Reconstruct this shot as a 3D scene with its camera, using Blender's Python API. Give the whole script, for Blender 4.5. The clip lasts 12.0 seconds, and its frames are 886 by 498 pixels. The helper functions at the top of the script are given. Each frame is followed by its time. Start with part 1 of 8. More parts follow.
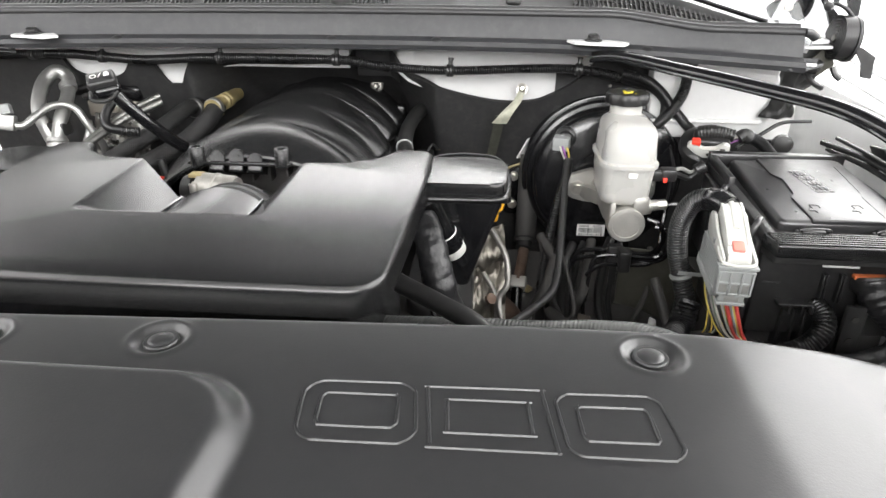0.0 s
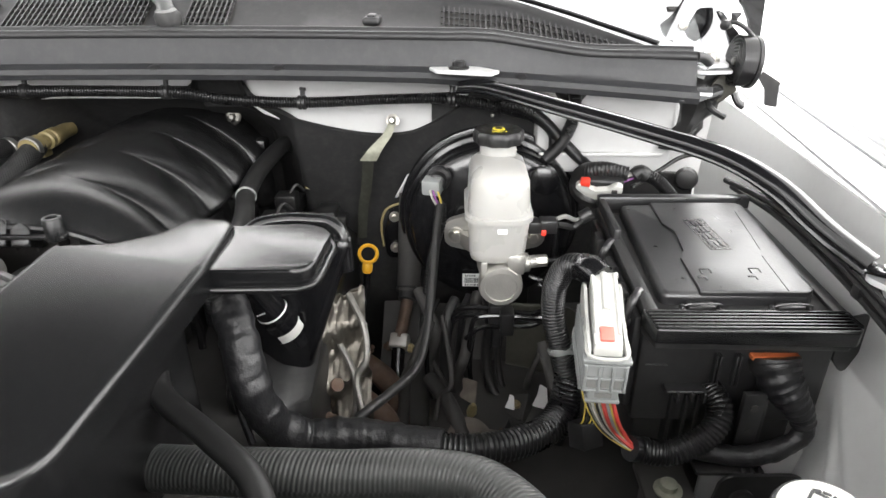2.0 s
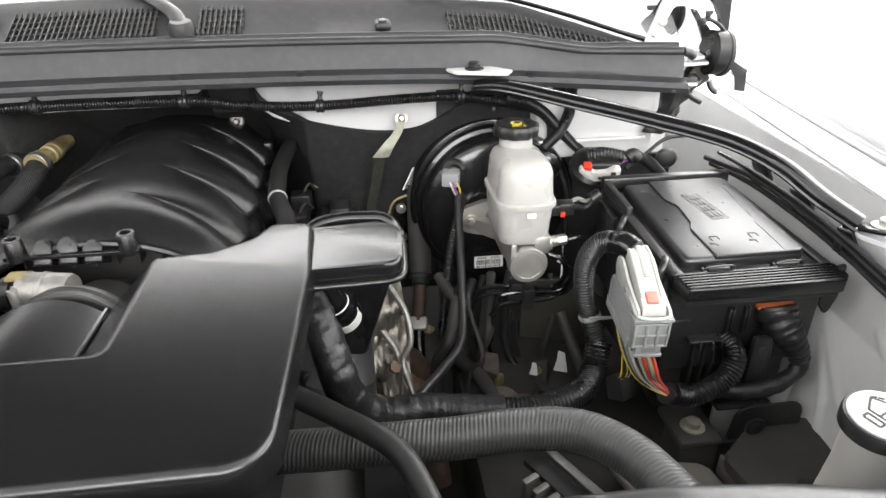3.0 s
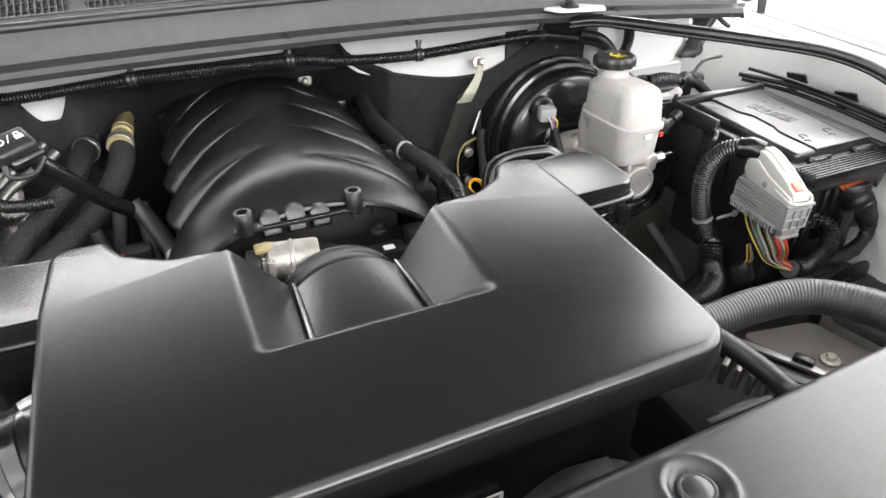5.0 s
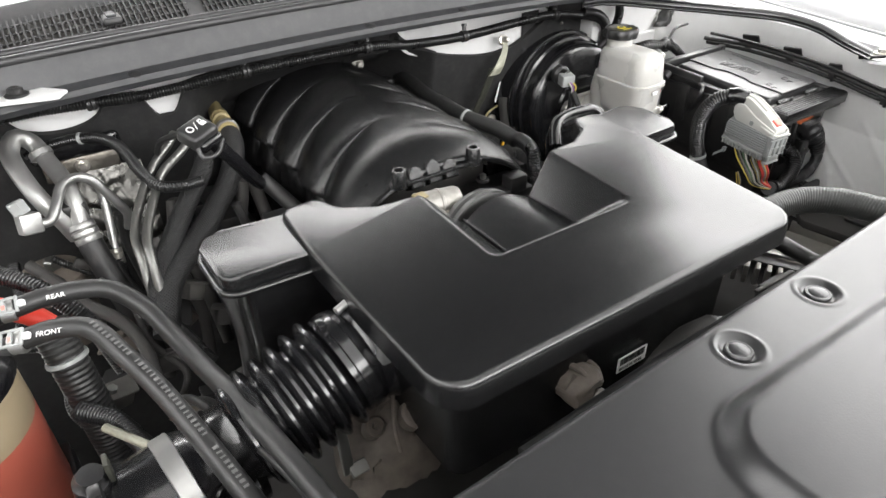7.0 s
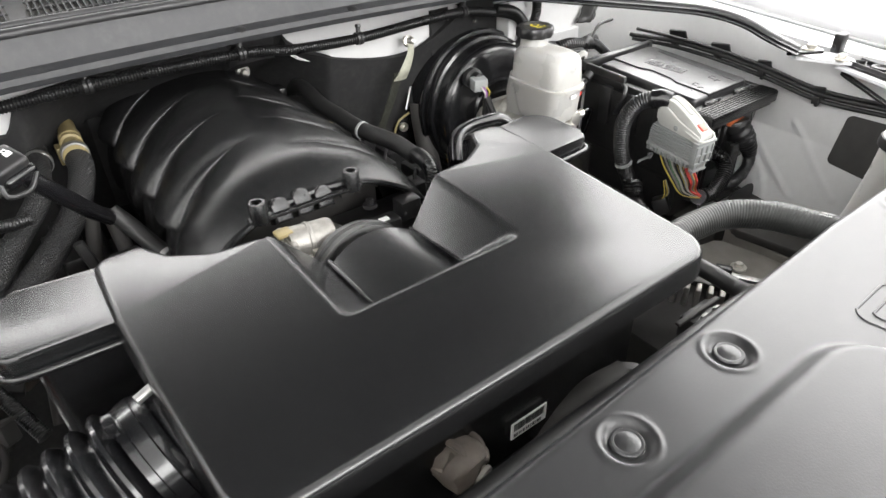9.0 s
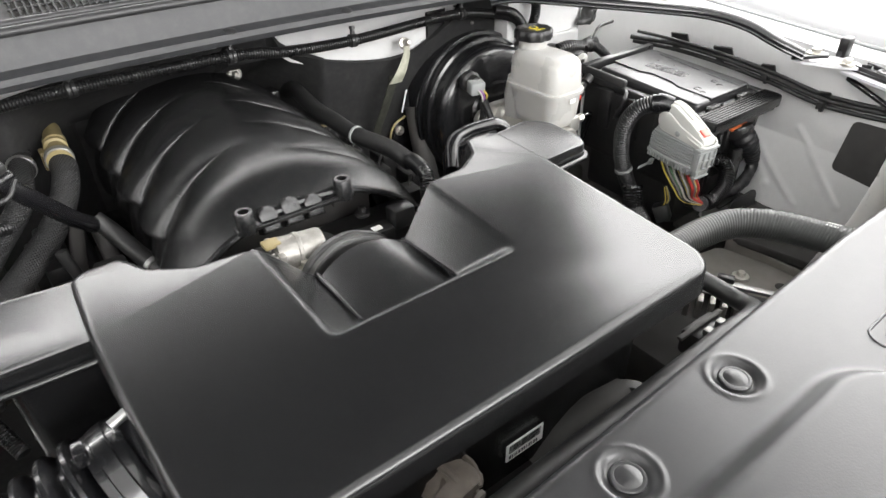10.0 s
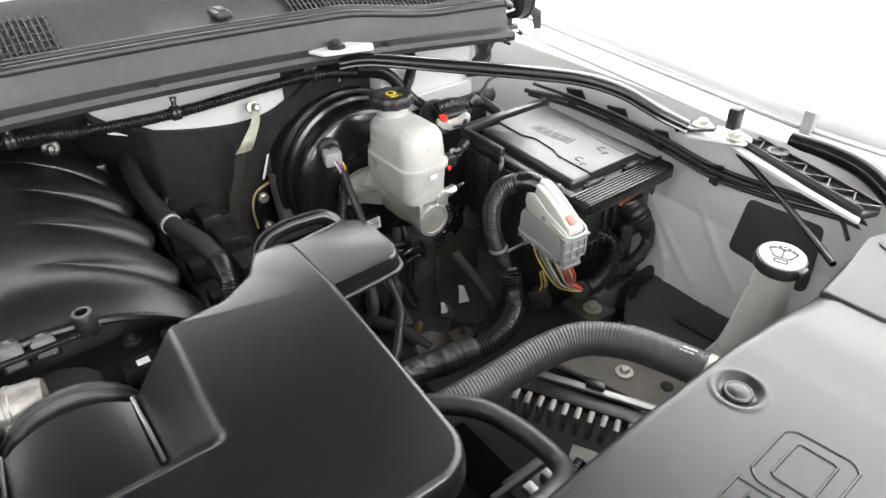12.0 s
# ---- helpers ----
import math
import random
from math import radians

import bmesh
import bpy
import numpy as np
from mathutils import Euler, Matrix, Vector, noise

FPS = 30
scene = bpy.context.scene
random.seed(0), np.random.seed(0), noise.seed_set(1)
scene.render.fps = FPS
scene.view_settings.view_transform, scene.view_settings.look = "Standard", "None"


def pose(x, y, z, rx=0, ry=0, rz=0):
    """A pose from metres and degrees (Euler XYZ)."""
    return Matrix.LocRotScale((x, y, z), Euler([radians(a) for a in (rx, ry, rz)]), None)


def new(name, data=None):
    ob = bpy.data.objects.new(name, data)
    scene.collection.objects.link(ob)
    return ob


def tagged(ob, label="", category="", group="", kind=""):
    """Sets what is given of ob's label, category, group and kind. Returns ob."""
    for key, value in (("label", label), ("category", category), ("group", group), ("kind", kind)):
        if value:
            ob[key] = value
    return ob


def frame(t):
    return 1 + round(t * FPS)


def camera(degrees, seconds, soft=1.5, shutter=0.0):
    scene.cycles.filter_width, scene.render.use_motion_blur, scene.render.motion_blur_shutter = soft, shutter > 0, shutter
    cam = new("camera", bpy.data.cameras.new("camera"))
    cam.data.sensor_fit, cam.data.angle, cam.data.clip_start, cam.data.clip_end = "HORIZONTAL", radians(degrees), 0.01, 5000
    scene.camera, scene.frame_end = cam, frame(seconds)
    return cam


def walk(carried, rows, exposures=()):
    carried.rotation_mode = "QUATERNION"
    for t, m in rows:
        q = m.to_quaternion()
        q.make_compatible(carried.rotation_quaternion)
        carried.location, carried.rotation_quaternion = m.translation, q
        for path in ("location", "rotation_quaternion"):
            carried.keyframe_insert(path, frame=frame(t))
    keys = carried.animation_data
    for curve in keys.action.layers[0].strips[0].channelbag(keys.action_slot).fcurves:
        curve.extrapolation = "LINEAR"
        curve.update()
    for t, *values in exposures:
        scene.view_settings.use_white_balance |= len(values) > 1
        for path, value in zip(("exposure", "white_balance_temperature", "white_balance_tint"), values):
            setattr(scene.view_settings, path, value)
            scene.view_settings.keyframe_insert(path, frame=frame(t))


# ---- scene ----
cam = camera(71.4, 12.0)
METRES, EYE, TILT, LEAN, TURN = 1.65, 1.5, -26.0, 0.0, 5.0
ROWS = [
    (0.0, 0.0, 0.0, 0.0, -0.0, 0.0, 0.0),
    (0.5, 0.0301, 0.0389, 0.0241, -0.19, -0.01, 0.1),
    (1.0, 0.0476, 0.0593, 0.0311, -0.56, -0.03, 0.33),
    (1.5, 0.0722, 0.0697, 0.042, -1.83, -0.11, 1.08),
    (2.0, 0.0923, 0.0857, 0.0523, -3.32, -0.24, 1.86),
    (2.5, 0.0681, 0.0777, 0.0586, -5.52, -0.81, 3.05),
    (3.0, 0.0003, 0.0532, 0.0621, -10.72, -2.29, 5.9),
    (5.0, -0.2387, 0.0974, 0.0855, -25.34, -8.54, 13.01),
    (5.5, -0.3216, 0.1001, 0.1041, -29.63, -10.39, 14.95),
    (6.0, -0.3923, 0.1054, 0.1136, -31.9, -11.64, 16.04),
    (6.5, -0.4204, 0.0785, 0.1126, -33.26, -12.33, 16.58),
    (8.5, -0.3777, 0.066, 0.1135, -37.52, -14.14, 18.34),
    (9.0, -0.328, 0.0969, 0.1083, -38.32, -14.43, 18.42),
    (9.5, -0.3201, 0.112, 0.113, -38.56, -14.55, 18.41),
    (10.0, -0.3149, 0.1064, 0.1111, -38.35, -14.5, 18.2),
    (10.5, -0.2836, 0.097, 0.1071, -38.21, -14.43, 18.17),
    (11.0, -0.2452, 0.0872, 0.1128, -38.39, -14.53, 18.24),
    (11.5, -0.2016, 0.0802, 0.1161, -38.66, -14.64, 18.35),
    (12.0, -0.1493, 0.0846, 0.1283, -38.77, -14.54, 18.33),
]
walk(cam, [(t, pose(0, 0, EYE, TILT, LEAN, TURN) @ pose(METRES * x, METRES * y, METRES * z, 90 + pitch, roll, yaw)) for t, x, y, z, yaw, pitch, roll in ROWS],
     [(0.0, -0.22), (2.5, -0.36), (5.0, -0.15), (6.5, -0.28), (8.5, -0.18), (9.5, -0.18), (11.0, -0.12), (12.0, -0.36)])

# ---- light ----
world = bpy.data.worlds.new("showroom_air")
scene.world = world
world.use_nodes = True
world.node_tree.nodes["Background"].inputs[0].default_value = (1.0, 1.0, 1.0, 1)
world.node_tree.nodes["Background"].inputs[1].default_value = 0.1


def area_lamp(x, y, z, sx, sy, watts, tilt=(0, 0, 0)):
    d = bpy.data.lights.new("unseen_area_light", "AREA")
    d.shape, d.size, d.size_y, d.energy, d.color = "RECTANGLE", sx, sy, watts, (1.0, 0.99, 0.985)
    ob = new("unseen_area_light", d)
    ob.matrix_world = pose(x, y, z, *tilt)
    return ob


# unseen area lamps, added to light the bay from both sides and the front
area_lamp(2.7, 1.4, 3.25, 1.6, 6.5, 300)
area_lamp(-2.9, 0.8, 3.25, 1.6, 5.5, 165)
area_lamp(0.2, -3.4, 2.8, 5.0, 1.4, 330, (55, 0, 0))
# upright lamp added for the bright right-hand side of the showroom; no glazing is built
area_lamp(5.4, 2.0, 2.0, 2.4, 8.0, 420, (0, 90, 0))

# upright lamp added behind the car, for bright reflections on the intake cover
area_lamp(0.6, 6.5, 1.9, 9.0, 2.4, 350, (-90, 0, 0))
# unseen overhead lamp, placed where the cover's rear part mirrors it
area_lamp(-0.4, 4.8, 3.25, 4.0, 2.2, 520)

# ---- materials ----


def material(name, base, rough=0.5, metal=0.0, vary=0.25, big=18.0, grain=900.0, bump=0.15, coat=0.0, dust=0.0,
             sss=0.0, spec=0.5, dent=0.0, dusty=(0.32, 0.30, 0.27), even=False):
    """Paint, plastic, rubber or metal: stains at hand size, grain at a millimetre, dust, fine relief."""
    m = bpy.data.materials.new(name)
    m.use_nodes = True
    nt = m.node_tree
    N, L = nt.nodes, nt.links
    b = N["Principled BSDF"]
    b.inputs["Metallic"].default_value = metal
    b.inputs["Specular IOR Level"].default_value = spec
    b.inputs["Coat Weight"].default_value = coat
    b.inputs["Coat Roughness"].default_value = 0.06
    if sss:
        b.inputs["Subsurface Weight"].default_value = sss
        b.inputs["Subsurface Radius"].default_value = (0.02, 0.018, 0.014)
        b.inputs["Subsurface Scale"].default_value = 0.6
    tc = N.new("ShaderNodeTexCoord")
    n1 = N.new("ShaderNodeTexNoise")
    n1.inputs["Scale"].default_value, n1.inputs["Detail"].default_value = big, 4.0
    n2 = N.new("ShaderNodeTexNoise")
    n2.inputs["Scale"].default_value, n2.inputs["Detail"].default_value = grain, 2.0
    L.new(tc.outputs["Object"], n1.inputs["Vector"])
    L.new(tc.outputs["Object"], n2.inputs["Vector"])
    mix = N.new("ShaderNodeMix")
    mix.data_type = "RGBA"
    mix.inputs[6].default_value = (*[c * (1 - vary) for c in base], 1)
    mix.inputs[7].default_value = (*[min(1, c * (1 + vary)) for c in base], 1)
    L.new(n1.outputs["Fac"], mix.inputs[0])
    colour = mix.outputs[2]
    if dust:
        n3 = N.new("ShaderNodeTexNoise")
        n3.inputs["Scale"].default_value, n3.inputs["Detail"].default_value, n3.inputs["Roughness"].default_value = 70.0, 8.0, 0.7
        L.new(tc.outputs["Object"], n3.inputs["Vector"])
        r = N.new("ShaderNodeMapRange")
        r.inputs[1].default_value, r.inputs[2].default_value = 0.45, 0.8
        r.inputs[3].default_value, r.inputs[4].default_value = 0.0, dust
        L.new(n3.outputs["Fac"], r.inputs[0])
        dm = N.new("ShaderNodeMix")
        dm.data_type = "RGBA"
        dm.inputs[7].default_value = (*dusty, 1)
        L.new(r.outputs[0], dm.inputs[0])
        L.new(colour, dm.inputs[6])
        colour = dm.outputs[2]
    L.new(colour, b.inputs["Base Color"])
    rr = N.new("ShaderNodeMapRange")
    rr.inputs[3].default_value, rr.inputs[4].default_value = (rough - 0.012, rough + 0.012) if even else (max(0.02, rough - 0.08), min(1, rough + 0.1))
    L.new(n1.outputs["Fac"], rr.inputs[0])
    L.new(rr.outputs[0], b.inputs["Roughness"])
    if bump:
        bp = N.new("ShaderNodeBump")
        bp.inputs["Strength"].default_value, bp.inputs["Distance"].default_value = bump, 0.0006
        L.new(n2.outputs["Fac"], bp.inputs["Height"])
        last = bp
        if dent:
            b2 = N.new("ShaderNodeBump")
            b2.inputs["Strength"].default_value, b2.inputs["Distance"].default_value = dent, 0.006
            L.new(n1.outputs["Fac"], b2.inputs["Height"])
            L.new(b2.outputs[0], bp.inputs["Normal"])
        L.new(bp.outputs[0], b.inputs["Normal"])
    return m


def woven(name, base, rough, pitch=0.0032, depth=0.0007, bands=False):
    """Ribbed rubber or braided sleeve; the tubes carry length and girth as UV in metres."""
    m = material(name, base, rough, vary=0.3, bump=0.0, dust=0.03)
    nt = m.node_tree
    N, L = nt.nodes, nt.links
    uv = N.new("ShaderNodeUVMap")
    mp = N.new("ShaderNodeMapping")
    mp.inputs["Rotation"].default_value = (0, 0, 0.12 if bands else 0.6)
    L.new(uv.outputs[0], mp.inputs[0])
    w1, w2 = N.new("ShaderNodeTexWave"), N.new("ShaderNodeTexWave")
    for w, d in ((w1, "X"), (w2, "Y")):
        w.bands_direction = d
        w.inputs["Scale"].default_value = 0.314 / pitch
        w.inputs["Distortion"].default_value = 0.4
        L.new(mp.outputs[0], w.inputs["Vector"])
    mul = N.new("ShaderNodeMath")
    mul.operation = "MULTIPLY"
    L.new(w1.outputs["Fac"], mul.inputs[0])
    L.new(w2.outputs["Fac"], mul.inputs[1])
    bp = N.new("ShaderNodeBump")
    bp.inputs["Strength"].default_value, bp.inputs["Distance"].default_value = 0.9, depth
    L.new(w1.outputs["Fac"] if bands else mul.outputs[0], bp.inputs["Height"])
    L.new(bp.outputs[0], N["Principled BSDF"].inputs["Normal"])
    return m


COVER = material("grained_black_plastic", (0.0060, 0.0060, 0.0064), 0.27, spec=0.58, vary=0.03, big=5, bump=0.0, even=True)
FUSE = material("fuse_box_plastic", (0.016, 0.016, 0.017), 0.30, spec=0.8, vary=0.25, big=60, grain=520, bump=0.30, dust=0.02)
CASTD = material("dull_cast_aluminium", (0.30, 0.29, 0.27), 0.5, metal=0.75, vary=0.4, big=120, grain=350, bump=0.8, dust=0.2)
DASH = material("dashboard_plastic", (0.33, 0.33, 0.33), 0.6, vary=0.1, bump=0.2)
SHROUD = material("satin_black_plastic", (0.017, 0.0173, 0.018), 0.33, spec=0.60, dust=0.015, vary=0.12, big=7, grain=700, bump=0.10, even=True)
BLACK = material("black_plastic", (0.015, 0.015, 0.0155), 0.34, vary=0.3, grain=900, bump=0.15, dust=0.05)
MANIFOLD = material("manifold_nylon", (0.009, 0.009, 0.0095), 0.25, spec=0.44, vary=0.2, big=12, grain=1400, bump=0.3, dust=0.02, even=True)
GLOSS = material("black_enamel", (0.006, 0.006, 0.007), 0.22, vary=0.3, grain=300, bump=0.05, coat=0.35, dust=0.03)
ENAMEL = material("glossy_brace_enamel", (0.006, 0.006, 0.007), 0.10, vary=0.3, big=30, bump=0.0, coat=0.3, dust=0.01)
# black of sooty parts, also painted on as the shade in holes and slots
DEEP = material("soot_and_shade_black", (0.042, 0.040, 0.038), 0.7, vary=0.5, big=30, bump=0.3, dust=0.05, dusty=(0.08, 0.075, 0.065))
RUBBER = material("black_rubber", (0.014, 0.014, 0.014), 0.42, vary=0.3, bump=0.2, dust=0.03)
CONDUIT = material("conduit_plastic", (0.008, 0.008, 0.0085), 0.28, vary=0.3, bump=0.05, dust=0.02)
TAPE = material("cloth_tape", (0.012, 0.012, 0.0135), 0.38, vary=0.4, big=70, grain=500, bump=0.4, dust=0.04, dent=0.45)
PAD = material("sound_pad_felt", (0.011, 0.011, 0.0115), 0.7, vary=0.35, big=14, grain=500, bump=0.5, dust=0.06, dent=0.5)
COWLGREY = material("cowl_plastic", (0.022, 0.023, 0.025), 0.46, vary=0.1, big=10, grain=1200, bump=0.2, dust=0.05)
GRILLE = material("cowl_grille_plastic", (0.029, 0.029, 0.030), 0.5, vary=0.15, bump=0.15, dust=0.05)
SEAL = material("seal_rubber", (0.02, 0.02, 0.021), 0.4, vary=0.2, bump=0.1)
WHITE = material("white_body_paint", (0.66, 0.66, 0.67), 0.28, vary=0.03, big=5, bump=0.02, coat=0.25, dust=0.02)
APRON = material("white_apron_paint", (0.66, 0.66, 0.655), 0.4, vary=0.05, big=9, bump=0.05, dust=0.10)
BOTTLE = material("milky_bottle_plastic", (0.42, 0.415, 0.395), 0.28, vary=0.10, big=25, bump=0.05, sss=0.25)
CAST = material("cast_aluminium", (0.48, 0.47, 0.44), 0.45, metal=0.8, vary=0.25, big=40, grain=400, bump=0.5, dust=0.1)
ALLOY = material("drawn_aluminium", (0.37, 0.37, 0.36), 0.42, metal=0.9, vary=0.15, big=40, bump=0.1)
STEEL = material("zinc_steel", (0.62, 0.60, 0.55), 0.35, metal=0.9, vary=0.2, big=80, bump=0.2)
RUSTY = material("rusted_steel", (0.10, 0.062, 0.043), 0.75, metal=0.3, vary=0.5, big=60, bump=0.6, dust=0.2)
DIRTY = material("dirty_steel_plate", (0.25, 0.235, 0.215), 0.6, metal=0.3, vary=0.3, big=30, bump=0.3, dust=0.4)
DIRTYD = material("grimy_metal", (0.10, 0.097, 0.09), 0.55, metal=0.4, vary=0.5, big=50, bump=0.5, dust=0.15)
HEAT = material("heat_shield_steel", (0.20, 0.185, 0.16), 0.42, metal=0.85, vary=0.4, big=50, bump=0.4, dust=0.3, dent=0.6)
FOIL = material("crumpled_foil", (0.10, 0.098, 0.092), 0.28, metal=0.95, vary=0.3, big=60, bump=0.1, dent=0.15)
CONDUITG = material("faded_hose_print", (0.10, 0.10, 0.098), 0.5, vary=0.4, big=200, bump=0)
CONN = material("grey_connector_nylon", (0.27, 0.28, 0.275), 0.42, vary=0.08, bump=0.08)
CONNW = material("white_lever_nylon", (0.52, 0.52, 0.49), 0.4, vary=0.06, bump=0.08)
YELLOW = material("yellow_plastic", (0.80, 0.42, 0.03), 0.4, vary=0.15, bump=0.1)
TAN = material("tan_fitting_plastic", (0.26, 0.21, 0.10), 0.45, vary=0.25, big=60, bump=0.1)
RED = material("red_plastic", (0.72, 0.05, 0.03), 0.4, vary=0.15, bump=0.05)
CORAL = material("coral_tab_plastic", (0.85, 0.20, 0.16), 0.4, vary=0.1, bump=0.05)
ORANGE = material("orange_seal", (0.65, 0.17, 0.06), 0.45, vary=0.15, bump=0.05)
LABEL = material("label_paper", (0.82, 0.82, 0.80), 0.5, vary=0.04, bump=0.0)
INK = material("label_ink", (0.02, 0.02, 0.02), 0.5, vary=0.1, bump=0.0)
PRINT = material("white_print", (0.75, 0.75, 0.73), 0.5, vary=0.1, bump=0.0)
YPRINT = material("yellow_print", (0.75, 0.62, 0.05), 0.5, vary=0.1, bump=0.0)
STRAP = material("braided_strap", (0.30, 0.30, 0.24), 0.55, metal=0.4, vary=0.3, big=200, grain=700, bump=0.8, dust=0.1)
STRAPG = material("fabric_sleeve", (0.022, 0.023, 0.016), 0.7, vary=0.25, big=150, grain=900, bump=0.6, dust=0.1)
COOLANT = material("coolant_in_tank", (0.34, 0.085, 0.058), 0.35, vary=0.2, big=14, bump=0.03, sss=0.15)
TANKP = material("aged_tank_plastic", (0.23, 0.185, 0.12), 0.4, vary=0.12, big=20, bump=0.05, sss=0.2)
OLIVE = material("olive_pressed_steel", (0.060, 0.058, 0.046), 0.55, vary=0.35, big=25, bump=0.3, dust=0.08)
BROWN = material("weathered_bracket", (0.13, 0.110, 0.092), 0.55, vary=0.6, big=60, bump=0.6, dust=0.10)
HOSE = woven("ribbed_hose_rubber", (0.050, 0.052, 0.050), 0.38, 0.0040, 0.00045, True)
SLEEVE = woven("braided_sleeve", (0.011, 0.011, 0.0115), 0.55, 0.0030, 0.0010)
GLASS = material("windscreen_glass", (0.93, 0.95, 0.95), 0.03, vary=0.05, bump=0.0, coat=0.5)
GLASS.node_tree.nodes["Principled BSDF"].inputs["Transmission Weight"].default_value = 0.95
ROOM = material("showroom_paint", (0.86, 0.86, 0.86), 0.6, vary=0.02, big=2, bump=0.05)
FLOORM = material("showroom_floor", (0.62, 0.62, 0.61), 0.35, vary=0.06, big=2, bump=0.03)
STEELD = material("dull_steel_pipe", (0.22, 0.22, 0.21), 0.42, metal=0.9, vary=0.25, big=40, bump=0.1, dust=0.1)
W_YELLOW = material("yellow_wire", (0.50, 0.38, 0.07), 0.4, vary=0.1, bump=0)
W_RED = material("red_wire", (0.45, 0.05, 0.04), 0.4, vary=0.1, bump=0)
W_GREY = material("grey_wire", (0.22, 0.22, 0.21), 0.4, vary=0.1, bump=0)
W_BLACK = material("black_wire", (0.02, 0.02, 0.02), 0.4, vary=0.1, bump=0)
W_GREEN = material("green_wire", (0.12, 0.22, 0.12), 0.4, vary=0.1, bump=0)
W_WHITE = material("white_wire", (0.45, 0.44, 0.40), 0.4, vary=0.1, bump=0)
W_PURPLE = material("violet_wire", (0.22, 0.07, 0.24), 0.4, vary=0.1, bump=0)

# ---- building helpers ----
BASE = {}


def thing(name, at, label, category, group="", kind=""):
    ob = new(name)
    ob.empty_display_size = 0.02
    ob.location = at
    BASE[ob.name] = Vector(at)
    return tagged(ob, label, category, group, kind)


def finish(name, bm, mat, at, sharp=38):
    bmesh.ops.recalc_face_normals(bm, faces=bm.faces)
    bmesh.ops.translate(bm, verts=bm.verts, vec=-Vector(at))
    me = bpy.data.meshes.new(name)
    bm.to_mesh(me)
    bm.free()
    me.materials.append(mat)
    for p in me.polygons:
        p.use_smooth = True
    me.set_sharp_from_angle(angle=radians(sharp))
    return new(name, me)


def part(name, bm, mat, parent, label="", sharp=38):
    """Links a bmesh, made in world places, as one mesh under a thing or a part."""
    at = BASE[parent.name]
    ob = finish(name, bm, mat, at, sharp)
    ob.parent = parent
    BASE[ob.name] = at
    return tagged(ob, label)


def solid(name, bm, mat, at, label, category, group="", kind="", sharp=38):
    ob = finish(name, bm, mat, at, sharp)
    ob.location = at
    BASE[ob.name] = Vector(at)
    return tagged(ob, label, category, group, kind)


def move(bm, verts, m):
    bmesh.ops.transform(bm, matrix=m, verts=verts)


def box(x0, x1, y0, y1, z0, z1, r=0.003, seg=2, m=None, bm=None):
    bm = bm or bmesh.new()
    vs = [bm.verts.new((x, y, z)) for x in (x0, x1) for y in (y0, y1) for z in (z0, z1)]
    fs = [bm.faces.new([vs[i] for i in f]) for f in ((0, 1, 3, 2), (4, 6, 7, 5), (0, 4, 5, 1), (2, 3, 7, 6), (0, 2, 6, 4), (1, 5, 7, 3))]
    if r:
        es = list({e for f in fs for e in f.edges})
        g = bmesh.ops.bevel(bm, geom=es, offset=r, segments=seg, affect="EDGES", profile=0.5)
        vs = list({v for f in g["faces"] for v in f.verts} | {v for v in vs if v.is_valid})
    if m is not None:
        move(bm, vs, m)
    return bm


def prism(pts, z0, z1, r=0.003, seg=3, bm=None, m=None, low=True):
    """A flat outline pulled up from z0 to z1 with rounded rims."""
    bm = bm or bmesh.new()
    a = [bm.verts.new((p[0], p[1], z0)) for p in pts]
    b = [bm.verts.new((p[0], p[1], z1)) for p in pts]
    n = len(pts)
    fa, fb = bm.faces.new(a[::-1]), bm.faces.new(b)
    for i in range(n):
        bm.faces.new((a[i], a[(i + 1) % n], b[(i + 1) % n], b[i]))
    vs = a + b
    if r:
        es = list(fb.edges) + (list(fa.edges) if low else [])
        g = bmesh.ops.bevel(bm, geom=es, offset=r, segments=seg, affect="EDGES", profile=0.5)
        vs = list({v for f in g["faces"] for v in f.verts} | {v for v in vs if v.is_valid})
    if m is not None:
        move(bm, vs, m)
    return bm


def rounded(pts, r, n=6):
    """An outline with rounded corners; r: one radius or one for each corner."""
    out = []
    k = len(pts)
    for i in range(k):
        p, a, b = Vector(pts[i][:2]), Vector(pts[i - 1][:2]), Vector(pts[(i + 1) % k][:2])
        q = r[i] if isinstance(r, (list, tuple)) else r
        if q <= 0:
            out.append(tuple(p))
            continue
        u, v = (a - p).normalized(), (b - p).normalized()
        ang = math.acos(max(-1, min(1, u.dot(v))))
        d = min(q / math.tan(ang / 2), (a - p).length * 0.49, (b - p).length * 0.49)
        q = d * math.tan(ang / 2)
        c = p + (u + v).normalized() * (q / math.sin(ang / 2))
        s, e = p + u * d - c, p + v * d - c
        t0, t1 = math.atan2(s.y, s.x), math.atan2(e.y, e.x)
        while t1 - t0 > math.pi:
            t1 -= 2 * math.pi
        while t1 - t0 < -math.pi:
            t1 += 2 * math.pi
        out += [(c.x + q * math.cos(t0 + (t1 - t0) * j / n), c.y + q * math.sin(t0 + (t1 - t0) * j / n)) for j in range(n + 1)]
    return out


def axis_matrix(at, way):
    return Matrix.Translation(at) @ Vector(way).to_track_quat("Z", "Y").to_matrix().to_4x4()


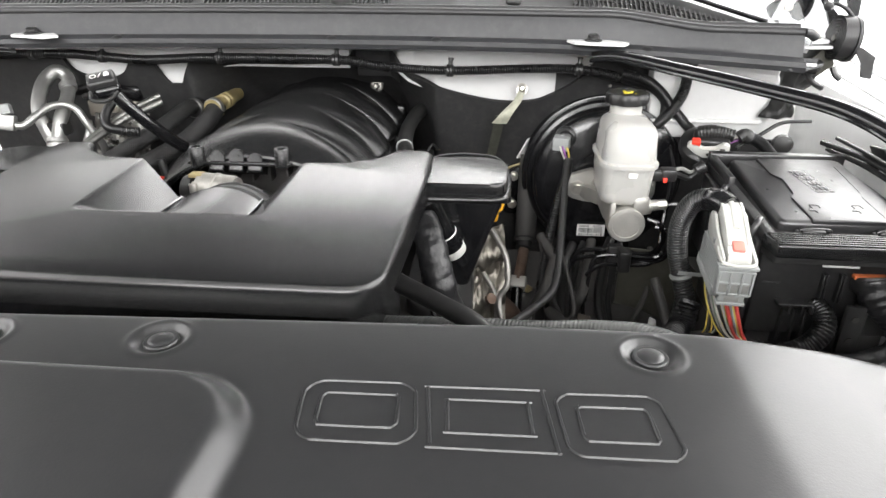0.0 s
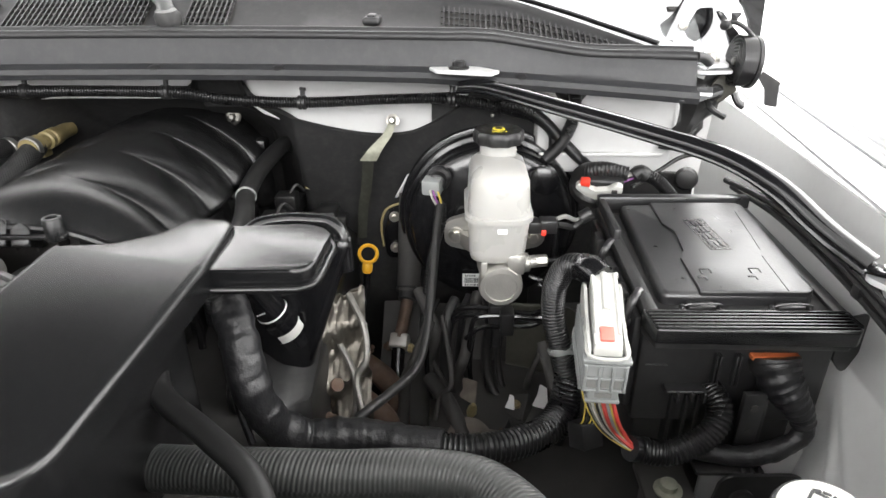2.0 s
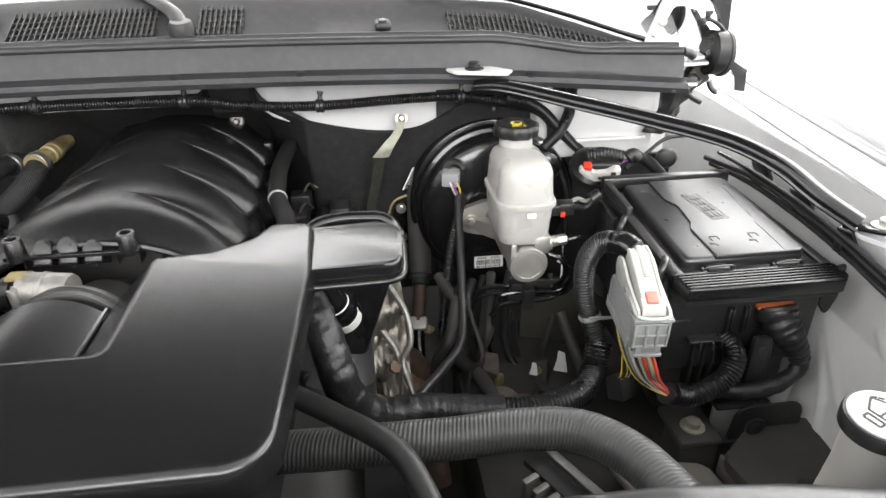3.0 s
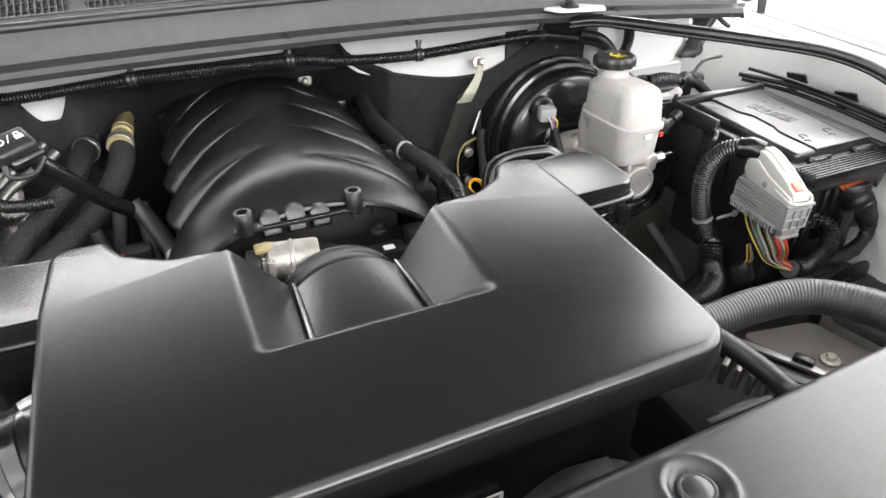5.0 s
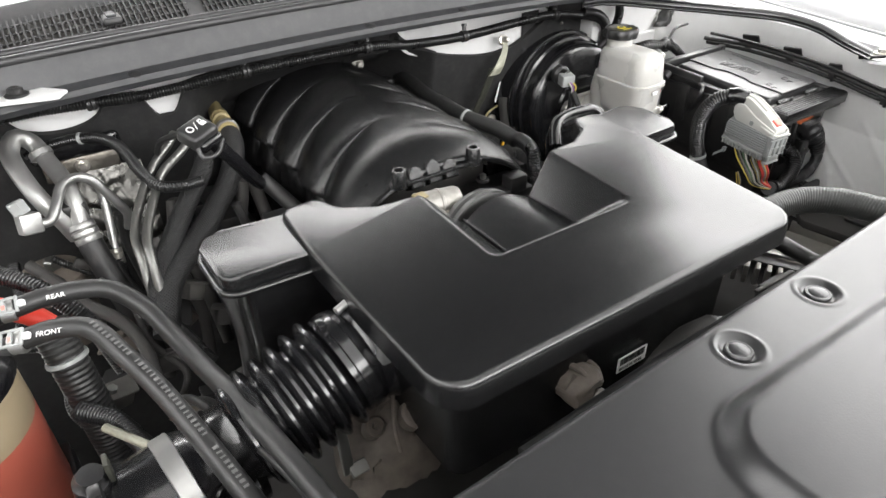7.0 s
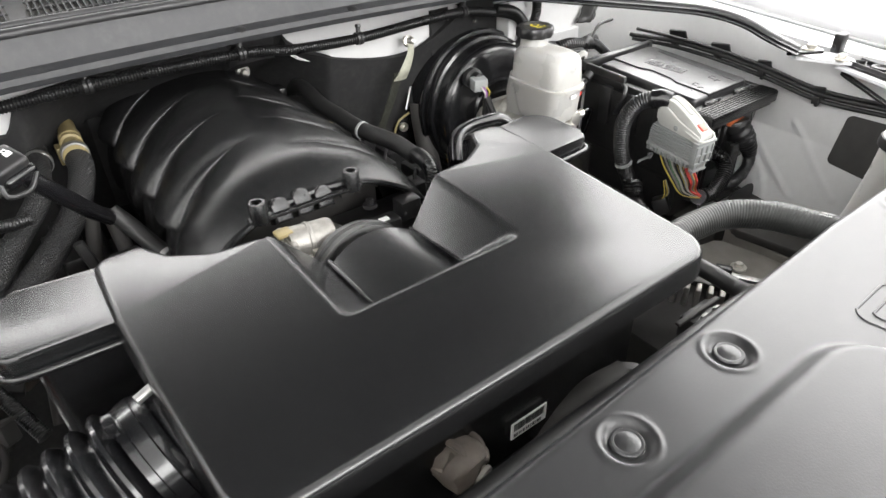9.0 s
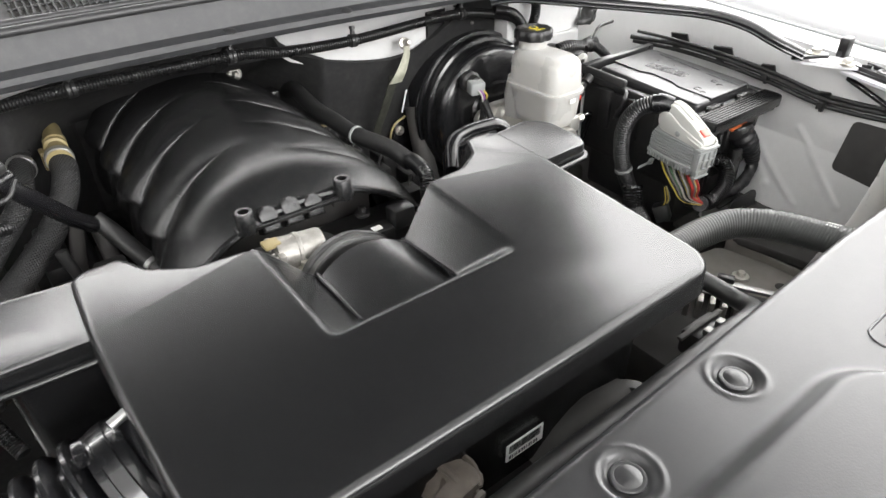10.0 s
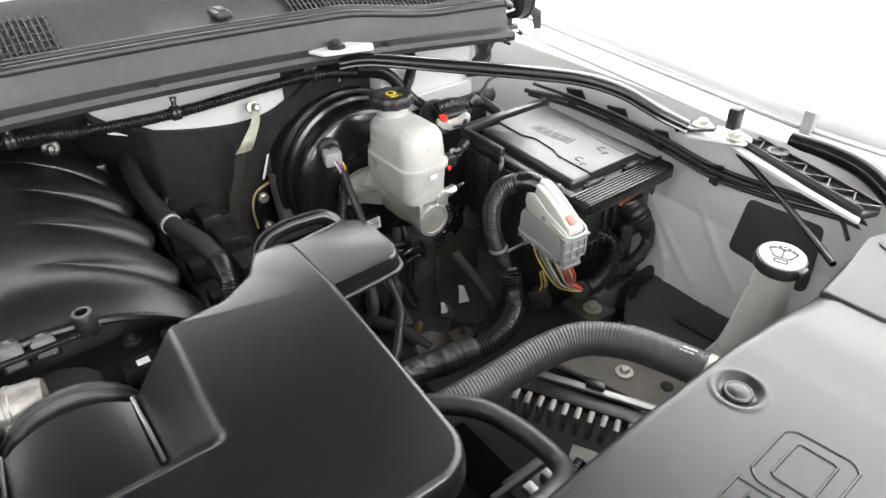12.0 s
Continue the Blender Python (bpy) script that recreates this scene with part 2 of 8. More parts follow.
def lathe(profile, at, way=(0, 0, 1), seg=32, bm=None, lobes=0, depth=0.0):
    """A turned body: (radius, height) rows along way from at; lobes flute its wall."""
    bm = bm or bmesh.new()
    rings, vs = [], []
    for r, h in profile:
        ring = []
        for i in range(seg):
            t = 2 * math.pi * i / seg
            q = r * (1 + depth * math.cos(lobes * t)) if lobes else r
            ring.append(bm.verts.new((q * math.cos(t), q * math.sin(t), h)))
        rings.append(ring)
        vs += ring
    for a, b in zip(rings, rings[1:]):
        for i in range(seg):
            bm.faces.new((a[i], a[(i + 1) % seg], b[(i + 1) % seg], b[i]))
    bm.faces.new(rings[0][::-1])
    bm.faces.new(rings[-1])
    move(bm, vs, axis_matrix(at, way))
    return bm


def smooth_path(pts, step=0.006):
    """A smooth line through the given points, at even steps."""
    p = [Vector(q) for q in pts]
    p = [2 * p[0] - p[1]] + p + [2 * p[-1] - p[-2]]
    raw = []
    for i in range(1, len(p) - 2):
        for j in range(24):
            t = j / 24
            raw.append(0.5 * ((2 * p[i]) + (p[i + 1] - p[i - 1]) * t + (2 * p[i - 1] - 5 * p[i] + 4 * p[i + 1] - p[i + 2]) * t * t
                              + (3 * p[i] - p[i - 1] - 3 * p[i + 1] + p[i + 2]) * t ** 3))
    raw.append(p[-2])
    length = sum((b - a).length for a, b in zip(raw, raw[1:]))
    n = max(2, int(length / step))
    out, want, run = [raw[0].copy()], length / n, 0.0
    for a, b in zip(raw, raw[1:]):
        d = (b - a).length
        while d > 1e-9 and run + d >= want - 1e-9 and len(out) <= n:
            out.append(a + (b - a) * ((want - run) / d))
            want += length / n
        run += d
    return out


def tube(pts, r, seg=12, step=0.006, corr=0.0, pitch=0.0045, squash=1.0, bm=None, wrap=0.0):
    """A hose, pipe, wire or conduit along pts. corr: depth of its corrugations; wrap: uneven tape."""
    bm = bm or bmesh.new()
    uvl = bm.loops.layers.uv.verify()
    if corr:
        step = pitch / 4
    path = smooth_path(pts, step)
    n = len(path)
    up = Vector((0, 0, 1))
    rings, run, lens = [], 0.0, []
    tang = [(path[min(i + 1, n - 1)] - path[max(i - 1, 0)]).normalized() for i in range(n)]
    side = tang[0].cross(up)
    side = (side if side.length > 0.1 else tang[0].cross(Vector((1, 0, 0)))).normalized()
    for i, c in enumerate(path):
        side = (side - tang[i] * side.dot(tang[i])).normalized()
        top = side.cross(tang[i])
        q = r if isinstance(r, (int, float)) else r[0] + (r[1] - r[0]) * i / (n - 1)
        if corr and 1 < i < n - 2:
            q -= corr * (0, 0.2, 1, 0.8)[i % 4]
        if wrap:
            q *= 1 + wrap * noise.noise(c * 45) + wrap * 0.5 * noise.noise(c * 160)
        run += (c - path[i - 1]).length if i else 0
        lap = [1 + 0.35 * wrap * ((run / 0.021 + k / seg) % 1.0) for k in range(seg)]
        rings.append([bm.verts.new(c + side * (lap[k] * q * math.cos(2 * math.pi * k / seg)) + top * (lap[k] * q * squash * math.sin(2 * math.pi * k / seg))) for k in range(seg)])
        lens.append(run)
    q = r if isinstance(r, (int, float)) else r[0]
    for i in range(n - 1):
        for k in range(seg):
            f = bm.faces.new((rings[i][k], rings[i][(k + 1) % seg], rings[i + 1][(k + 1) % seg], rings[i + 1][k]))
            for lp, (a, b) in zip(f.loops, ((i, k), (i, k + 1), (i + 1, k + 1), (i + 1, k))):
                lp[uvl].uv = (lens[a], b * 2 * math.pi * q / seg)
    bm.faces.new(rings[0][::-1])
    bm.faces.new(rings[-1])
    return bm


def grid(xs, ys, f, thick=0.0):
    """A sheet z = f(x, y) over xs and ys, with an under side when thick."""
    bm = bmesh.new()
    v = [[bm.verts.new(f(x, y)) for y in ys] for x in xs]
    for i in range(len(xs) - 1):
        for j in range(len(ys) - 1):
            bm.faces.new((v[i][j], v[i + 1][j], v[i + 1][j + 1], v[i][j + 1]))
    if thick:
        bm.normal_update()
        w = [[bm.verts.new(a.co - a.normal * thick) for a in row] for row in v]
        m, n = len(xs), len(ys)
        for i in range(m - 1):
            for j in range(n - 1):
                bm.faces.new((w[i][j + 1], w[i + 1][j + 1], w[i + 1][j], w[i][j]))
        rim = [(i, 0) for i in range(m)] + [(m - 1, j) for j in range(1, n)] + [(i, n - 1) for i in range(m - 2, -1, -1)] + [(0, j) for j in range(n - 2, 0, -1)]
        for (a, b), (c, d) in zip(rim, rim[1:] + rim[:1]):
            bm.faces.new((v[c][d], v[a][b], w[a][b], w[c][d]))
    return bm


def span(a, b, n):
    return [a + (b - a) * i / (n - 1) for i in range(n)]


def bolt(at, way=(0, 0, 1), r=0.006, washer=0.011, name="bolt", parent=None, mat=None, label=""):
    bm = lathe([(washer, -0.002), (washer, 0.0015), (washer * 0.95, 0.002)], at, way, 20)
    lathe([(r, 0.002), (r, 0.0075), (r * 0.85, 0.009)], at, way, 6, bm)
    return part(name, bm, mat or STEEL, parent, label, 30)


def words(text, m, size, mat, parent, label=""):
    c = bpy.data.curves.new("lettering", "FONT")
    c.body, c.size, c.extrude, c.align_x, c.align_y = text, size, 0.0002, "CENTER", "CENTER"
    c.materials.append(mat)
    ob = new("lettering", c)
    ob.parent = parent
    ob.matrix_basis = Matrix.Translation(-BASE[parent.name]) @ m
    BASE[ob.name] = BASE[parent.name]
    return tagged(ob, label)


def plane_matrix(at, right, up):
    r = Vector(right).normalized()
    n = r.cross(Vector(up)).normalized()
    u = n.cross(r)
    return Matrix.Translation(at) @ Matrix((r, u, n)).transposed().to_4x4()


def bars(m, w, h, n, parent, mat=None, seed=3, name="printed_bar"):
    """A barcode or unreadable line: small dark bars on a label's plane."""
    rnd = random.Random(seed)
    bm = bmesh.new()
    x = -w / 2
    while x < w / 2 - w / n:
        k = w / n * rnd.choice((0.35, 0.6, 0.8))
        box(x, x + k, -h / 2, h / 2, 0.0002, 0.0006, 0, bm=bm, m=None)
        x += k + w / n * rnd.choice((0.4, 0.6))
    move(bm, bm.verts, m)
    return part(name, bm, mat or INK, parent)


def sticker(m, w, h, parent, rows=((0.2, 0.45, 24), (-0.3, 0.2, 14)), name="label_sticker", label="white printed paper label"):
    bm = box(-w / 2, w / 2, -h / 2, h / 2, -0.001, 0.0002, 0)
    move(bm, bm.verts, m)
    st = part(name, bm, LABEL, parent, label)
    for i, (v, k, n) in enumerate(rows):
        bars(m @ pose(0, v * h, 0), w * 0.86, h * k, n, st, seed=i + 5)
    return st


def cable_clip(at, r, parent, up=(0, -0.3, 1), name="clip", way=(1, 0, 0)):
    bm = lathe([(r * 1.05, -0.006), (r * 1.25, -0.005), (r * 1.25, -0.001), (r * 1.1, 0), (r * 1.25, 0.001), (r * 1.25, 0.005), (r * 1.05, 0.006)], at, way, 14)
    u = Vector(up).normalized()
    lathe([(0.004, 0), (0.0035, r + 0.008), (0.005, r + 0.009), (0.0045, r + 0.013)], at, u, 8, bm)
    return part(name, bm, BLACK, parent, "black plastic push clip")

# ---- the room and the car's shell ----
from mathutils import geometry


def slab(name, x0, x1, y0, y1, z0, z1, mat, label, category):
    return solid(name, box(x0, x1, y0, y1, z0, z1, 0), mat, ((x0 + x1) / 2, (y0 + y1) / 2, z0), label, category, kind="structure")


slab("floor", -6, 6, -6, 7, -0.12, 0.0, FLOORM, "pale grey smooth showroom floor", "floor")
slab("ceiling", -6, 6, -6, 7, 3.4, 3.5, ROOM, "white painted showroom ceiling", "ceiling")
slab("wall_east", 5.9, 6, -6, 7, 0.0, 3.4, ROOM, "bright white showroom wall", "wall")
slab("wall_west", -6, -5.9, -6, 7, 0.0, 3.4, ROOM, "bright white showroom wall", "wall")
slab("wall_south", -5.9, 5.9, -6, -5.9, 0.0, 3.4, ROOM, "bright white showroom wall", "wall")
slab("wall_north", -5.9, 5.9, 6.9, 7, 0.0, 3.4, ROOM, "bright white showroom wall", "wall")

CX = -0.312  # middle of the engine bay


def cowl_y(x):
    return 1.022 - 0.17 * (x + 0.28) ** 2


def cowl_z(x):
    return 1.366 - 0.012 * max(0, x - 0.1) / 0.3


def seal_z(x):
    s = min(1, max(0, (x - 0.17) / 0.14))
    return 1.407 - 0.016 * s * s * (3 - 2 * s)


# cowl trim: ribbon from its front flange over a step to the seal
def cowl_trim():
    t = thing("cowl_trim", (CX, 1.03, 1.36), "dark grey moulded plastic cowl trim below the windscreen", "cowl trim")
    prof = [(-0.004, -0.010), (-0.006, -0.004), (-0.004, 0.0), (0.006, 0.002), (0.012, 0.006), (0.014, 0.014), (0.018, 0.030), (0.022, 0.038)]
    xs = span(-1.02, 0.43, 60)
    bm = bmesh.new()
    rows = []
    for x in xs:
        k = (seal_z(x) - cowl_z(x) - 0.002) / 0.038
        rows.append([bm.verts.new((x, cowl_y(x) + a, cowl_z(x) + b * (k if b > 0.006 else 1))) for a, b in prof])
    for a, b in zip(rows, rows[1:]):
        for i in range(len(prof) - 1):
            bm.faces.new((a[i], b[i], b[i + 1], a[i + 1]))
    bm.normal_update()
    bmesh.ops.solidify(bm, geom=bm.faces, thickness=-0.003)
    part("panel", bm, COWLGREY, t)
    for dx, r in ((0.0, 0.0065), (0.017, 0.005)):
        bm = tube([(x, cowl_y(x) + 0.024 + dx, seal_z(x) + 0.002 + dx * 0.3) for x in span(-1.02, 0.43, 24)], r, 10, 0.012)
        part("seal", bm, SEAL, t, "black rubber hood seal")
    for x in (-0.62, -0.27, -0.1, 0.22):
        bm = lathe([(0.008, 0), (0.008, 0.002), (0.004, 0.0035)], (x, cowl_y(x) + 0.001, cowl_z(x) + 0.003), (0, -0.3, 1), 14)
        part("push_pin", bm, BLACK, t)
    # lip at the driver's end
    e = cowl_y(0.43)
    o = rounded([(0.405, e - 0.005), (0.428, e - 0.003), (0.480, e + 0.050), (0.484, e + 0.066), (0.440, e + 0.072), (0.405, e + 0.020)], 0.006, 3)
    part("end_lip", prism(o, cowl_z(0.43) - 0.010, cowl_z(0.43) - 0.005, 0.002, 2), COWLGREY, t)
    part("end_tab", box(0.430, 0.452, e + 0.012, e + 0.016, cowl_z(0.43) - 0.004, cowl_z(0.43) + 0.006, 0.001), COWLGREY, t)
    part("seal", tube([(0.43, e + 0.024, seal_z(0.43) + 0.002), (0.440, e + 0.026, seal_z(0.43)), (0.449, e + 0.028, seal_z(0.43) - 0.006)], 0.0062, 10, 0.003), SEAL, t, "black rubber hood seal")
    return t


cowl_trim()


def grille_z(x, y):
    return 1.408 + (y - 1.055) * 0.55


def grille_front(x):
    """The grille's front border dips towards each end of the cowl."""
    s = min(1, max(0, (x - 0.2) / 0.2))
    return cowl_y(x) + 0.044 + 0.008 * s


def grille_rear(x):
    y = 1.135 - 0.14 * (x + 0.28) ** 2
    if x > 0.22:
        y -= (x - 0.22) * 0.28
    return y


def cowl_grille():
    t = thing("cowl_grille", (CX, 1.09, 1.40), "grey plastic air intake grille under the windscreen", "cowl grille")
    # plain panels between slotted fields
    bm = grid(span(-0.985, 0.42, 70), [0, 0.12, 0.88, 1.0, 1.3], lambda x, u: (x, grille_front(x) + u * (grille_rear(x) - grille_front(x)), grille_z(x, grille_front(x) + u * (grille_rear(x) - grille_front(x))) - (0.006 if 0.05 < u < 0.95 else 0.0)), 0.003)
    part("frame", bm, GRILLE, t)
    for x0, x1 in ((-0.93, -0.52), (-0.50, -0.30), (-0.245, -0.18), (0.115, 0.40)):
        n = int((x1 - x0) / 0.0072)
        # black sheet over the solid frame paints the shade between the slats
        g = grid(span(x0, x1, 30), [0.06, 0.94], lambda x, u: (x, grille_front(x) + u * (grille_rear(x) - grille_front(x)), grille_z(x, grille_front(x) + u * (grille_rear(x) - grille_front(x))) - 0.0048))
        part("slot_shade", g, DEEP, t, "dark sheet under the slats, standing in for the shaded hollow")
        for i in range(n):
            bm = bmesh.new()
            x = x0 + (x1 - x0) * (i + 0.5) / n
            y0, y1 = grille_front(x) + 0.006, grille_rear(x) - 0.006
            box(x - 0.0011, x + 0.0011, y0, y1, -0.006, 0.003, 0, bm=bm, m=Matrix.Translation((0, 0, grille_z(x, 1.055) - 0.55 * 1.055)) @ Matrix(((1, 0, 0, 0), (0, 1, 0, 0), (0, 0.55, 1, 0.55 * 1.055 - 0.55 * 1.055), (0, 0, 0, 1))) @ pose(0, 0, 0.0))
            part("slat", bm, GRILLE, t)
        for k in range(1, 6):
            u = k / 6
            bm = tube([(x, grille_front(x) + u * (grille_rear(x) - grille_front(x)), grille_z(x, grille_front(x) + u * (grille_rear(x) - grille_front(x)))) for x in span(x0, x1, 8)], 0.0013, 6, 0.02)
            part("rib", bm, GRILLE, t)
    # dark well under the slots
    bm = grid(span(-0.98, 0.41, 20), [1.04, 1.15], lambda x, y: (x, min(y, grille_rear(x)), grille_z(x, min(y, grille_rear(x))) - 0.02), 0.003)
    part("well", bm, DEEP, t)
    for x in (-0.62, 0.02):
        y = 1.082
        z = grille_z(x, y)
        bm = box(x - 0.012, x + 0.012, y - 0.02, y + 0.03, z - 0.004, z + 0.006, 0.004, 3)
        c = part("clip", bm, GRILLE, t, "moulded grey tongue")
        bm = box(x - 0.006, x + 0.006, y - 0.015, y + 0.01, z + 0.005, z + 0.009, 0.002, 2)
        part("inset", bm, COWLGREY, c)
    return t


cowl_grille()


def wiper():
    t = thing("wiper_arm", (-0.27, 1.09, 1.42), "black wiper arm resting over the cowl grille", "wiper")
    bm = tube([(-0.262, 1.075, 1.43), (-0.29, 1.115, 1.452), (-0.40, 1.19, 1.49), (-0.62, 1.24, 1.51)], (0.012, 0.008), 12, 0.01, squash=0.7)
    part("arm", bm, RUBBER, t)
    bm = lathe([(0.017, -0.01), (0.018, 0.008), (0.014, 0.014)], (-0.262, 1.075, 1.424), (0, -0.2, 1), 24)
    part("pivot_cap", bm, RUBBER, t)


wiper()

# windscreen with a dark cabin behind it
def screen_y(x):
    return grille_rear(x) + 0.28 * (grille_rear(x) - grille_front(x))


bm = grid(span(-1.05, 0.46, 20), span(0, 1, 8), lambda x, u: (x, screen_y(x) + 0.75 * u, grille_z(x, screen_y(x)) + 0.50 * u), 0.006)
ws = solid("windscreen", bm, GLASS, (CX, 1.3, 1.45), "raked clear windscreen glass behind the cowl", "windscreen", kind="structure")
ws.visible_shadow = False
bm = grid(span(-1.05, 0.46, 24), span(0, 1, 8), lambda x, u: (x, screen_y(x) + 0.004 + (1.9 - screen_y(x)) * u, grille_z(x, screen_y(x)) - 0.006 + 0.05 * u), 0.01)
solid("dashboard", bm, DASH, (CX, 1.5, 1.3), "pale grey dashboard top behind the windscreen", "dashboard", kind="structure")


def glass_moulding():
    t = thing("windscreen_moulding", (0.30, 1.10, 1.43), "black rubber moulding along the windscreen foot", "moulding")
    part("strip", tube([(0.06, screen_y(0.06) - 0.004, grille_z(0, screen_y(0.06)) + 0.008)] + [(x, screen_y(x) - 0.006, grille_z(0, screen_y(x)) + 0.008) for x in (0.12, 0.20, 0.28, 0.34, 0.40)], 0.0065, 10, 0.01, squash=0.6), GLOSS, t)


glass_moulding()


def hood():
    t = thing("hood", (CX, 1.06, 1.45), "raised white painted hood over the engine bay", "hood")
    c, s = math.cos(radians(50)), math.sin(radians(50))

    def f(x, u):
        w = u * 1.28
        crown = 0.05 * (1 - ((x - CX) / 0.94) ** 2)
        return (x, 1.13 - w * c - crown * s * 0.5, 1.585 + w * s - crown * c * 0.5)
    part("outer_skin", grid(span(CX - 0.92, CX + 0.92, 16), span(0, 1, 10), f, 0.02), WHITE, t)
    part("liner", grid(span(CX - 0.86, CX + 0.86, 16), span(0.06, 0.96, 12), lambda x, u: tuple(Vector(f(x, u)) + Vector((0, -s, -c)) * 0.012 + Vector((0, 0.0, -0.004))), 0.006), PAD, t, "black felt hood liner")


hood()


def firewall():
    t = thing("firewall", (CX, 1.25, 0.6), "white painted steel firewall panel behind the engine", "firewall", kind="structure")
    part("panel", box(-1.10, 0.62, 1.335, 1.35, 0.6, 1.385, 0.002), APRON, t)
    # upper ledge under the cowl, white, at both sides of the engine tunnel
    part("ledge", grid(span(-1.0, 0.45, 30), [0.0, 0.3, 1.0], lambda x, u: (x, cowl_y(x) + 0.012 + u * (0.095 if u < 0.9 else 0.26), 1.357 - 0.022 * u - (0.0 if x < 0.15 else 0.004)), 0.004), APRON, t)
    # white upright apron under the ledge
    for a, b in ((-0.178, 0.185), (-0.98, -0.265)):
        def strip(x, u):
            z0 = pad_top(x) - 0.014
            return (x, pad_y(x, pad_top(x)) + 0.016, 1.353 + (z0 - 1.353) * u)
        part("upper_panel", grid(span(a, b, 60), span(0, 1, 5), strip, 0.003), APRON, t)
    # plenum side box at the driver's end
    part("plenum_box", box(0.255, 0.455, 1.065, 1.30, 1.208, 1.350, 0.006), APRON, t)
    part("plenum_seam", box(0.255, 0.44, 1.056, 1.064, 1.236, 1.242, 0.002), APRON, t)
    return t




def pad_panel(name, xs, top, bottom, y, label):
    """A felt sound pad hung before the firewall, its upper rim cut into lobes."""
    bm = grid(xs, span(0, 1, 14), lambda x, u: (x, y(x, top(x) + (bottom - top(x)) * u) + 0.006 * noise.noise(Vector((x * 9, u * 5, 1))), top(x) + (bottom - top(x)) * u), -0.008)
    return solid(name, bm, PAD, ((xs[0] + xs[-1]) / 2, 1.1, bottom), label, "sound pad")


def notch(x, a, b, depth, soft=0.014):
    """A smooth-sided dip between a and b."""
    up = min(1, max(0, (x - a + soft) / (2 * soft)))
    dn = min(1, max(0, (b + soft - x) / (2 * soft)))
    return depth * up * dn


def pad_top(x):
    z = 1.321
    if x > -0.263:
        z += notch(x, -0.258, -0.184, 0.030, 0.006)
        # wide scoop around the ground strap
        s = (x + 0.185) / 0.345
        if 0 < s < 1:
            z -= 0.050 * math.sin(math.pi * s ** 1.35) ** 0.8 + 0.016 * min(1, s * 12) * min(1, (1 - s) * 4)
        if x > 0.15:
            z += 0.01 * min(1, (x - 0.15) / 0.02)
    z -= notch(x + 0.10 * 0.0, -0.607, -0.560, 0.044, 0.012)
    z -= 0.036 * max(0, 1 - ((x + 0.722) / 0.060) ** 2) ** 0.5 if abs(x + 0.722) < 0.060 else 0
    return z


def pad_y(x, z):
    # the pad leans back behind the engine and comes forward at its ends
    back = max(0, 1.30 - z)
    tun = min(1, max(0, 1.6 * (1 - ((x + 0.33) / 0.22) ** 2)))
    return 1.086 + min(0.15, back * 2.0) * tun + min(0.05, back * 0.3) + 0.02 * tun


firewall()
pad_panel("firewall_sound_pad", span(-1.0, 0.20, 240), pad_top, 0.60, pad_y, "black felt sound pad with cut-outs on the firewall")
pad_panel("booster_sound_pad", span(0.10, 0.30, 30), lambda x: 1.325 - 0.06 * abs(x - 0.2), 0.6, lambda x, z: 1.10 + 0.02 * (1.33 - z), "black felt sound pad behind the brake booster")


pad_panel("plenum_sound_pad", span(0.26, 0.50, 24), lambda x: 1.206 - 0.03 * max(0, x - 0.40), 0.6, lambda x, z: 1.075 + 0.02 * (1.21 - z), "black felt sound pad below the white plenum")


def firewall_stud(x, y, z, r, name="firewall_stud"):
    t = thing(name, (x, y, z), "dull zinc stud with a round washer on the firewall pad", "stud", "firewall studs")
    part("washer", lathe([(r, -0.004), (r, 0.0), (r * 0.8, 0.002)], (x, y, z), (0, -1, 0.15), 24), CASTD, t)
    part("nut", lathe([(r * 0.5, 0), (r * 0.5, 0.006), (r * 0.3, 0.01)], (x, y, z), (0, -1, 0.15), 6), CASTD, t, sharp=25)


firewall_stud(-0.229, 1.174, 1.265, 0.012)
firewall_stud(0.191, 1.096, 1.288, 0.007)

# engine mass and ground under the bay
solid("underbody", box(-1.15, 0.62, 0.30, 1.28, 0.50, 0.56, 0.01), DEEP, (CX, 0.8, 0.5), "sooty steel underbody below the engine", "underbody", kind="structure")


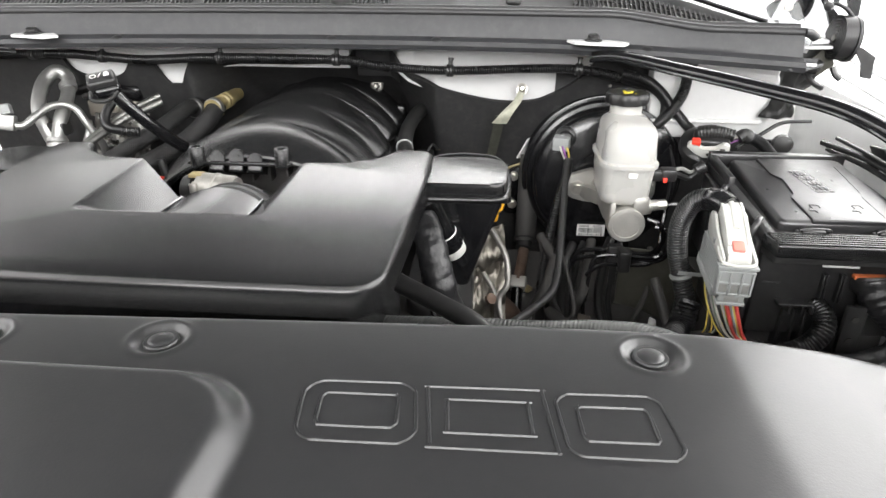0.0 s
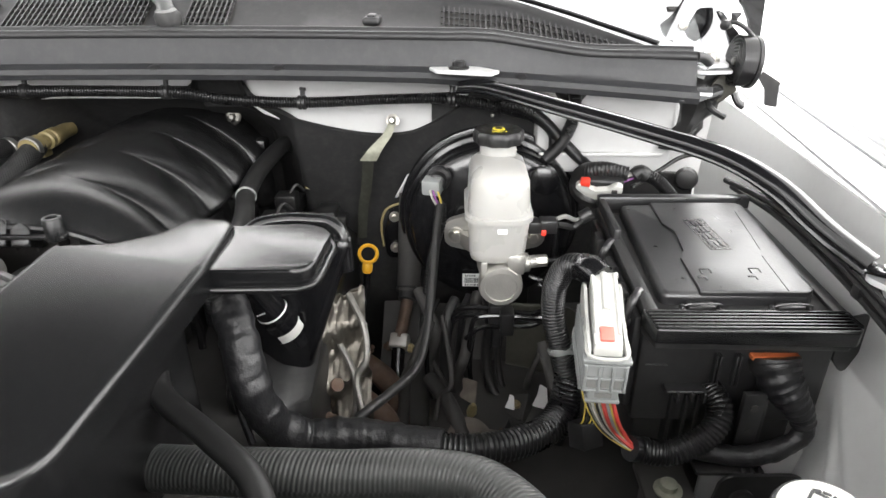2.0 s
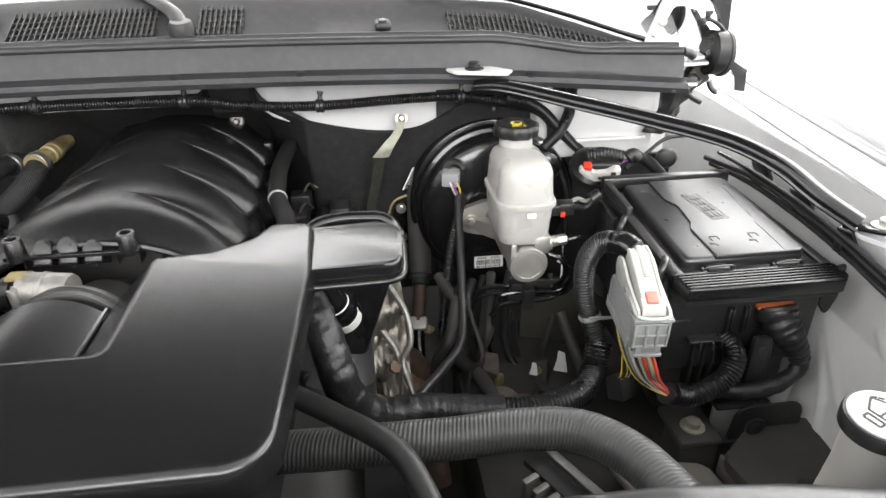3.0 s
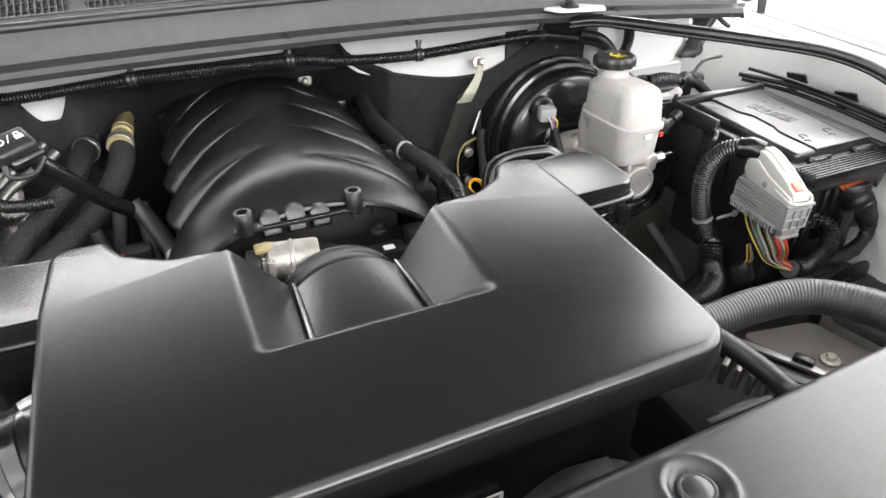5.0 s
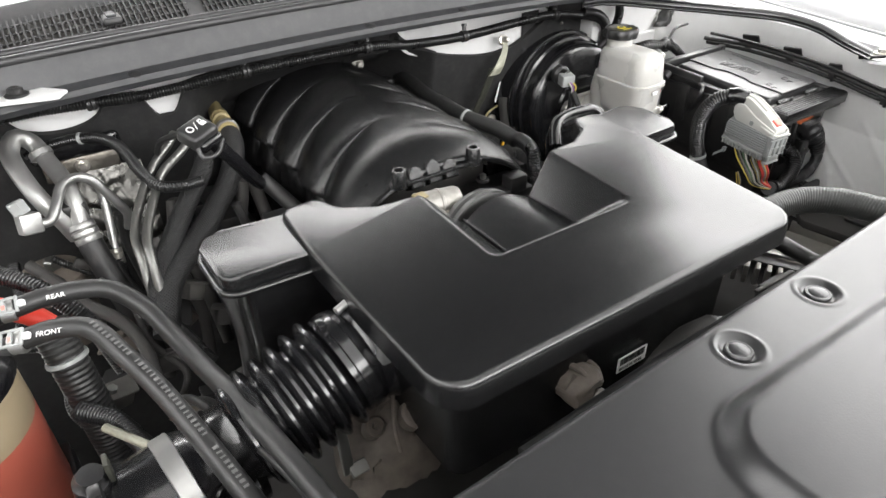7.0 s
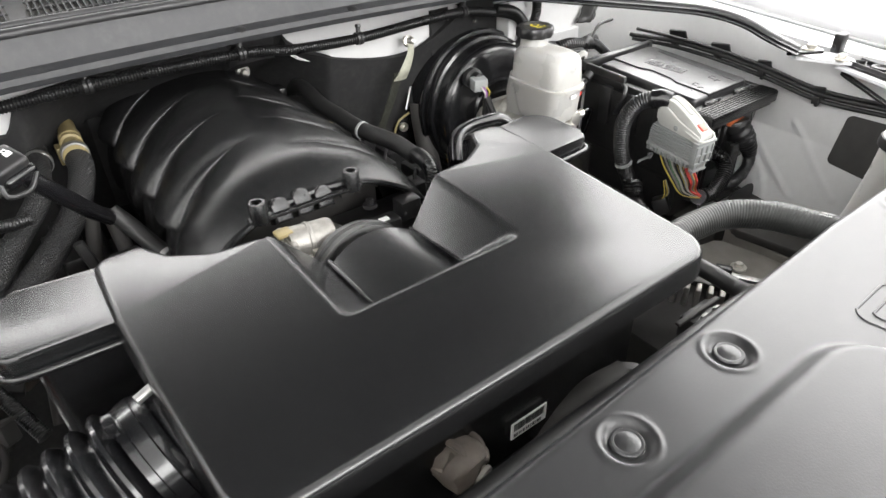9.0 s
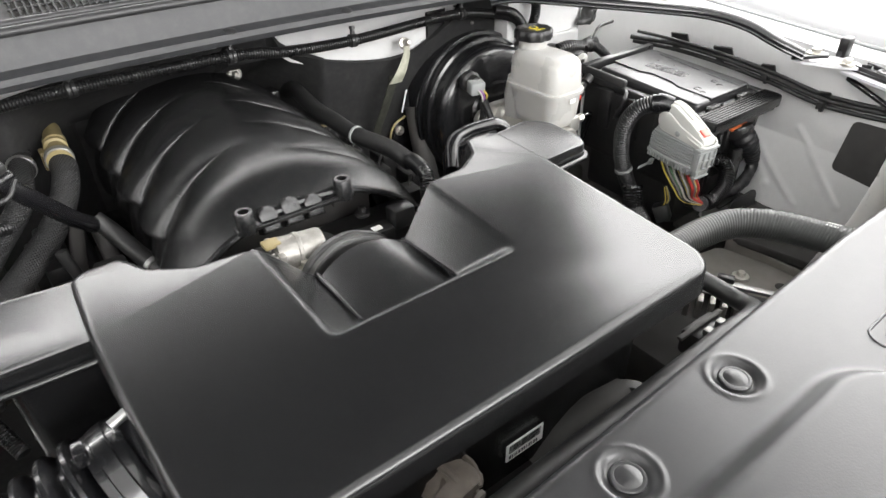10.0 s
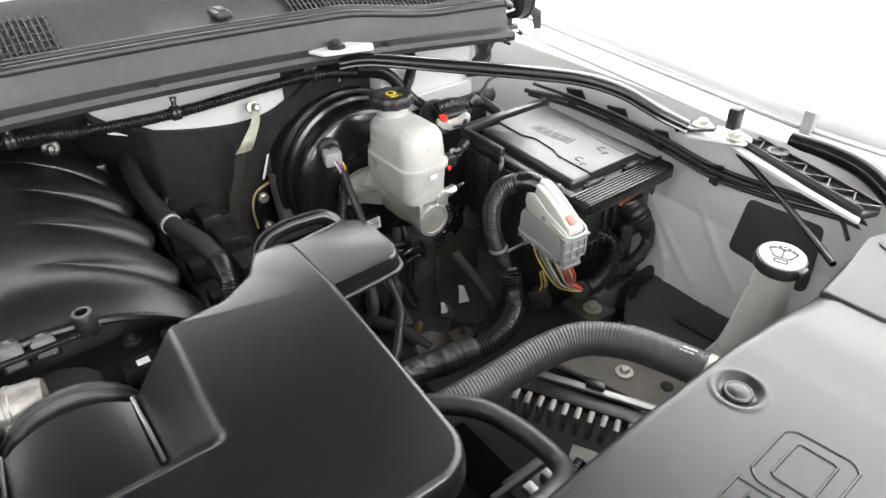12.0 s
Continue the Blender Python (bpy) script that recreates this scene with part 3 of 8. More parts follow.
def fender(sign, name):
    """Inner apron, top flange and outer skin of a front wing."""
    t = thing(name, (CX + sign * 0.9, 0.6, 0.6), "white painted front fender with its inner apron", "fender", kind="structure")
    X = (lambda d: CX + sign * d)

    def wall_x(y, z):
        """The apron leans outwards to its top and carries the wheel dome."""
        d = 0.856 - 0.05 * (1.27 - z) + 0.085 * max(0, y - 0.55)
        dome = max(0, 1 - ((y - 0.62) / 0.30) ** 2) * max(0, 1 - ((z - 0.92) / 0.20) ** 2)
        d -= 0.03 * dome ** 0.8
        for (y0, z0), (y1, z1) in (((0.701, 1.111), (0.583, 1.023)), ((0.623, 1.142), (0.518, 1.044)), ((0.690, 1.090), (0.642, 1.036)), ((0.642, 1.036), (0.622, 0.985))):
            q = ((y - y0) * (y1 - y0) + (z - z0) * (z1 - z0)) / ((y1 - y0) ** 2 + (z1 - z0) ** 2)
            q = min(1, max(0, q))
            r = math.hypot(y - y0 - q * (y1 - y0), z - z0 - q * (z1 - z0))
            d -= 0.0022 * math.exp(-(r / 0.005) ** 2)
        return d
    part("apron", grid(span(0.30, 0.46, 8) + span(0.465, 0.74, 90) + span(0.75, 1.30, 30), span(0.6, 0.95, 12) + span(0.955, 1.16, 70) + span(1.17, 1.275, 8), lambda y, z: (X(wall_x(y, z)), y, z), 0.004), APRON, t)
    # flange on top, then the outer skin falling away
    part("flange", grid(span(0.25, 1.30, 40), [0, 0.25, 0.5, 1], lambda y, u: (X(0.852 + 0.085 * max(0, y - 0.55) + 0.075 * u), y, 1.268 + 0.05 * max(0, y - 0.55) + (0.004 if u > 0.4 else 0.0)), 0.004), WHITE, t)
    part("rail", tube([(X(0.94 + 0.085 * max(0, y - 0.55)), y, 1.285 + 0.06 * max(0, y - 0.55)) for y in (0.2, 0.5, 0.8, 1.1, 1.4)], 0.016, 12, 0.03), WHITE, t)
    for d, z in ((0.905, 1.277), (0.966, 1.289)):
        part("seam_sealer", tube([(X(d + 0.085 * max(0, y - 0.55)), y, z + 0.05 * max(0, y - 0.55)) for y in (0.2, 0.5, 0.8, 1.1, 1.4)], 0.0028, 8, 0.03), CONN, t, "grey sealer bead")
    def skin(y, u):
        a = u * 1.45
        return (X(0.965 + 0.085 * max(0, y - 0.55) + 0.16 * math.sin(a)), y, 1.285 + 0.05 * max(0, y - 0.55) - 0.30 * (1 - math.cos(a)))
    part("outer_skin", grid(span(-0.1, 1.5, 30), span(0, 1, 12), skin, 0.004), WHITE, t)
    return t, wall_x


fender_r, wall_r = fender(1, "fender_driver_side")
fender_l, wall_l = fender(-1, "fender_passenger_side")


# ---- radiator shroud ----
def shroud_rear(x):
    """The rear rim stands slightly askew to the car's line."""
    return 0.3525 + 0.042 * min(x, 0.02)


def shroud_z(x, y):
    """Gentle crown, rolled rear rim, falling off at its ends and to the front."""
    z = 1.276 - 0.09 * max(0, abs(x - CX) - 0.46) - 0.9 * max(0, 0.17 - y) ** 2
    e = shroud_rear(x) - y
    k = min(1, max(0, (abs(x - CX) - 0.44) / 0.18))
    q = 0.010 + 0.014 * k
    if e < q:
        z -= (q - math.sqrt(max(0, q * q - (q - e) ** 2))) * (1 - 0.35 * k)
    k = min(1, max(0, (abs(x - CX) - 0.515) / 0.10))
    z -= 0.008 * k * k * (3 - 2 * k)
    # raised field in the middle
    dx = 0.160 - abs(x + 0.276)
    dy = 0.281 - y
    d = min(dx, dy)
    if dx < 0.06 and dy < 0.06:
        d = 0.06 - math.hypot(0.06 - dx, 0.06 - dy)
    s = min(1, max(0, d / 0.021))
    z += 0.015 * s * s * (3 - 2 * s)
    for bx, by in ((-0.327, 0.307), (-0.209, 0.313), (0.100, 0.322)):
        r = math.hypot(x - bx, y - by)
        s = min(1, max(0, (0.0175 - r) / 0.005))
        z -= 0.0036 * s * s * (3 - 2 * s)
        z += 0.0008 * math.exp(-((r - 0.0195) / 0.0018) ** 2)
    return z


def radiator_shroud():
    t = thing("radiator_shroud", (CX, 0.2, 1.25), "satin black plastic radiator shroud with an embossed badge", "radiator shroud")
    def lay(x, y):
        y = y if y < 0.29 else 0.29 + (y - 0.29) * (shroud_rear(x) - 0.29) / 0.072
        return (x, y, shroud_z(x, y))
    ys = [0.02, 0.06, 0.09, 0.11, 0.13] + span(0.14, 0.35, 106) + [0.352, 0.354, 0.356, 0.358, 0.3595, 0.361, 0.362]
    xs = span(CX - 0.69, -0.45, 34) + span(-0.448, 0.135, 292) + span(0.14, CX + 0.69, 40)
    bm = grid(xs, ys, lambda x, y: lay(x, y))
    # turned-down rear lip
    part("panel", bm, SHROUD, t, sharp=60)
    bm = grid(xs[::4], [0, 0.5, 1], lambda x, u: (x, shroud_rear(x) + 0.0005 - 0.001 * u, shroud_z(x, shroud_rear(x)) - 0.028 * u), 0.002)
    part("rear_lip", bm, SHROUD, t)
    for bx, by in ((-0.327, 0.307), (-0.209, 0.313), (0.100, 0.322)):
        z = shroud_z(bx, by)
        bm = lathe([(0.0110, -0.001), (0.0110, 0.0016), (0.0103, 0.0024), (0.0090, 0.0026), (0.0082, 0.0024), (0.0076, 0.0027), (0.0060, 0.0034), (0.0030, 0.0038), (0.0008, 0.0039)], (bx, by, z), (0, 0, 1), 36)
        part("push_pin", bm, SHROUD, t, "round black push pin in a dished recess")
    o = rounded([(0.292, 0.27), (0.290, 0.351), (0.422, 0.362), (0.50, 0.335), (0.50, 0.25)], [0.01, 0.012, 0.02, 0.02, 0.01], 4)
    cb = part("corner_pad", prism(o[::-1] if sum(a[0] * b[1] - b[0] * a[1] for a, b in zip(o, o[1:] + o[:1])) < 0 else o, 1.222, 1.2575, 0.006, 4), SHROUD, t, "raised corner of the shroud")
    part("push_pin", lathe([(0.0150, -0.001), (0.0150, 0.0016), (0.0120, 0.0024), (0.0090, 0.0026), (0.0076, 0.0027), (0.0060, 0.0034), (0.0008, 0.0039)], (0.424, 0.337, 1.2575), (0, 0, 1), 36), BLACK, cb)
    # embossed badge: three plain blocks outlined by raised ridges
    def ridge(pts, closed=True):
        pts = [(x, y, shroud_z(x, y) + 0.0002) for x, y in pts]
        if closed:
            pts = pts + [pts[0]]
        return tube(pts, 0.0011, 6, 0.002)
    for k, (x0, x1, r) in enumerate(((-0.100, -0.037, 0.012), (-0.030, 0.034, 0.002), (0.040, 0.098, 0.010))):
        sl = 0.003
        out = rounded([(x0 + sl, 0.232), (x1 + sl, 0.233 + 0.0), (x1 - sl, 0.281), (x0 - sl, 0.279)], r, 5)
        inn = rounded([(x0 + 0.011, 0.243), (x1 - 0.009, 0.244), (x1 - 0.011, 0.270), (x0 + 0.009, 0.269)], r * 0.4, 3)
        g = part("badge_block", ridge(out), SHROUD, t, "plain embossed badge block")
        part("inner_ridge", ridge(inn), SHROUD, g)
    return t


radiator_shroud()


# ---- air intake cover ----
def cover_z(x, y):
    s = min(1, max(0, (y - 0.40) / 0.30))
    return 1.266 + 0.014 * s + 0.003 * (1 - ((x - CX) / 0.24) ** 2)


def intake_cover():
    t = thing("air_intake_cover", (CX, 0.55, 1.12), "grained black plastic air intake resonator above the engine front", "intake cover")
    M = (lambda p: (2 * CX - p[0], p[1]))
    half = [(-0.084, 0.401), (-0.072, 0.630), (-0.074, 0.722), (-0.118, 0.722), (-0.134, 0.690), (-0.168, 0.668), (-0.213, 0.664)]
    rad = [0.034, 0.002, 0.016, 0.012, 0.02, 0.03, 0.008]
    right = []
    loop = half + [(-0.214, 0.517), (-0.410, 0.517)] + [M(p) for p in half[::-1]]
    rads = rad + [0.013, 0.013] + rad[::-1]
    pts = rounded(loop, rads, 6)
    # the notch's three edges are walls of their own
    def is_notch(p, q):
        mx, my = (p[0] + q[0]) / 2, (p[1] + q[1]) / 2
        return abs(mx - CX) < 0.1005 and 0.45 < my < 0.655
    bm = bmesh.new()
    n = len(pts)
    nor = []
    for i in range(n):
        a, b = Vector(pts[i - 1]), Vector(pts[(i + 1) % n])
        d = (b - a).normalized()
        nor.append(Vector((d.y, -d.x)))
    prof = [(-0.0075, 0.0), (-0.0052, -0.0004), (-0.0030, -0.0014), (-0.0013, -0.0030), (-0.0003, -0.0052), (0.0001, -0.0080), (0.0008, -0.018), (0.0012, -0.0265), (-0.0005, -0.0275), (-0.006, -0.0275)]
    rings = []
    for off, drop in prof:
        ring = []
        for i in range(n):
            o = off
            if is_notch(pts[i - 1], pts[i]) or is_notch(pts[i], pts[(i + 1) % n]):
                o = 0.0
            x, y = pts[i][0] + nor[i].x * o, pts[i][1] + nor[i].y * o
            ring.append(bm.verts.new((x, y, cover_z(x, y) + drop)))
        rings.append(ring)
    for a, b in zip(rings, rings[1:]):
        for i in range(n):
            j = (i + 1) % n
            if not is_notch(pts[i], pts[j]):
                bm.faces.new((a[i], b[i], b[j], a[j]))
    top = rings[0]
    for tri in geometry.tessellate_polygon([[Vector((v.co.x, v.co.y, 0)) for v in top]]):
        bm.faces.new([top[i] for i in tri])
    part("lid", bm, COVER, t, sharp=32)
    # walls of the notch: one sheet rolled over the rim and falling to the snout
    c = (lambda x, y: (x, y, cover_z(x, y)))
    qr, ql = (-0.213, 0.658), (-0.411, 0.658)
    kr, kl = (-0.264, 0.640, 1.236), (-0.360, 0.640, 1.236)
    edge = [p for p in pts if abs(p[0] - CX) < 0.1005 and 0.45 < p[1] < 0.66]
    g = bmesh.new()
    cols = []
    for x, y in edge:
        bx = CX + (x - CX) * 0.505
        by = 0.557 + (y - 0.517) * 0.59
        col = []
        for w in (0, 0.03, 0.06, 0.10, 0.14, 0.19, 0.25, 0.35, 0.5, 0.65, 0.8, 0.9, 0.96, 1.0):
            k = w * w / 0.4 if w < 0.2 else w - 0.1
            k = k / 0.9
            zt = cover_z(x, y)
            col.append(g.verts.new((x + (bx - x) * w, y + (by - y) * w, zt + (1.2375 - zt) * k)))
        cols.append(col)
    for a, b in zip(cols, cols[1:]):
        for k in range(len(a) - 1):
            g.faces.new((a[k], b[k], b[k + 1], a[k + 1]))
    part("notch_wall", g, COVER, t, sharp=40)

    def lerp(a, b, u):
        return tuple(p + (q - p) * u for p, q in zip(a, b))

    def patch(a, b, d, e, nu=12, nv=10):
        """A sheet between the top edge a-b and the bottom edge d-e."""
        g = bmesh.new()
        v = [[g.verts.new(lerp(lerp(a, b, i / nu), lerp(d, e, i / nu), j / nv)) for j in range(nv + 1)] for i in range(nu + 1)]
        for i in range(nu):
            for j in range(nv):
                g.faces.new((v[i][j], v[i + 1][j], v[i + 1][j + 1], v[i][j + 1]))
        return g
    # flanks behind, closing to the rear
    for q, k in ((qr, kr), (ql, kl)):
        e = (q[0] + (0.0 if q is qr else 0.0), q[1], cover_z(*q) - 0.10)
        g = patch(c(*q), e, k, (k[0], k[1] + 0.005, 1.15), 6, 6)
        part("notch_flank", g, COVER, t)
    # snout: an arched duct that rises between the walls and runs to the throttle
    def sn(u, y):
        w = min(1, max(0, (y - 0.545) / 0.09))
        sag = 0.006 + 0.009 * w
        r = (0.05 ** 2 + sag ** 2) / (2 * sag)
        x = (u - 0.5) * 0.1
        return (CX + x, y + 0.008 * (1 - (x / 0.05) ** 2), 1.2385 + sag - r + math.sqrt(r * r - x * x))
    part("snout", grid(span(0, 1, 25), span(0.535, 0.634, 14), sn, 0.003), COVER, t)
    for s in (1, -1):
        x0, x1 = CX + s * 0.0505, CX + s * 0.048
        part("weld_bead", tube([(x0, 0.556, 1.2420), ((x0 + x1) / 2, 0.60, 1.2412), (x1, 0.64, 1.240)], 0.0021, 8, 0.003), GLOSS, t)
    # side wings
    for s in (1, -1):
        X = (lambda d: CX + s * d)
        o = [(X(0.222), 0.633), (X(0.325), 0.642), (X(0.329), 0.742), (X(0.222), 0.722)]
        o = o if s > 0 else o[::-1]
        o = rounded(o, [0.001, 0.02, 0.022, 0.001] if s > 0 else [0.001, 0.022, 0.02, 0.001], 6)
        g = prism(o, 1.2465, 1.2705, 0.0045, 4)
        for v in g.verts:
            v.co.z -= 0.05 * max(0, abs(v.co.x - CX) - 0.24)
        w = part("side_wing", g, COVER, t)
        bead = [(X(0.226), 0.628, 1.2535), (X(0.245), 0.6315, 1.2515), (X(0.300), 0.6365, 1.2500), (X(0.318), 0.6415, 1.2490), (X(0.3265), 0.656, 1.2485), (X(0.329), 0.70, 1.2485), (X(0.329), 0.722, 1.2485), (X(0.318), 0.742, 1.249)]
        rim = tube(bead, 0.0036, 10, 0.003)
        part("rim", rim, COVER, w)
    # body under the lid
    body = rounded([(CX + 0.195, 0.442), (CX + 0.205, 0.66), (CX + 0.12, 0.645), (CX + 0.1, 0.53), (CX - 0.1, 0.53), (CX - 0.12, 0.645), (CX - 0.205, 0.66), (CX - 0.195, 0.442)], 0.02, 4)
    part("body", prism(body, 1.09, 1.246, 0.004), MANIFOLD, t)
    bx = rounded([(CX - 0.306, 0.654), (CX - 0.20, 0.646), (CX - 0.20, 0.716), (CX - 0.306, 0.726)], 0.018, 4)
    part("resonator_box", prism(bx, 1.08, 1.238, 0.004), COVER, t)
    bx = rounded([(CX + 0.215, 0.778), (CX + 0.334, 0.774), (CX + 0.334, 0.805), (CX + 0.215, 0.805)], 0.012, 5)
    g = prism(bx, 1.060, 1.230, 0.012, 4)
    for v in g.verts:
        d = max(0, 1.195 - v.co.z)
        v.co.x -= 0.42 * d if v.co.x > CX + 0.28 else 0.0
        v.co.y -= 0.10 * d
    part("resonator_box", g, GLOSS, t)
    # outlet collar for the bellows
    part("inlet_collar", lathe([(0.054, -0.05), (0.054, 0.012), (0.050, 0.016), (0.047, 0.034)], (-0.525, 0.553, 1.198), (-1, -0.1, -0.2), 44), GLOSS, t)
    m = plane_matrix((-0.275, 0.4385, 1.131), (1, 0, 0), (0, 0, 1))
    sticker(m, 0.044, 0.021, t)
    return t


intake_cover()


# ---- intake manifold ----
def runner_seam(k, a):
    """Seam before runner k at the arch angle a; the two banks are staggered."""
    s = abs(math.sin(a))
    right = 0.834 + 0.098 * k - 0.022 * s ** 1.5
    left = 0.882 + 0.102 * k - 0.038 * s * s
    w = min(1, max(0, (a + 0.12) / 0.24))
    return left + (right - left) * w * w * (3 - 2 * w)


def manifold_pt(a, k, f):
    """Arched runners shingled one behind the other: a short rounded front rise, then a long fall to the next seam."""
    y0, y1 = (0.752 if k < 0 else runner_seam(k, a)), runner_seam(k + 1, a)
    y = y0 + (y1 - y0) * f
    side = math.sin(a)
    top = 0.42 if k < 0 else 0.33
    if f < top:
        h = 1 if k < 0 else math.sqrt(1 - (1 - f / top) ** 2)
    else:
        h = 1 - ((f - top) / (1 - top)) ** 1.8
    fade = min(1, max(0, (abs(a) - 0.03) / 0.4))
    q = 1.016 - (0.038 + 0.115 * side * side) * fade * (1 - h)
    if k >= 0:
        e = min(1, max(0, (abs(a) - 1.10) / 0.05))
        q -= 0.11 * e
    d = max(0, (0.815 - y) / 0.064)
    return (CX - 0.004 + 0.165 * q * side, y, 1.150 + 0.131 * q * math.cos(a) - 0.026 * d * d)


def intake_manifold():
    t = thing("intake_manifold", (CX, 1.0, 1.1), "black nylon intake manifold with arched runners", "intake manifold")
    rows = [(k, f) for k in range(-1, 4) for f in (0, 0.003, 0.008, 0.016, 0.03, 0.055, 0.09, 0.15, 0.20, 0.26, 0.33, 0.42, 0.52, 0.62, 0.72, 0.81, 0.89, 0.95, 0.985)]
    part("runner_shell", grid(span(-1.76, 1.76, 141), rows, lambda a, kf: manifold_pt(a, *kf)), MANIFOLD, t, sharp=35)
    # front flange: thick arch rim with lobes and two screw pegs
    rim = [manifold_pt(a, -1, 0) for a in span(-1.69, 1.69, 40)]
    part("front_rim", tube([(p[0], p[1] - 0.001, p[2] - 0.002) for p in rim], 0.0045, 8, 0.006), MANIFOLD, t)
    for x in (-0.386, -0.273):
        bm = lathe([(0.0100, -0.020), (0.0094, 0.003), (0.0086, 0.004), (0.0056, 0.004), (0.005, -0.003)], (x, 0.744, 1.266), (0, 0, 1), 24)
        part("screw_peg", bm, MANIFOLD, t)
    for x, h in ((-0.361, 0.008), (-0.335, 0.010), (-0.310, 0.005)):
        tongue = rounded([(-0.0105, -0.020), (0.0105, -0.020), (0.0095, h), (-0.0095, h)], [0, 0, 0.0075, 0.0075], 5)
        bm = prism(tongue, -0.020, 0.004, 0.003, 3, m=plane_matrix((x, 0.749, 1.2555), (1, 0, 0), (0, 0.5, 1)))
        part("tongue", bm, MANIFOLD, t)
    part("front_lip", box(-0.398, -0.262, 0.738, 0.752, 1.2465, 1.2515, 0.0015), MANIFOLD, t)
    # dark throat behind the front arch with its ribs
    part("throat_wall", box(CX - 0.115, CX + 0.11, 0.815, 0.84, 1.06, 1.225, 0.004), DEEP, t)
    for i in range(9):
        x = CX - 0.10 + 0.025 * i
        part("throat_rib", box(x - 0.0015, x + 0.0015, 0.795, 0.815, 1.205, 1.236 - 1.6 * (x - CX) ** 2, 0.0008), DEEP, t)
    part("lower_body", box(CX - 0.12, CX + 0.115, 0.85, 1.2, 1.05, 1.15, 0.01), DEEP, t)
    # sensor on the throat's shelf
    part("shelf", box(-0.335, -0.17, 0.735, 0.80, 1.165, 1.185, 0.004), BLACK, t)
    s = part("pressure_sensor", box(-0.262, -0.222, 0.722, 0.746, 1.180, 1.198, 0.003, m=None), BLACK, t)
    part("sensor_label", box(-0.248, -0.236, 0.727, 0.736, 1.1982, 1.1990, 0), LABEL, s)
    part("sensor_plug", box(-0.218, -0.188, 0.728, 0.752, 1.185, 1.212, 0.004), BLACK, t)
    bolt((-0.243, 0.762, 1.205), r=0.005, washer=0.009, parent=t, mat=BLACK)
    # squared ports on the flanks
    for s in (1, -1):
        for y in (0.90, 0.985, 1.07, 1.15):
            x = CX + s * 0.158
            part("runner_foot", box(x - 0.022, x + 0.022, y - 0.03, y + 0.03, 1.04, 1.10, 0.008), MANIFOLD, t)
    part("rear_port", box(CX + 0.115, CX + 0.14, 1.14, 1.17, 1.205, 1.235, 0.005), MANIFOLD, t)
    return t


intake_manifold()


def throttle_body():
    t = thing("throttle_body", (CX, 0.72, 1.15), "cast aluminium throttle body with a round actuator motor", "throttle body")
    part("bore", lathe([(0.042, -0.02), (0.044, 0.0), (0.042, 0.05)], (CX - 0.005, 0.71, 1.165), (0, 1, 0), 36), STEELD, t)
    m = part("motor", lathe([(0.012, -0.002), (0.019, 0.0), (0.0195, 0.045), (0.018, 0.049), (0.006, 0.050)], (-0.372, 0.713, 1.226), (1, -0.12, -0.05), 28), CASTD, t)
    part("motor_cap", box(-0.384, -0.366, 0.705, 0.721, 1.240, 1.245, 0.002), TAN, t, "tan plastic motor end plug")
    part("motor_plate", box(-0.376, -0.368, 0.690, 0.735, 1.18, 1.238, 0.003), CASTD, t)
    for y in (0.697, 0.705, 0.713):
        part("cast_rib", box(-0.380, -0.374, y - 0.0015, y + 0.0015, 1.185, 1.236, 0.001, 1), CASTD, t)
    part("end_cap", lathe([(0.018, 0), (0.018, 0.012), (0.012, 0.014)], (-0.380, 0.713, 1.222), (-1, 0.1, 0), 24), RUBBER, t)
    part("seam", lathe([(0.0196, 0.020), (0.0204, 0.021), (0.0204, 0.024), (0.0196, 0.025)], (-0.372, 0.713, 1.226), (1, -0.12, -0.05), 28), CASTD, t)
    part("bracket", box(-0.332, -0.300, 0.690, 0.712, 1.206, 1.212, 0.003), CASTD, t)
    bolt((-0.310, 0.70, 1.213), r=0.005, washer=0.009, parent=t)
    bolt((-0.352, 0.688, 1.216), r=0.005, washer=0.008, parent=t)
    part("rubber_cuff", lathe([(0.058, -0.014), (0.0625, -0.012), (0.0625, -0.004), (0.058, -0.002), (0.0625, 0.0), (0.0625, 0.010), (0.0585, 0.012), (0.0585, 0.016), (0.054, 0.018), (0.040, 0.019)], (CX, 0.664, 1.1845), (0, 1, -0.15), 48), RUBBER, t, "black ribbed rubber cuff")
    part("hose_clamp", lathe([(0.063, -0.003), (0.064, -0.002), (0.064, 0.002), (0.063, 0.003)], (CX, 0.667, 1.184), (0, 1, -0.15), 48), BLACK, t)
    return t


throttle_body()


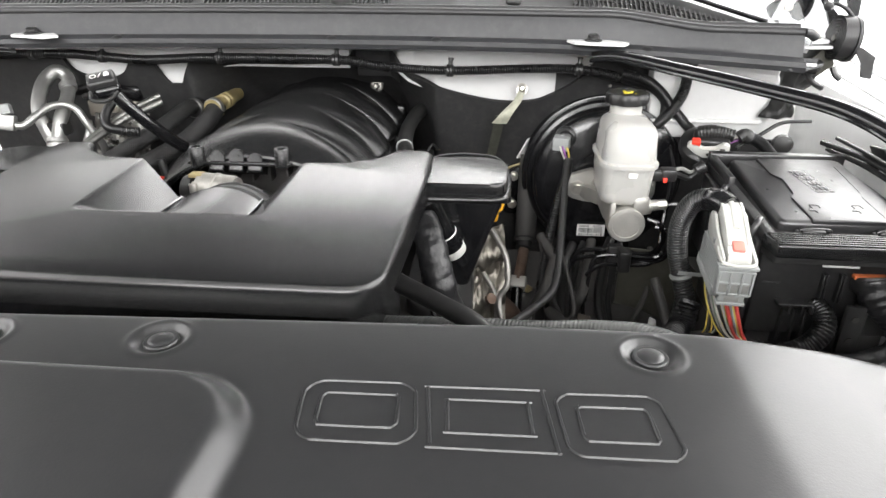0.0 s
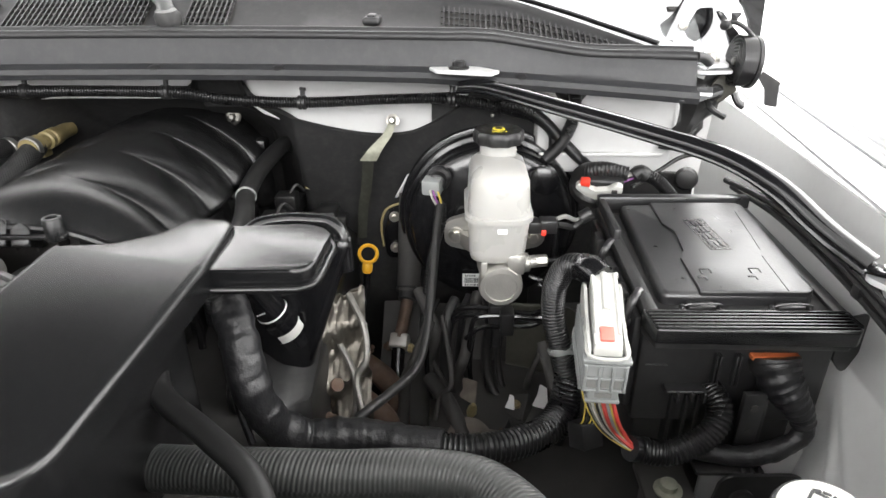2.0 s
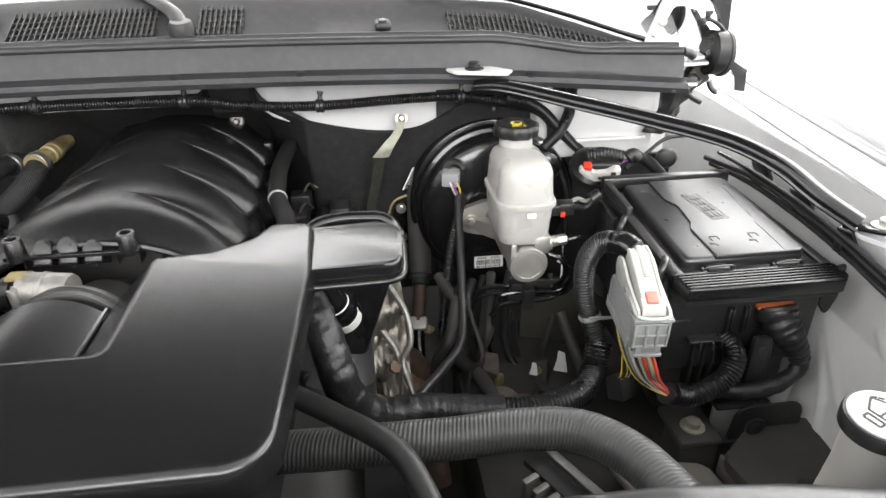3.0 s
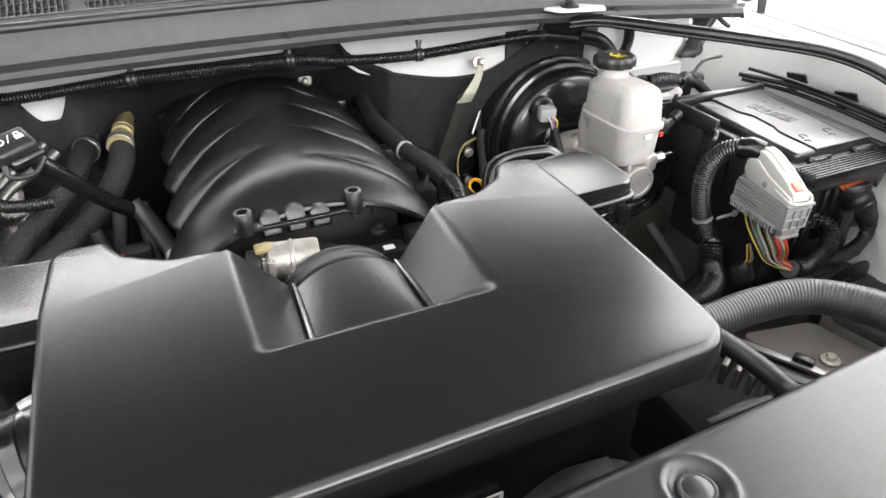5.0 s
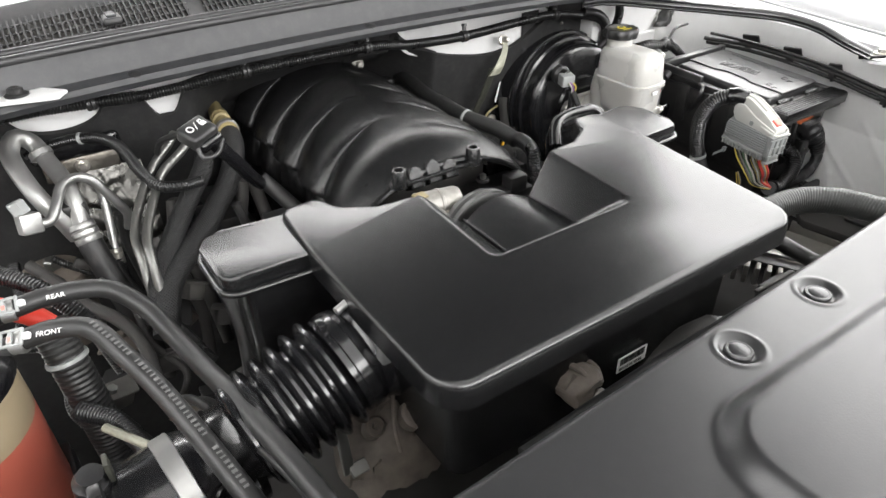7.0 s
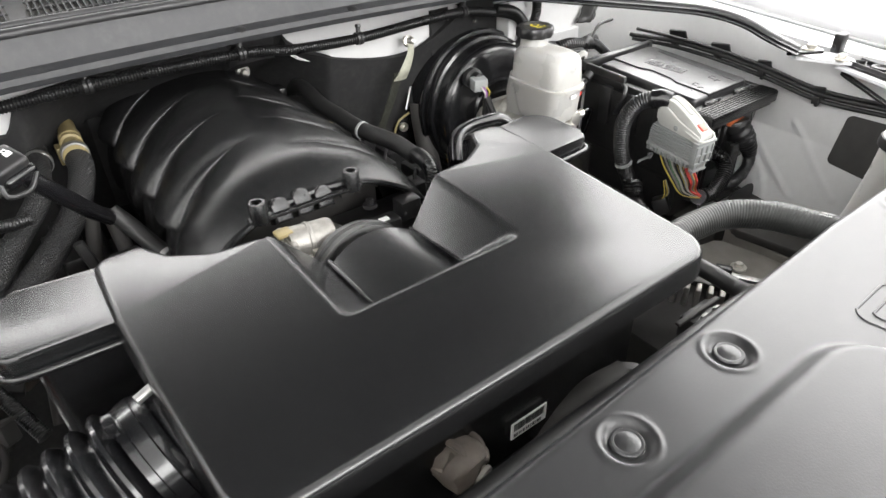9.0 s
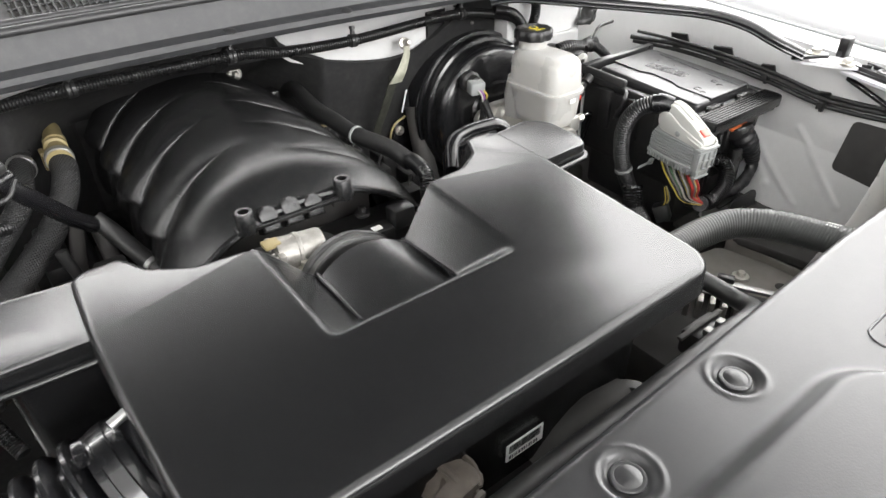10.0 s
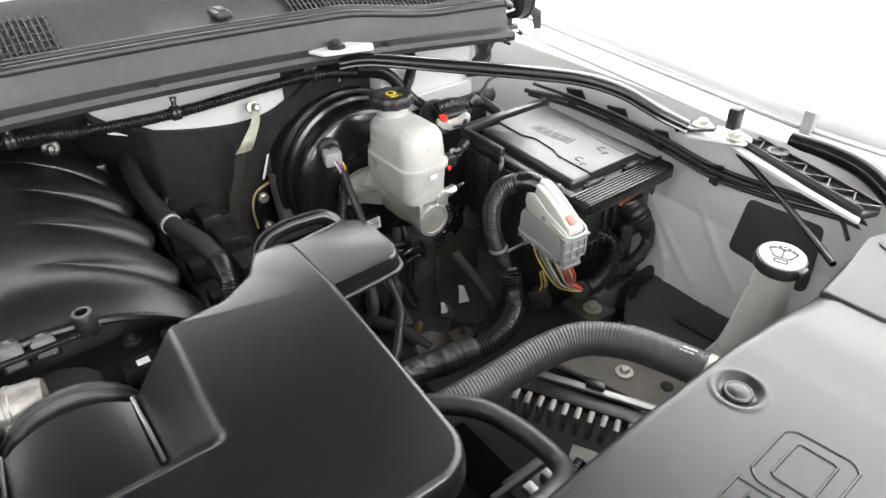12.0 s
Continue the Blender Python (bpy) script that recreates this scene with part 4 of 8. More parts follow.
def bellows():
    t = thing("intake_bellows", (-0.60, 0.53, 1.1), "glossy black ribbed rubber intake bellows", "bellows")
    a, b = Vector((-0.548, 0.552, 1.198)), Vector((-0.690, 0.538, 1.163))
    way = (b - a).normalized()
    prof = []
    for i in range(6):
        h = 0.024 + i * 0.0172
        for k, q in ((0.0, 0.046), (0.003, 0.0545), (0.006, 0.0580), (0.009, 0.0580), (0.012, 0.0545), (0.0145, 0.046)):
            prof.append((q - i * 0.0005, h + k))
    prof = [(0.049, -0.004), (0.052, 0.0), (0.052, 0.022)] + prof + [(0.042, 0.128), (0.042, 0.140)]
    part("ribbed_tube", lathe(prof, a, way, 48), GLOSS, t)
    part("hose_clamp", lathe([(0.0525, 0.004), (0.0535, 0.005), (0.0535, 0.015), (0.0525, 0.016)], a, way, 48), GLOSS, t)
    part("clamp_ear", box(-0.585, -0.577, 0.535, 0.548, 1.248, 1.262, 0.002), GLOSS, t)
    part("clamp_screw", tube([(-0.560, 0.556, 1.2535), (-0.535, 0.563, 1.2585)], 0.004, 10), ALLOY, t)
    part("alloy_plate", box(-0.545, -0.524, 0.498, 0.512, 1.222, 1.245, 0.002), ALLOY, t)
    return t


bellows()

# ---- brakes ----
def brake_booster():
    t = thing("brake_booster", (0.185, 1.06, 1.0), "glossy black enamelled round brake booster", "brake booster")
    way = (0.0, -1.0, 0.06)
    prof = [(0.139, -0.05), (0.139, 0.0), (0.137, 0.004), (0.1335, 0.005), (0.1335, 0.018), (0.131, 0.0225), (0.1255, 0.0245), (0.1235, 0.028), (0.1230, 0.040), (0.1215, 0.046), (0.1175, 0.0515), (0.110, 0.0555), (0.098, 0.0580), (0.062, 0.0610), (0.058, 0.066), (0.030, 0.068)]
    part("shell", lathe(prof, (0.190, 1.075, 1.135), way, 72), GLOSS, t)
    part("rolled_rim", lathe([(0.135, 0.0), (0.140, 0.001), (0.141, 0.004), (0.139, 0.008), (0.135, 0.009)], (0.190, 1.078, 1.135), way, 72), GLOSS, t)
    part("dimple", lathe([(0.022, 0.0), (0.022, 0.004), (0.018, 0.0065)], (0.262, 1.012, 1.215), way, 28), GLOSS, t)
    s = part("vacuum_sensor", lathe([(0.017, 0), (0.0175, 0.012), (0.013, 0.016), (0.012, 0.030), (0.009, 0.032)], (0.114, 1.005, 1.222), (-0.12, -1, 0.05), 28), BLACK, t)
    part("plug", box(-0.013, 0.013, -0.011, 0.011, 0, 0.022, 0.003, m=axis_matrix((0.108, 0.983, 1.222), (-0.25, -1, -0.1))), CONN, s, "grey sensor plug")
    for i, (m, dx) in enumerate(((W_PURPLE, -0.002), (W_YELLOW, 0.004), (W_WHITE, -0.006))):
        part("wire", tube([(0.108 + dx, 0.962, 1.218), (0.112 + dx, 0.956, 1.208), (0.117 + dx * 0.5, 0.966, 1.190)], 0.0016, 6, 0.003), m, s)
    part("wire_sleeve", tube([(0.117, 0.964, 1.196), (0.117, 0.966, 1.17), (0.105, 0.965, 1.12), (0.095, 0.955, 1.05), (0.085, 0.95, 0.95)], 0.0075, 10, 0.006, corr=0.0012), CONDUIT, s)
    m = plane_matrix((0.172, 1.0045, 1.056), (1, 0.0, 0), (0, 0.06, 1))
    st = sticker(m, 0.048, 0.021, t, rows=((-0.02, 0.42, 26), (-0.38, 0.14, 12)))
    words("AADL", m @ pose(0.011, 0.0073, 0.0004), 0.0062, INK, st)
    bars(m @ pose(-0.011, 0.0073, 0), 0.018, 0.003, 9, st, seed=11)
    return t


brake_booster()


def booster_web():
    t = thing("booster_bracket", (0.07, 1.12, 1.15), "white painted bracket web beside the brake booster", "bracket")
    v = [(0.100, 1.122, 1.228), (0.066, 1.120, 1.195), (0.041, 1.106, 1.150), (0.050, 1.118, 1.150), (0.080, 1.132, 1.195)]
    bm = bmesh.new()
    bm.faces.new([bm.verts.new(p) for p in v])
    bm.normal_update()
    bmesh.ops.solidify(bm, geom=bm.faces, thickness=0.003)
    part("web", bm, APRON, t)


booster_web()


def rounded_column(levels, n=6):
    """Stacked rounded rectangles: (z, x0, x1, y0, y1, corner)."""
    bm = bmesh.new()
    rings = []
    for z, x0, x1, y0, y1, r in levels:
        rings.append([bm.verts.new((x, y, z)) for x, y in rounded([(x0, y0), (x1, y0), (x1, y1), (x0, y1)], r, n)])
    for a, b in zip(rings, rings[1:]):
        k = len(a)
        for i in range(k):
            bm.faces.new((a[i], a[(i + 1) % k], b[(i + 1) % k], b[i]))
    bm.faces.new(rings[0][::-1])
    bm.faces.new(rings[-1])
    return bm


def brake_master():
    t = thing("brake_master_cylinder", (0.19, 0.92, 1.11), "cast aluminium brake master cylinder with a milky fluid reservoir", "master cylinder")
    a, way = (0.193, 0.99, 1.1415), (0, -1, -0.015)
    prof = [(0.034, 0), (0.033, 0.012), (0.0275, 0.018), (0.0262, 0.05), (0.0275, 0.053), (0.0275, 0.09), (0.0258, 0.094), (0.0250, 0.132), (0.0272, 0.136), (0.0272, 0.150), (0.0255, 0.1535), (0.020, 0.154), (0.0195, 0.1525), (0.004, 0.1525)]
    part("barrel", lathe(prof, a, way, 36), CAST, t)
    part("flange", prism(rounded([(-0.072, -0.018), (-0.04, -0.026), (0.04, -0.026), (0.072, -0.018), (0.072, 0.018), (0.035, 0.030), (-0.035, 0.030), (-0.072, 0.018)], 0.012, 4), 0, 0.012, 0.003, m=axis_matrix((0.193, 0.997, 1.143), (0, -1, 0))), CAST, t)
    for x in (0.138, 0.248):
        bolt((x, 0.983, 1.141), (0, -1, 0), 0.0075, 0.012, parent=t)
    part("web", prism(rounded([(0.138, 0.982), (0.150, 0.965), (0.180, 0.930), (0.193, 0.930), (0.193, 0.985)], 0.006, 3), 1.128, 1.150, 0.004, 3), CAST, t)
    part("boss", lathe([(0.012, 0), (0.012, 0.016), (0.008, 0.018), (0.008, 0.026)], (0.212, 0.86, 1.16), (1, 0, 0.15), 16), CAST, t)
    part("line_nut", lathe([(0.0075, 0), (0.0075, 0.012), (0.004, 0.014)], (0.238, 0.86, 1.164), (1, 0, 0.1), 6), STEEL, t, sharp=25)
    part("tongue", box(0.168, 0.176, 0.838, 0.85, 1.135, 1.172, 0.002), CAST, t)
    part("casting_lug", box(0.20, 0.222, 0.838, 0.862, 1.155, 1.182, 0.004), CAST, t)
    lv = [(1.166, 0.160, 0.218, 0.848, 0.93, 0.02), (1.170, 0.156, 0.221, 0.842, 0.936, 0.02), (1.180, 0.154, 0.223, 0.839, 0.938, 0.02), (1.222, 0.152, 0.226, 0.836, 0.952, 0.022),
          (1.2235, 0.148, 0.2295, 0.832, 0.956, 0.024), (1.2295, 0.148, 0.2295, 0.832, 0.956, 0.024), (1.231, 0.152, 0.226, 0.836, 0.952, 0.022),
          (1.268, 0.154, 0.224, 0.838, 0.953, 0.024), (1.276, 0.157, 0.221, 0.842, 0.950, 0.024), (1.281, 0.163, 0.215, 0.850, 0.944, 0.022), (1.283, 0.172, 0.206, 0.862, 0.936, 0.014)]
    r = part("reservoir", rounded_column(lv, 6), BOTTLE, t, "milky translucent fluid reservoir", sharp=50)
    part("rear_leg", rounded_column([(1.162, 0.160, 0.218, 0.925, 0.965, 0.014), (1.20, 0.155, 0.222, 0.91, 0.966, 0.016), (1.235, 0.154, 0.224, 0.90, 0.958, 0.018)], 5), BOTTLE, r)
    part("neck", lathe([(0.0245, 0), (0.0235, 0.004), (0.0225, 0.024), (0.024, 0.025), (0.024, 0.028)], (0.190, 0.929, 1.272), (0, 0, 1), 36), BOTTLE, r)
    c = part("cap", lathe([(0.029, 0), (0.0305, 0.002), (0.0305, 0.013), (0.0285, 0.0158), (0.020, 0.0165), (0.018, 0.0155)], (0.190, 0.929, 1.296), (0, 0, 1), 72, lobes=10, depth=0.045), BLACK, r, "fluted black screw cap with yellow print")
    bm = lathe([(0.0078, 0), (0.0078, 0.0006)], (0.190, 0.930, 1.3118), (0, 0, 1), 28)
    part("printed_disc", bm, YPRINT, c)
    bm = lathe([(0.0045, 0), (0.0045, 0.0006)], (0.190, 0.930, 1.3124), (0, 0, 1), 24)
    part("printed_ring", bm, BLACK, c)
    words("DOT 3", pose(0.190, 0.9145, 1.3126), 0.0065, YPRINT, c)
    part("level_plug", box(0.226, 0.242, 0.868, 0.886, 1.196, 1.212, 0.003), BLACK, r)
    part("level_mark", box(0.186, 0.198, 0.8325, 0.8345, 1.212, 1.219, 0.001), LABEL, r)
    # brake lines
    part("brake_line", tube([(0.248, 0.86, 1.164), (0.272, 0.862, 1.165), (0.285, 0.872, 1.150), (0.277, 0.880, 1.10), (0.258, 0.885, 1.068), (0.215, 0.886, 1.066), (0.175, 0.886, 1.066), (0.16, 0.888, 1.05), (0.155, 0.888, 0.98)], 0.0034, 8, 0.005), GLOSS, t)
    part("brake_line", tube([(0.225, 0.93, 1.185), (0.262, 0.93, 1.19), (0.272, 0.93, 1.176), (0.268, 0.92, 1.12), (0.255, 0.89, 1.058), (0.205, 0.88, 1.054), (0.172, 0.88, 1.052), (0.152, 0.885, 1.03)], 0.0034, 8, 0.005), GLOSS, t)
    part("line_clip", box(0.197, 0.216, 0.870, 0.896, 1.043, 1.079, 0.004), BLACK, t)
    return t


brake_master()


def level_cable():
    t = thing("level_sensor_lead", (0.26, 0.89, 1.2), "black plug with a red tab on a looping sensor lead", "sensor lead")
    part("plug", box(0.240, 0.262, 0.868, 0.888, 1.196, 1.214, 0.003), BLACK, t)
    part("red_tab", box(0.242, 0.248, 0.864, 0.868, 1.196, 1.203, 0.001), RED, t)
    part("lead", tube([(0.262, 0.88, 1.205), (0.275, 0.892, 1.198), (0.288, 0.90, 1.193), (0.302, 0.90, 1.205)], 0.004, 8, 0.004), RUBBER, t)
    part("lead", tube([(0.262, 0.884, 1.21), (0.276, 0.90, 1.207), (0.292, 0.905, 1.20), (0.302, 0.90, 1.21)], 0.003, 8, 0.004), W_GREY, t)
    part("cuff", lathe([(0.0085, 0), (0.0085, 0.014), (0.007, 0.015)], (0.296, 0.90, 1.205), (1, 0.1, 0.6), 14), BLACK, t)


level_cable()


def ground_strap():
    t = thing("ground_strap", (0.042, 1.095, 1.2), "braided metal ground strap hanging from a firewall bolt", "ground strap")
    def ribbon(pts, w, mat, name):
        path = smooth_path(pts, 0.004)
        bm = bmesh.new()
        rows = []
        for i, p in enumerate(path):
            tw = w[0] + (w[1] - w[0]) * i / (len(path) - 1)
            rows.append([bm.verts.new(p + Vector((tw * k, -0.0015 * (1 - abs(k)) , 0.0))) for k in (-1, -0.5, 0, 0.5, 1)])
        for a, b in zip(rows, rows[1:]):
            for i in range(4):
                bm.faces.new((a[i], a[i + 1], b[i + 1], b[i]))
        bm.normal_update()
        bmesh.ops.solidify(bm, geom=bm.faces, thickness=0.0025)
        return part(name, bm, mat, t)
    ribbon([(0.042, 1.083, 1.279), (0.034, 1.075, 1.262), (0.016, 1.066, 1.242), (0.005, 1.068, 1.226)], (0.0045, 0.0125), STRAP, "braid")
    ribbon([(0.006, 1.073, 1.238), (0.002, 1.080, 1.212), (-0.005, 1.096, 1.17), (-0.014, 1.110, 1.13), (-0.020, 1.118, 1.075)], (0.0085, 0.0075), STRAPG, "sleeve")
    bm = lathe([(0.010, -0.004), (0.010, 0.002), (0.006, 0.003), (0.006, 0.010), (0.003, 0.014)], (0.042, 1.088, 1.281), (0, -1, 0.3), 20)
    part("bolt", bm, STEEL, t)


ground_strap()


# ---- fuse box ----
def shear(bm):
    """Tips a level part to the fuse box's forward slope."""
    for v in bm.verts:
        v.co.z += (v.co.y - 0.665) * 0.045
    return bm


def fuse_box():
    t = thing("fuse_box", (0.41, 0.79, 1.0), "black plastic underhood fuse box with a latched lid", "fuse box")
    part("body", shear(box(0.322, 0.516, 0.690, 0.915, 1.06, 1.195, 0.006)), BLACK, t)
    part("lower_case", shear(box(0.330, 0.500, 0.700, 0.90, 0.99, 1.062, 0.006)), BLACK, t)
    # ridged shelf before the lid and plain borders round it
    part("shelf", shear(prism(rounded([(0.316, 0.690), (0.322, 0.655), (0.505, 0.652), (0.514, 0.662), (0.514, 0.690)], 0.004, 3), 1.184, 1.200, 0.002, 2)), COVER, t)
    for i in range(6):
        y = 0.6585 + 0.0052 * i
        part("shelf_ridge", shear(box(0.324 - 0.0008 * i, 0.508, y - 0.0013, y + 0.0013, 1.1996, 1.2018, 0.0006, 1)), COVER, t)
    part("shelf_skirt", shear(prism(rounded([(0.318, 0.690), (0.325, 0.661), (0.506, 0.659), (0.511, 0.690)], 0.003, 3), 1.174, 1.185, 0.002, 2)), BLACK, t)
    for x0, x1, y0, y1 in ((0.320, 0.334, 0.688, 0.925), (0.500, 0.514, 0.688, 0.925)):
        part("border", shear(box(x0, x1, y0, y1, 1.186, 1.1985, 0.002, 2)), BLACK, t)
    part("well", shear(box(0.334, 0.500, 0.688, 0.916, 1.186, 1.1945, 0.001, 1)), DEEP, t)
    l = part("lid", shear(prism(rounded([(0.339, 0.703), (0.490, 0.703), (0.500, 0.915), (0.346, 0.912)], [0.008, 0.012, 0.014, 0.008], 4), 1.190, 1.2085, 0.006, 4)), FUSE, t)
    # raised field with a jogged border, badge and marks
    fld = [(0.376, 0.7035), (0.4885, 0.7035), (0.4975, 0.9135), (0.383, 0.9125), (0.382, 0.852), (0.391, 0.832), (0.386, 0.786), (0.378, 0.770)]
    part("lid_field", shear(prism(rounded(fld, [0.002, 0.010, 0.012, 0.002, 0.004, 0.004, 0.004, 0.004], 3), 1.204, 1.2108, 0.0018, 3)), FUSE, l)
    m = plane_matrix((0.4245, 0.826, 1.2108 + 0.161 * 0.045), (0.10, -1, -0.045), (1, 0.10, 0))
    bm = prism(rounded([(-0.038, -0.0125), (0.038, -0.0125), (0.038, 0.0125), (-0.038, 0.0125)], 0.002, 2), -0.001, 0.0004, 0.0002, 1, m=m)
    bd = part("badge_plate", bm, MANIFOLD, l, "embossed badge plate")
    for i, (x, w, h) in enumerate(((-0.027, 0.012, 0.014), (-0.010, 0.011, 0.016), (0.007, 0.011, 0.016), (0.024, 0.013, 0.018))):
        for dy in (-h / 3, 0.0, h / 3):
            part("badge_bar", box(x - w / 2, x + w / 2, dy - 0.0017, dy + 0.0017, 0.0003, 0.0011, 0.0003, 1, m=m), FUSE, bd)
    for x, y in ((0.394, 0.740), (0.445, 0.742)):
        for dx, dy, a, b in ((0, 0.006, 0.010, 0.0014), (-0.005, 0.001, 0.0014, 0.010), (0.005, 0.002, 0.0014, 0.008), (-0.008, -0.010, 0.007, 0.003), (-0.004, -0.013, 0.0016, 0.006)):
            part("moulded_mark", shear(box(x + dx - a / 2, x + dx + a / 2, y + dy - b / 2, y + dy + b / 2, 1.2104, 1.2115, 0.0003, 1)), MANIFOLD, l)
    part("moulded_line", shear(tube([(0.4805, 0.885, 1.2106), (0.476, 0.84, 1.2106), (0.470, 0.79, 1.2106)], 0.0006, 6, 0.01)), MANIFOLD, l)
    part("moulded_line", shear(tube([(0.466, 0.775, 1.2106), (0.464, 0.74, 1.2106), (0.462, 0.705, 1.2106)], 0.0006, 6, 0.01)), MANIFOLD, l)
    for x in (0.376, 0.462):
        a = part("latch", shear(box(x - 0.014, x + 0.014, 0.691, 0.7035, 1.189, 1.2015, 0.003)), BLACK, l)
        part("latch_bail", shear(tube([(x - 0.0165, 0.694, 1.195), (x - 0.0155, 0.690, 1.2045), (x + 0.0155, 0.690, 1.2045), (x + 0.0165, 0.694, 1.195)], 0.0012, 8, 0.003)), FUSE, a)
        part("latch_foot", shear(box(x - 0.020, x - 0.016, 0.690, 0.698, 1.193, 1.201, 0.001, 1)), FUSE, a)
        part("latch_foot", shear(box(x + 0.016, x + 0.020, 0.690, 0.698, 1.193, 1.201, 0.001, 1)), FUSE, a)
    part("guard_rail", shear(box(0.322, 0.516, 0.924, 0.938, 1.195, 1.2125, 0.003)), FUSE, t)
    part("guard_rail", shear(box(0.322, 0.331, 0.835, 0.926, 1.188, 1.2105, 0.003)), FUSE, t)
    # upright panels and hooks towards the engine
    part("side_panel", shear(box(0.314, 0.323, 0.695, 0.915, 1.075, 1.186, 0.003)), BLACK, t)
    for y in (0.745, 0.800, 0.862):
        part("side_tab", shear(box(0.308, 0.318, y - 0.012, y + 0.012, 1.12, 1.19, 0.003)), BLACK, t)
    for y, z in ((0.703, 1.188), (0.826, 1.184)):
        b = part("bail", tube([(0.318, y + 0.016, z - 0.034), (0.308, y + 0.006, z - 0.022), (0.306, y - 0.006, z + 0.004), (0.312, y - 0.004, z + 0.020), (0.320, y + 0.008, z + 0.022)], 0.0042, 10, 0.003, squash=0.6), FUSE, t)
        part("pivot", lathe([(0.006, 0), (0.006, 0.003), (0.004, 0.004)], (0.314, y + 0.008, z - 0.014), (-1, 0, 0), 14), BLACK, b)
    m = plane_matrix((0.4155, 0.6885, 1.1675), (1, 0, -0.01), (0, 0, 1))
    sticker(m, 0.042, 0.019, t, rows=((0.22, 0.34, 22), (-0.25, 0.2, 14)))
    # front face: ribs, ledge with hooks, seams
    for x in (0.398, 0.402, 0.418, 0.422):
        part("face_rib", box(x - 0.0012, x + 0.0012, 0.683, 0.691, 1.112, 1.150, 0.0005, 1), BLACK, t)
    part("face_ledge", box(0.350, 0.412, 0.676, 0.692, 1.1085, 1.112, 0.001, 1), BLACK, t)
    for x in (0.362, 0.377, 0.389):
        part("face_hook", box(x - 0.0014, x + 0.0014, 0.672, 0.690, 1.101, 1.1115, 0.0005, 1), FUSE, t)
        part("face_rib", box(x - 0.0016, x + 0.0016, 0.684, 0.702, 1.02, 1.100, 0.0005, 1), BLACK, t)
    part("face_seam", box(0.330, 0.352, 0.6885, 0.692, 1.134, 1.1355, 0.0004, 1), FUSE, t)
    part("wing", shear(prism(rounded([(-0.016, 0.036), (0.016, 0.036), (0.016, -0.010), (0.004, -0.036), (-0.016, -0.012)], 0.006, 3), 0, 0.004, 0.001, 1, m=plane_matrix((0.530, 0.70, 1.152), (1, 0.3, 0), (0, 0, 1)))), BLACK, t)
    # outer plug with its taped boot
    p = part("side_connector", box(0.431, 0.479, 0.682, 0.694, 1.1455, 1.1505, 0.0015), ORANGE, t, "orange-sealed connector")
    part("collar", lathe([(0.0235, -0.004), (0.0245, 0.0), (0.0240, 0.010), (0.0225, 0.012)], (0.4555, 0.688, 1.143), (0.05, -0.45, -0.9), 24), BLACK, p)
    part("boot", tube([(0.456, 0.686, 1.143), (0.459, 0.676, 1.130), (0.470, 0.668, 1.113), (0.482, 0.665, 1.096), (0.488, 0.664, 1.083)], (0.0235, 0.0120), 22, 0.0022, corr=0.0016, pitch=0.0078, wrap=0.10), TAPE, p)
    part("tail", tube([(0.487, 0.665, 1.090), (0.490, 0.663, 1.078), (0.484, 0.660, 1.066), (0.460, 0.656, 1.053), (0.430, 0.656, 1.046), (0.402, 0.662, 1.045), (0.385, 0.67, 1.04)], 0.0098, 14, 0.004, wrap=0.16), TAPE, p)
    # bracket with two holes
    b = part("bracket", box(0.424, 0.446, 0.664, 0.672, 1.048, 1.118, 0.002), BLACK, t)
    part("bracket_side", box(0.444, 0.449, 0.664, 0.690, 1.048, 1.112, 0.002), BLACK, t)
    # the two holes are black discs that paint their shade
    for z in (1.072, 1.102):
        part("bracket_hole_shade", lathe([(0.0042, 0), (0.0042, 0.001)], (0.435, 0.6635, z), (0, -1, 0), 16), DEEP, b)
    part("bracket_foot", box(0.385, 0.455, 0.648, 0.69, 1.026, 1.031, 0.0015), BLACK, t)
    for x in (0.432, 0.442, 0.450):
        part("foot_hook", box(x - 0.0014, x + 0.0014, 0.644, 0.652, 1.018, 1.036, 0.0006, 1), BLACK, t)
    return t


fuse_box()


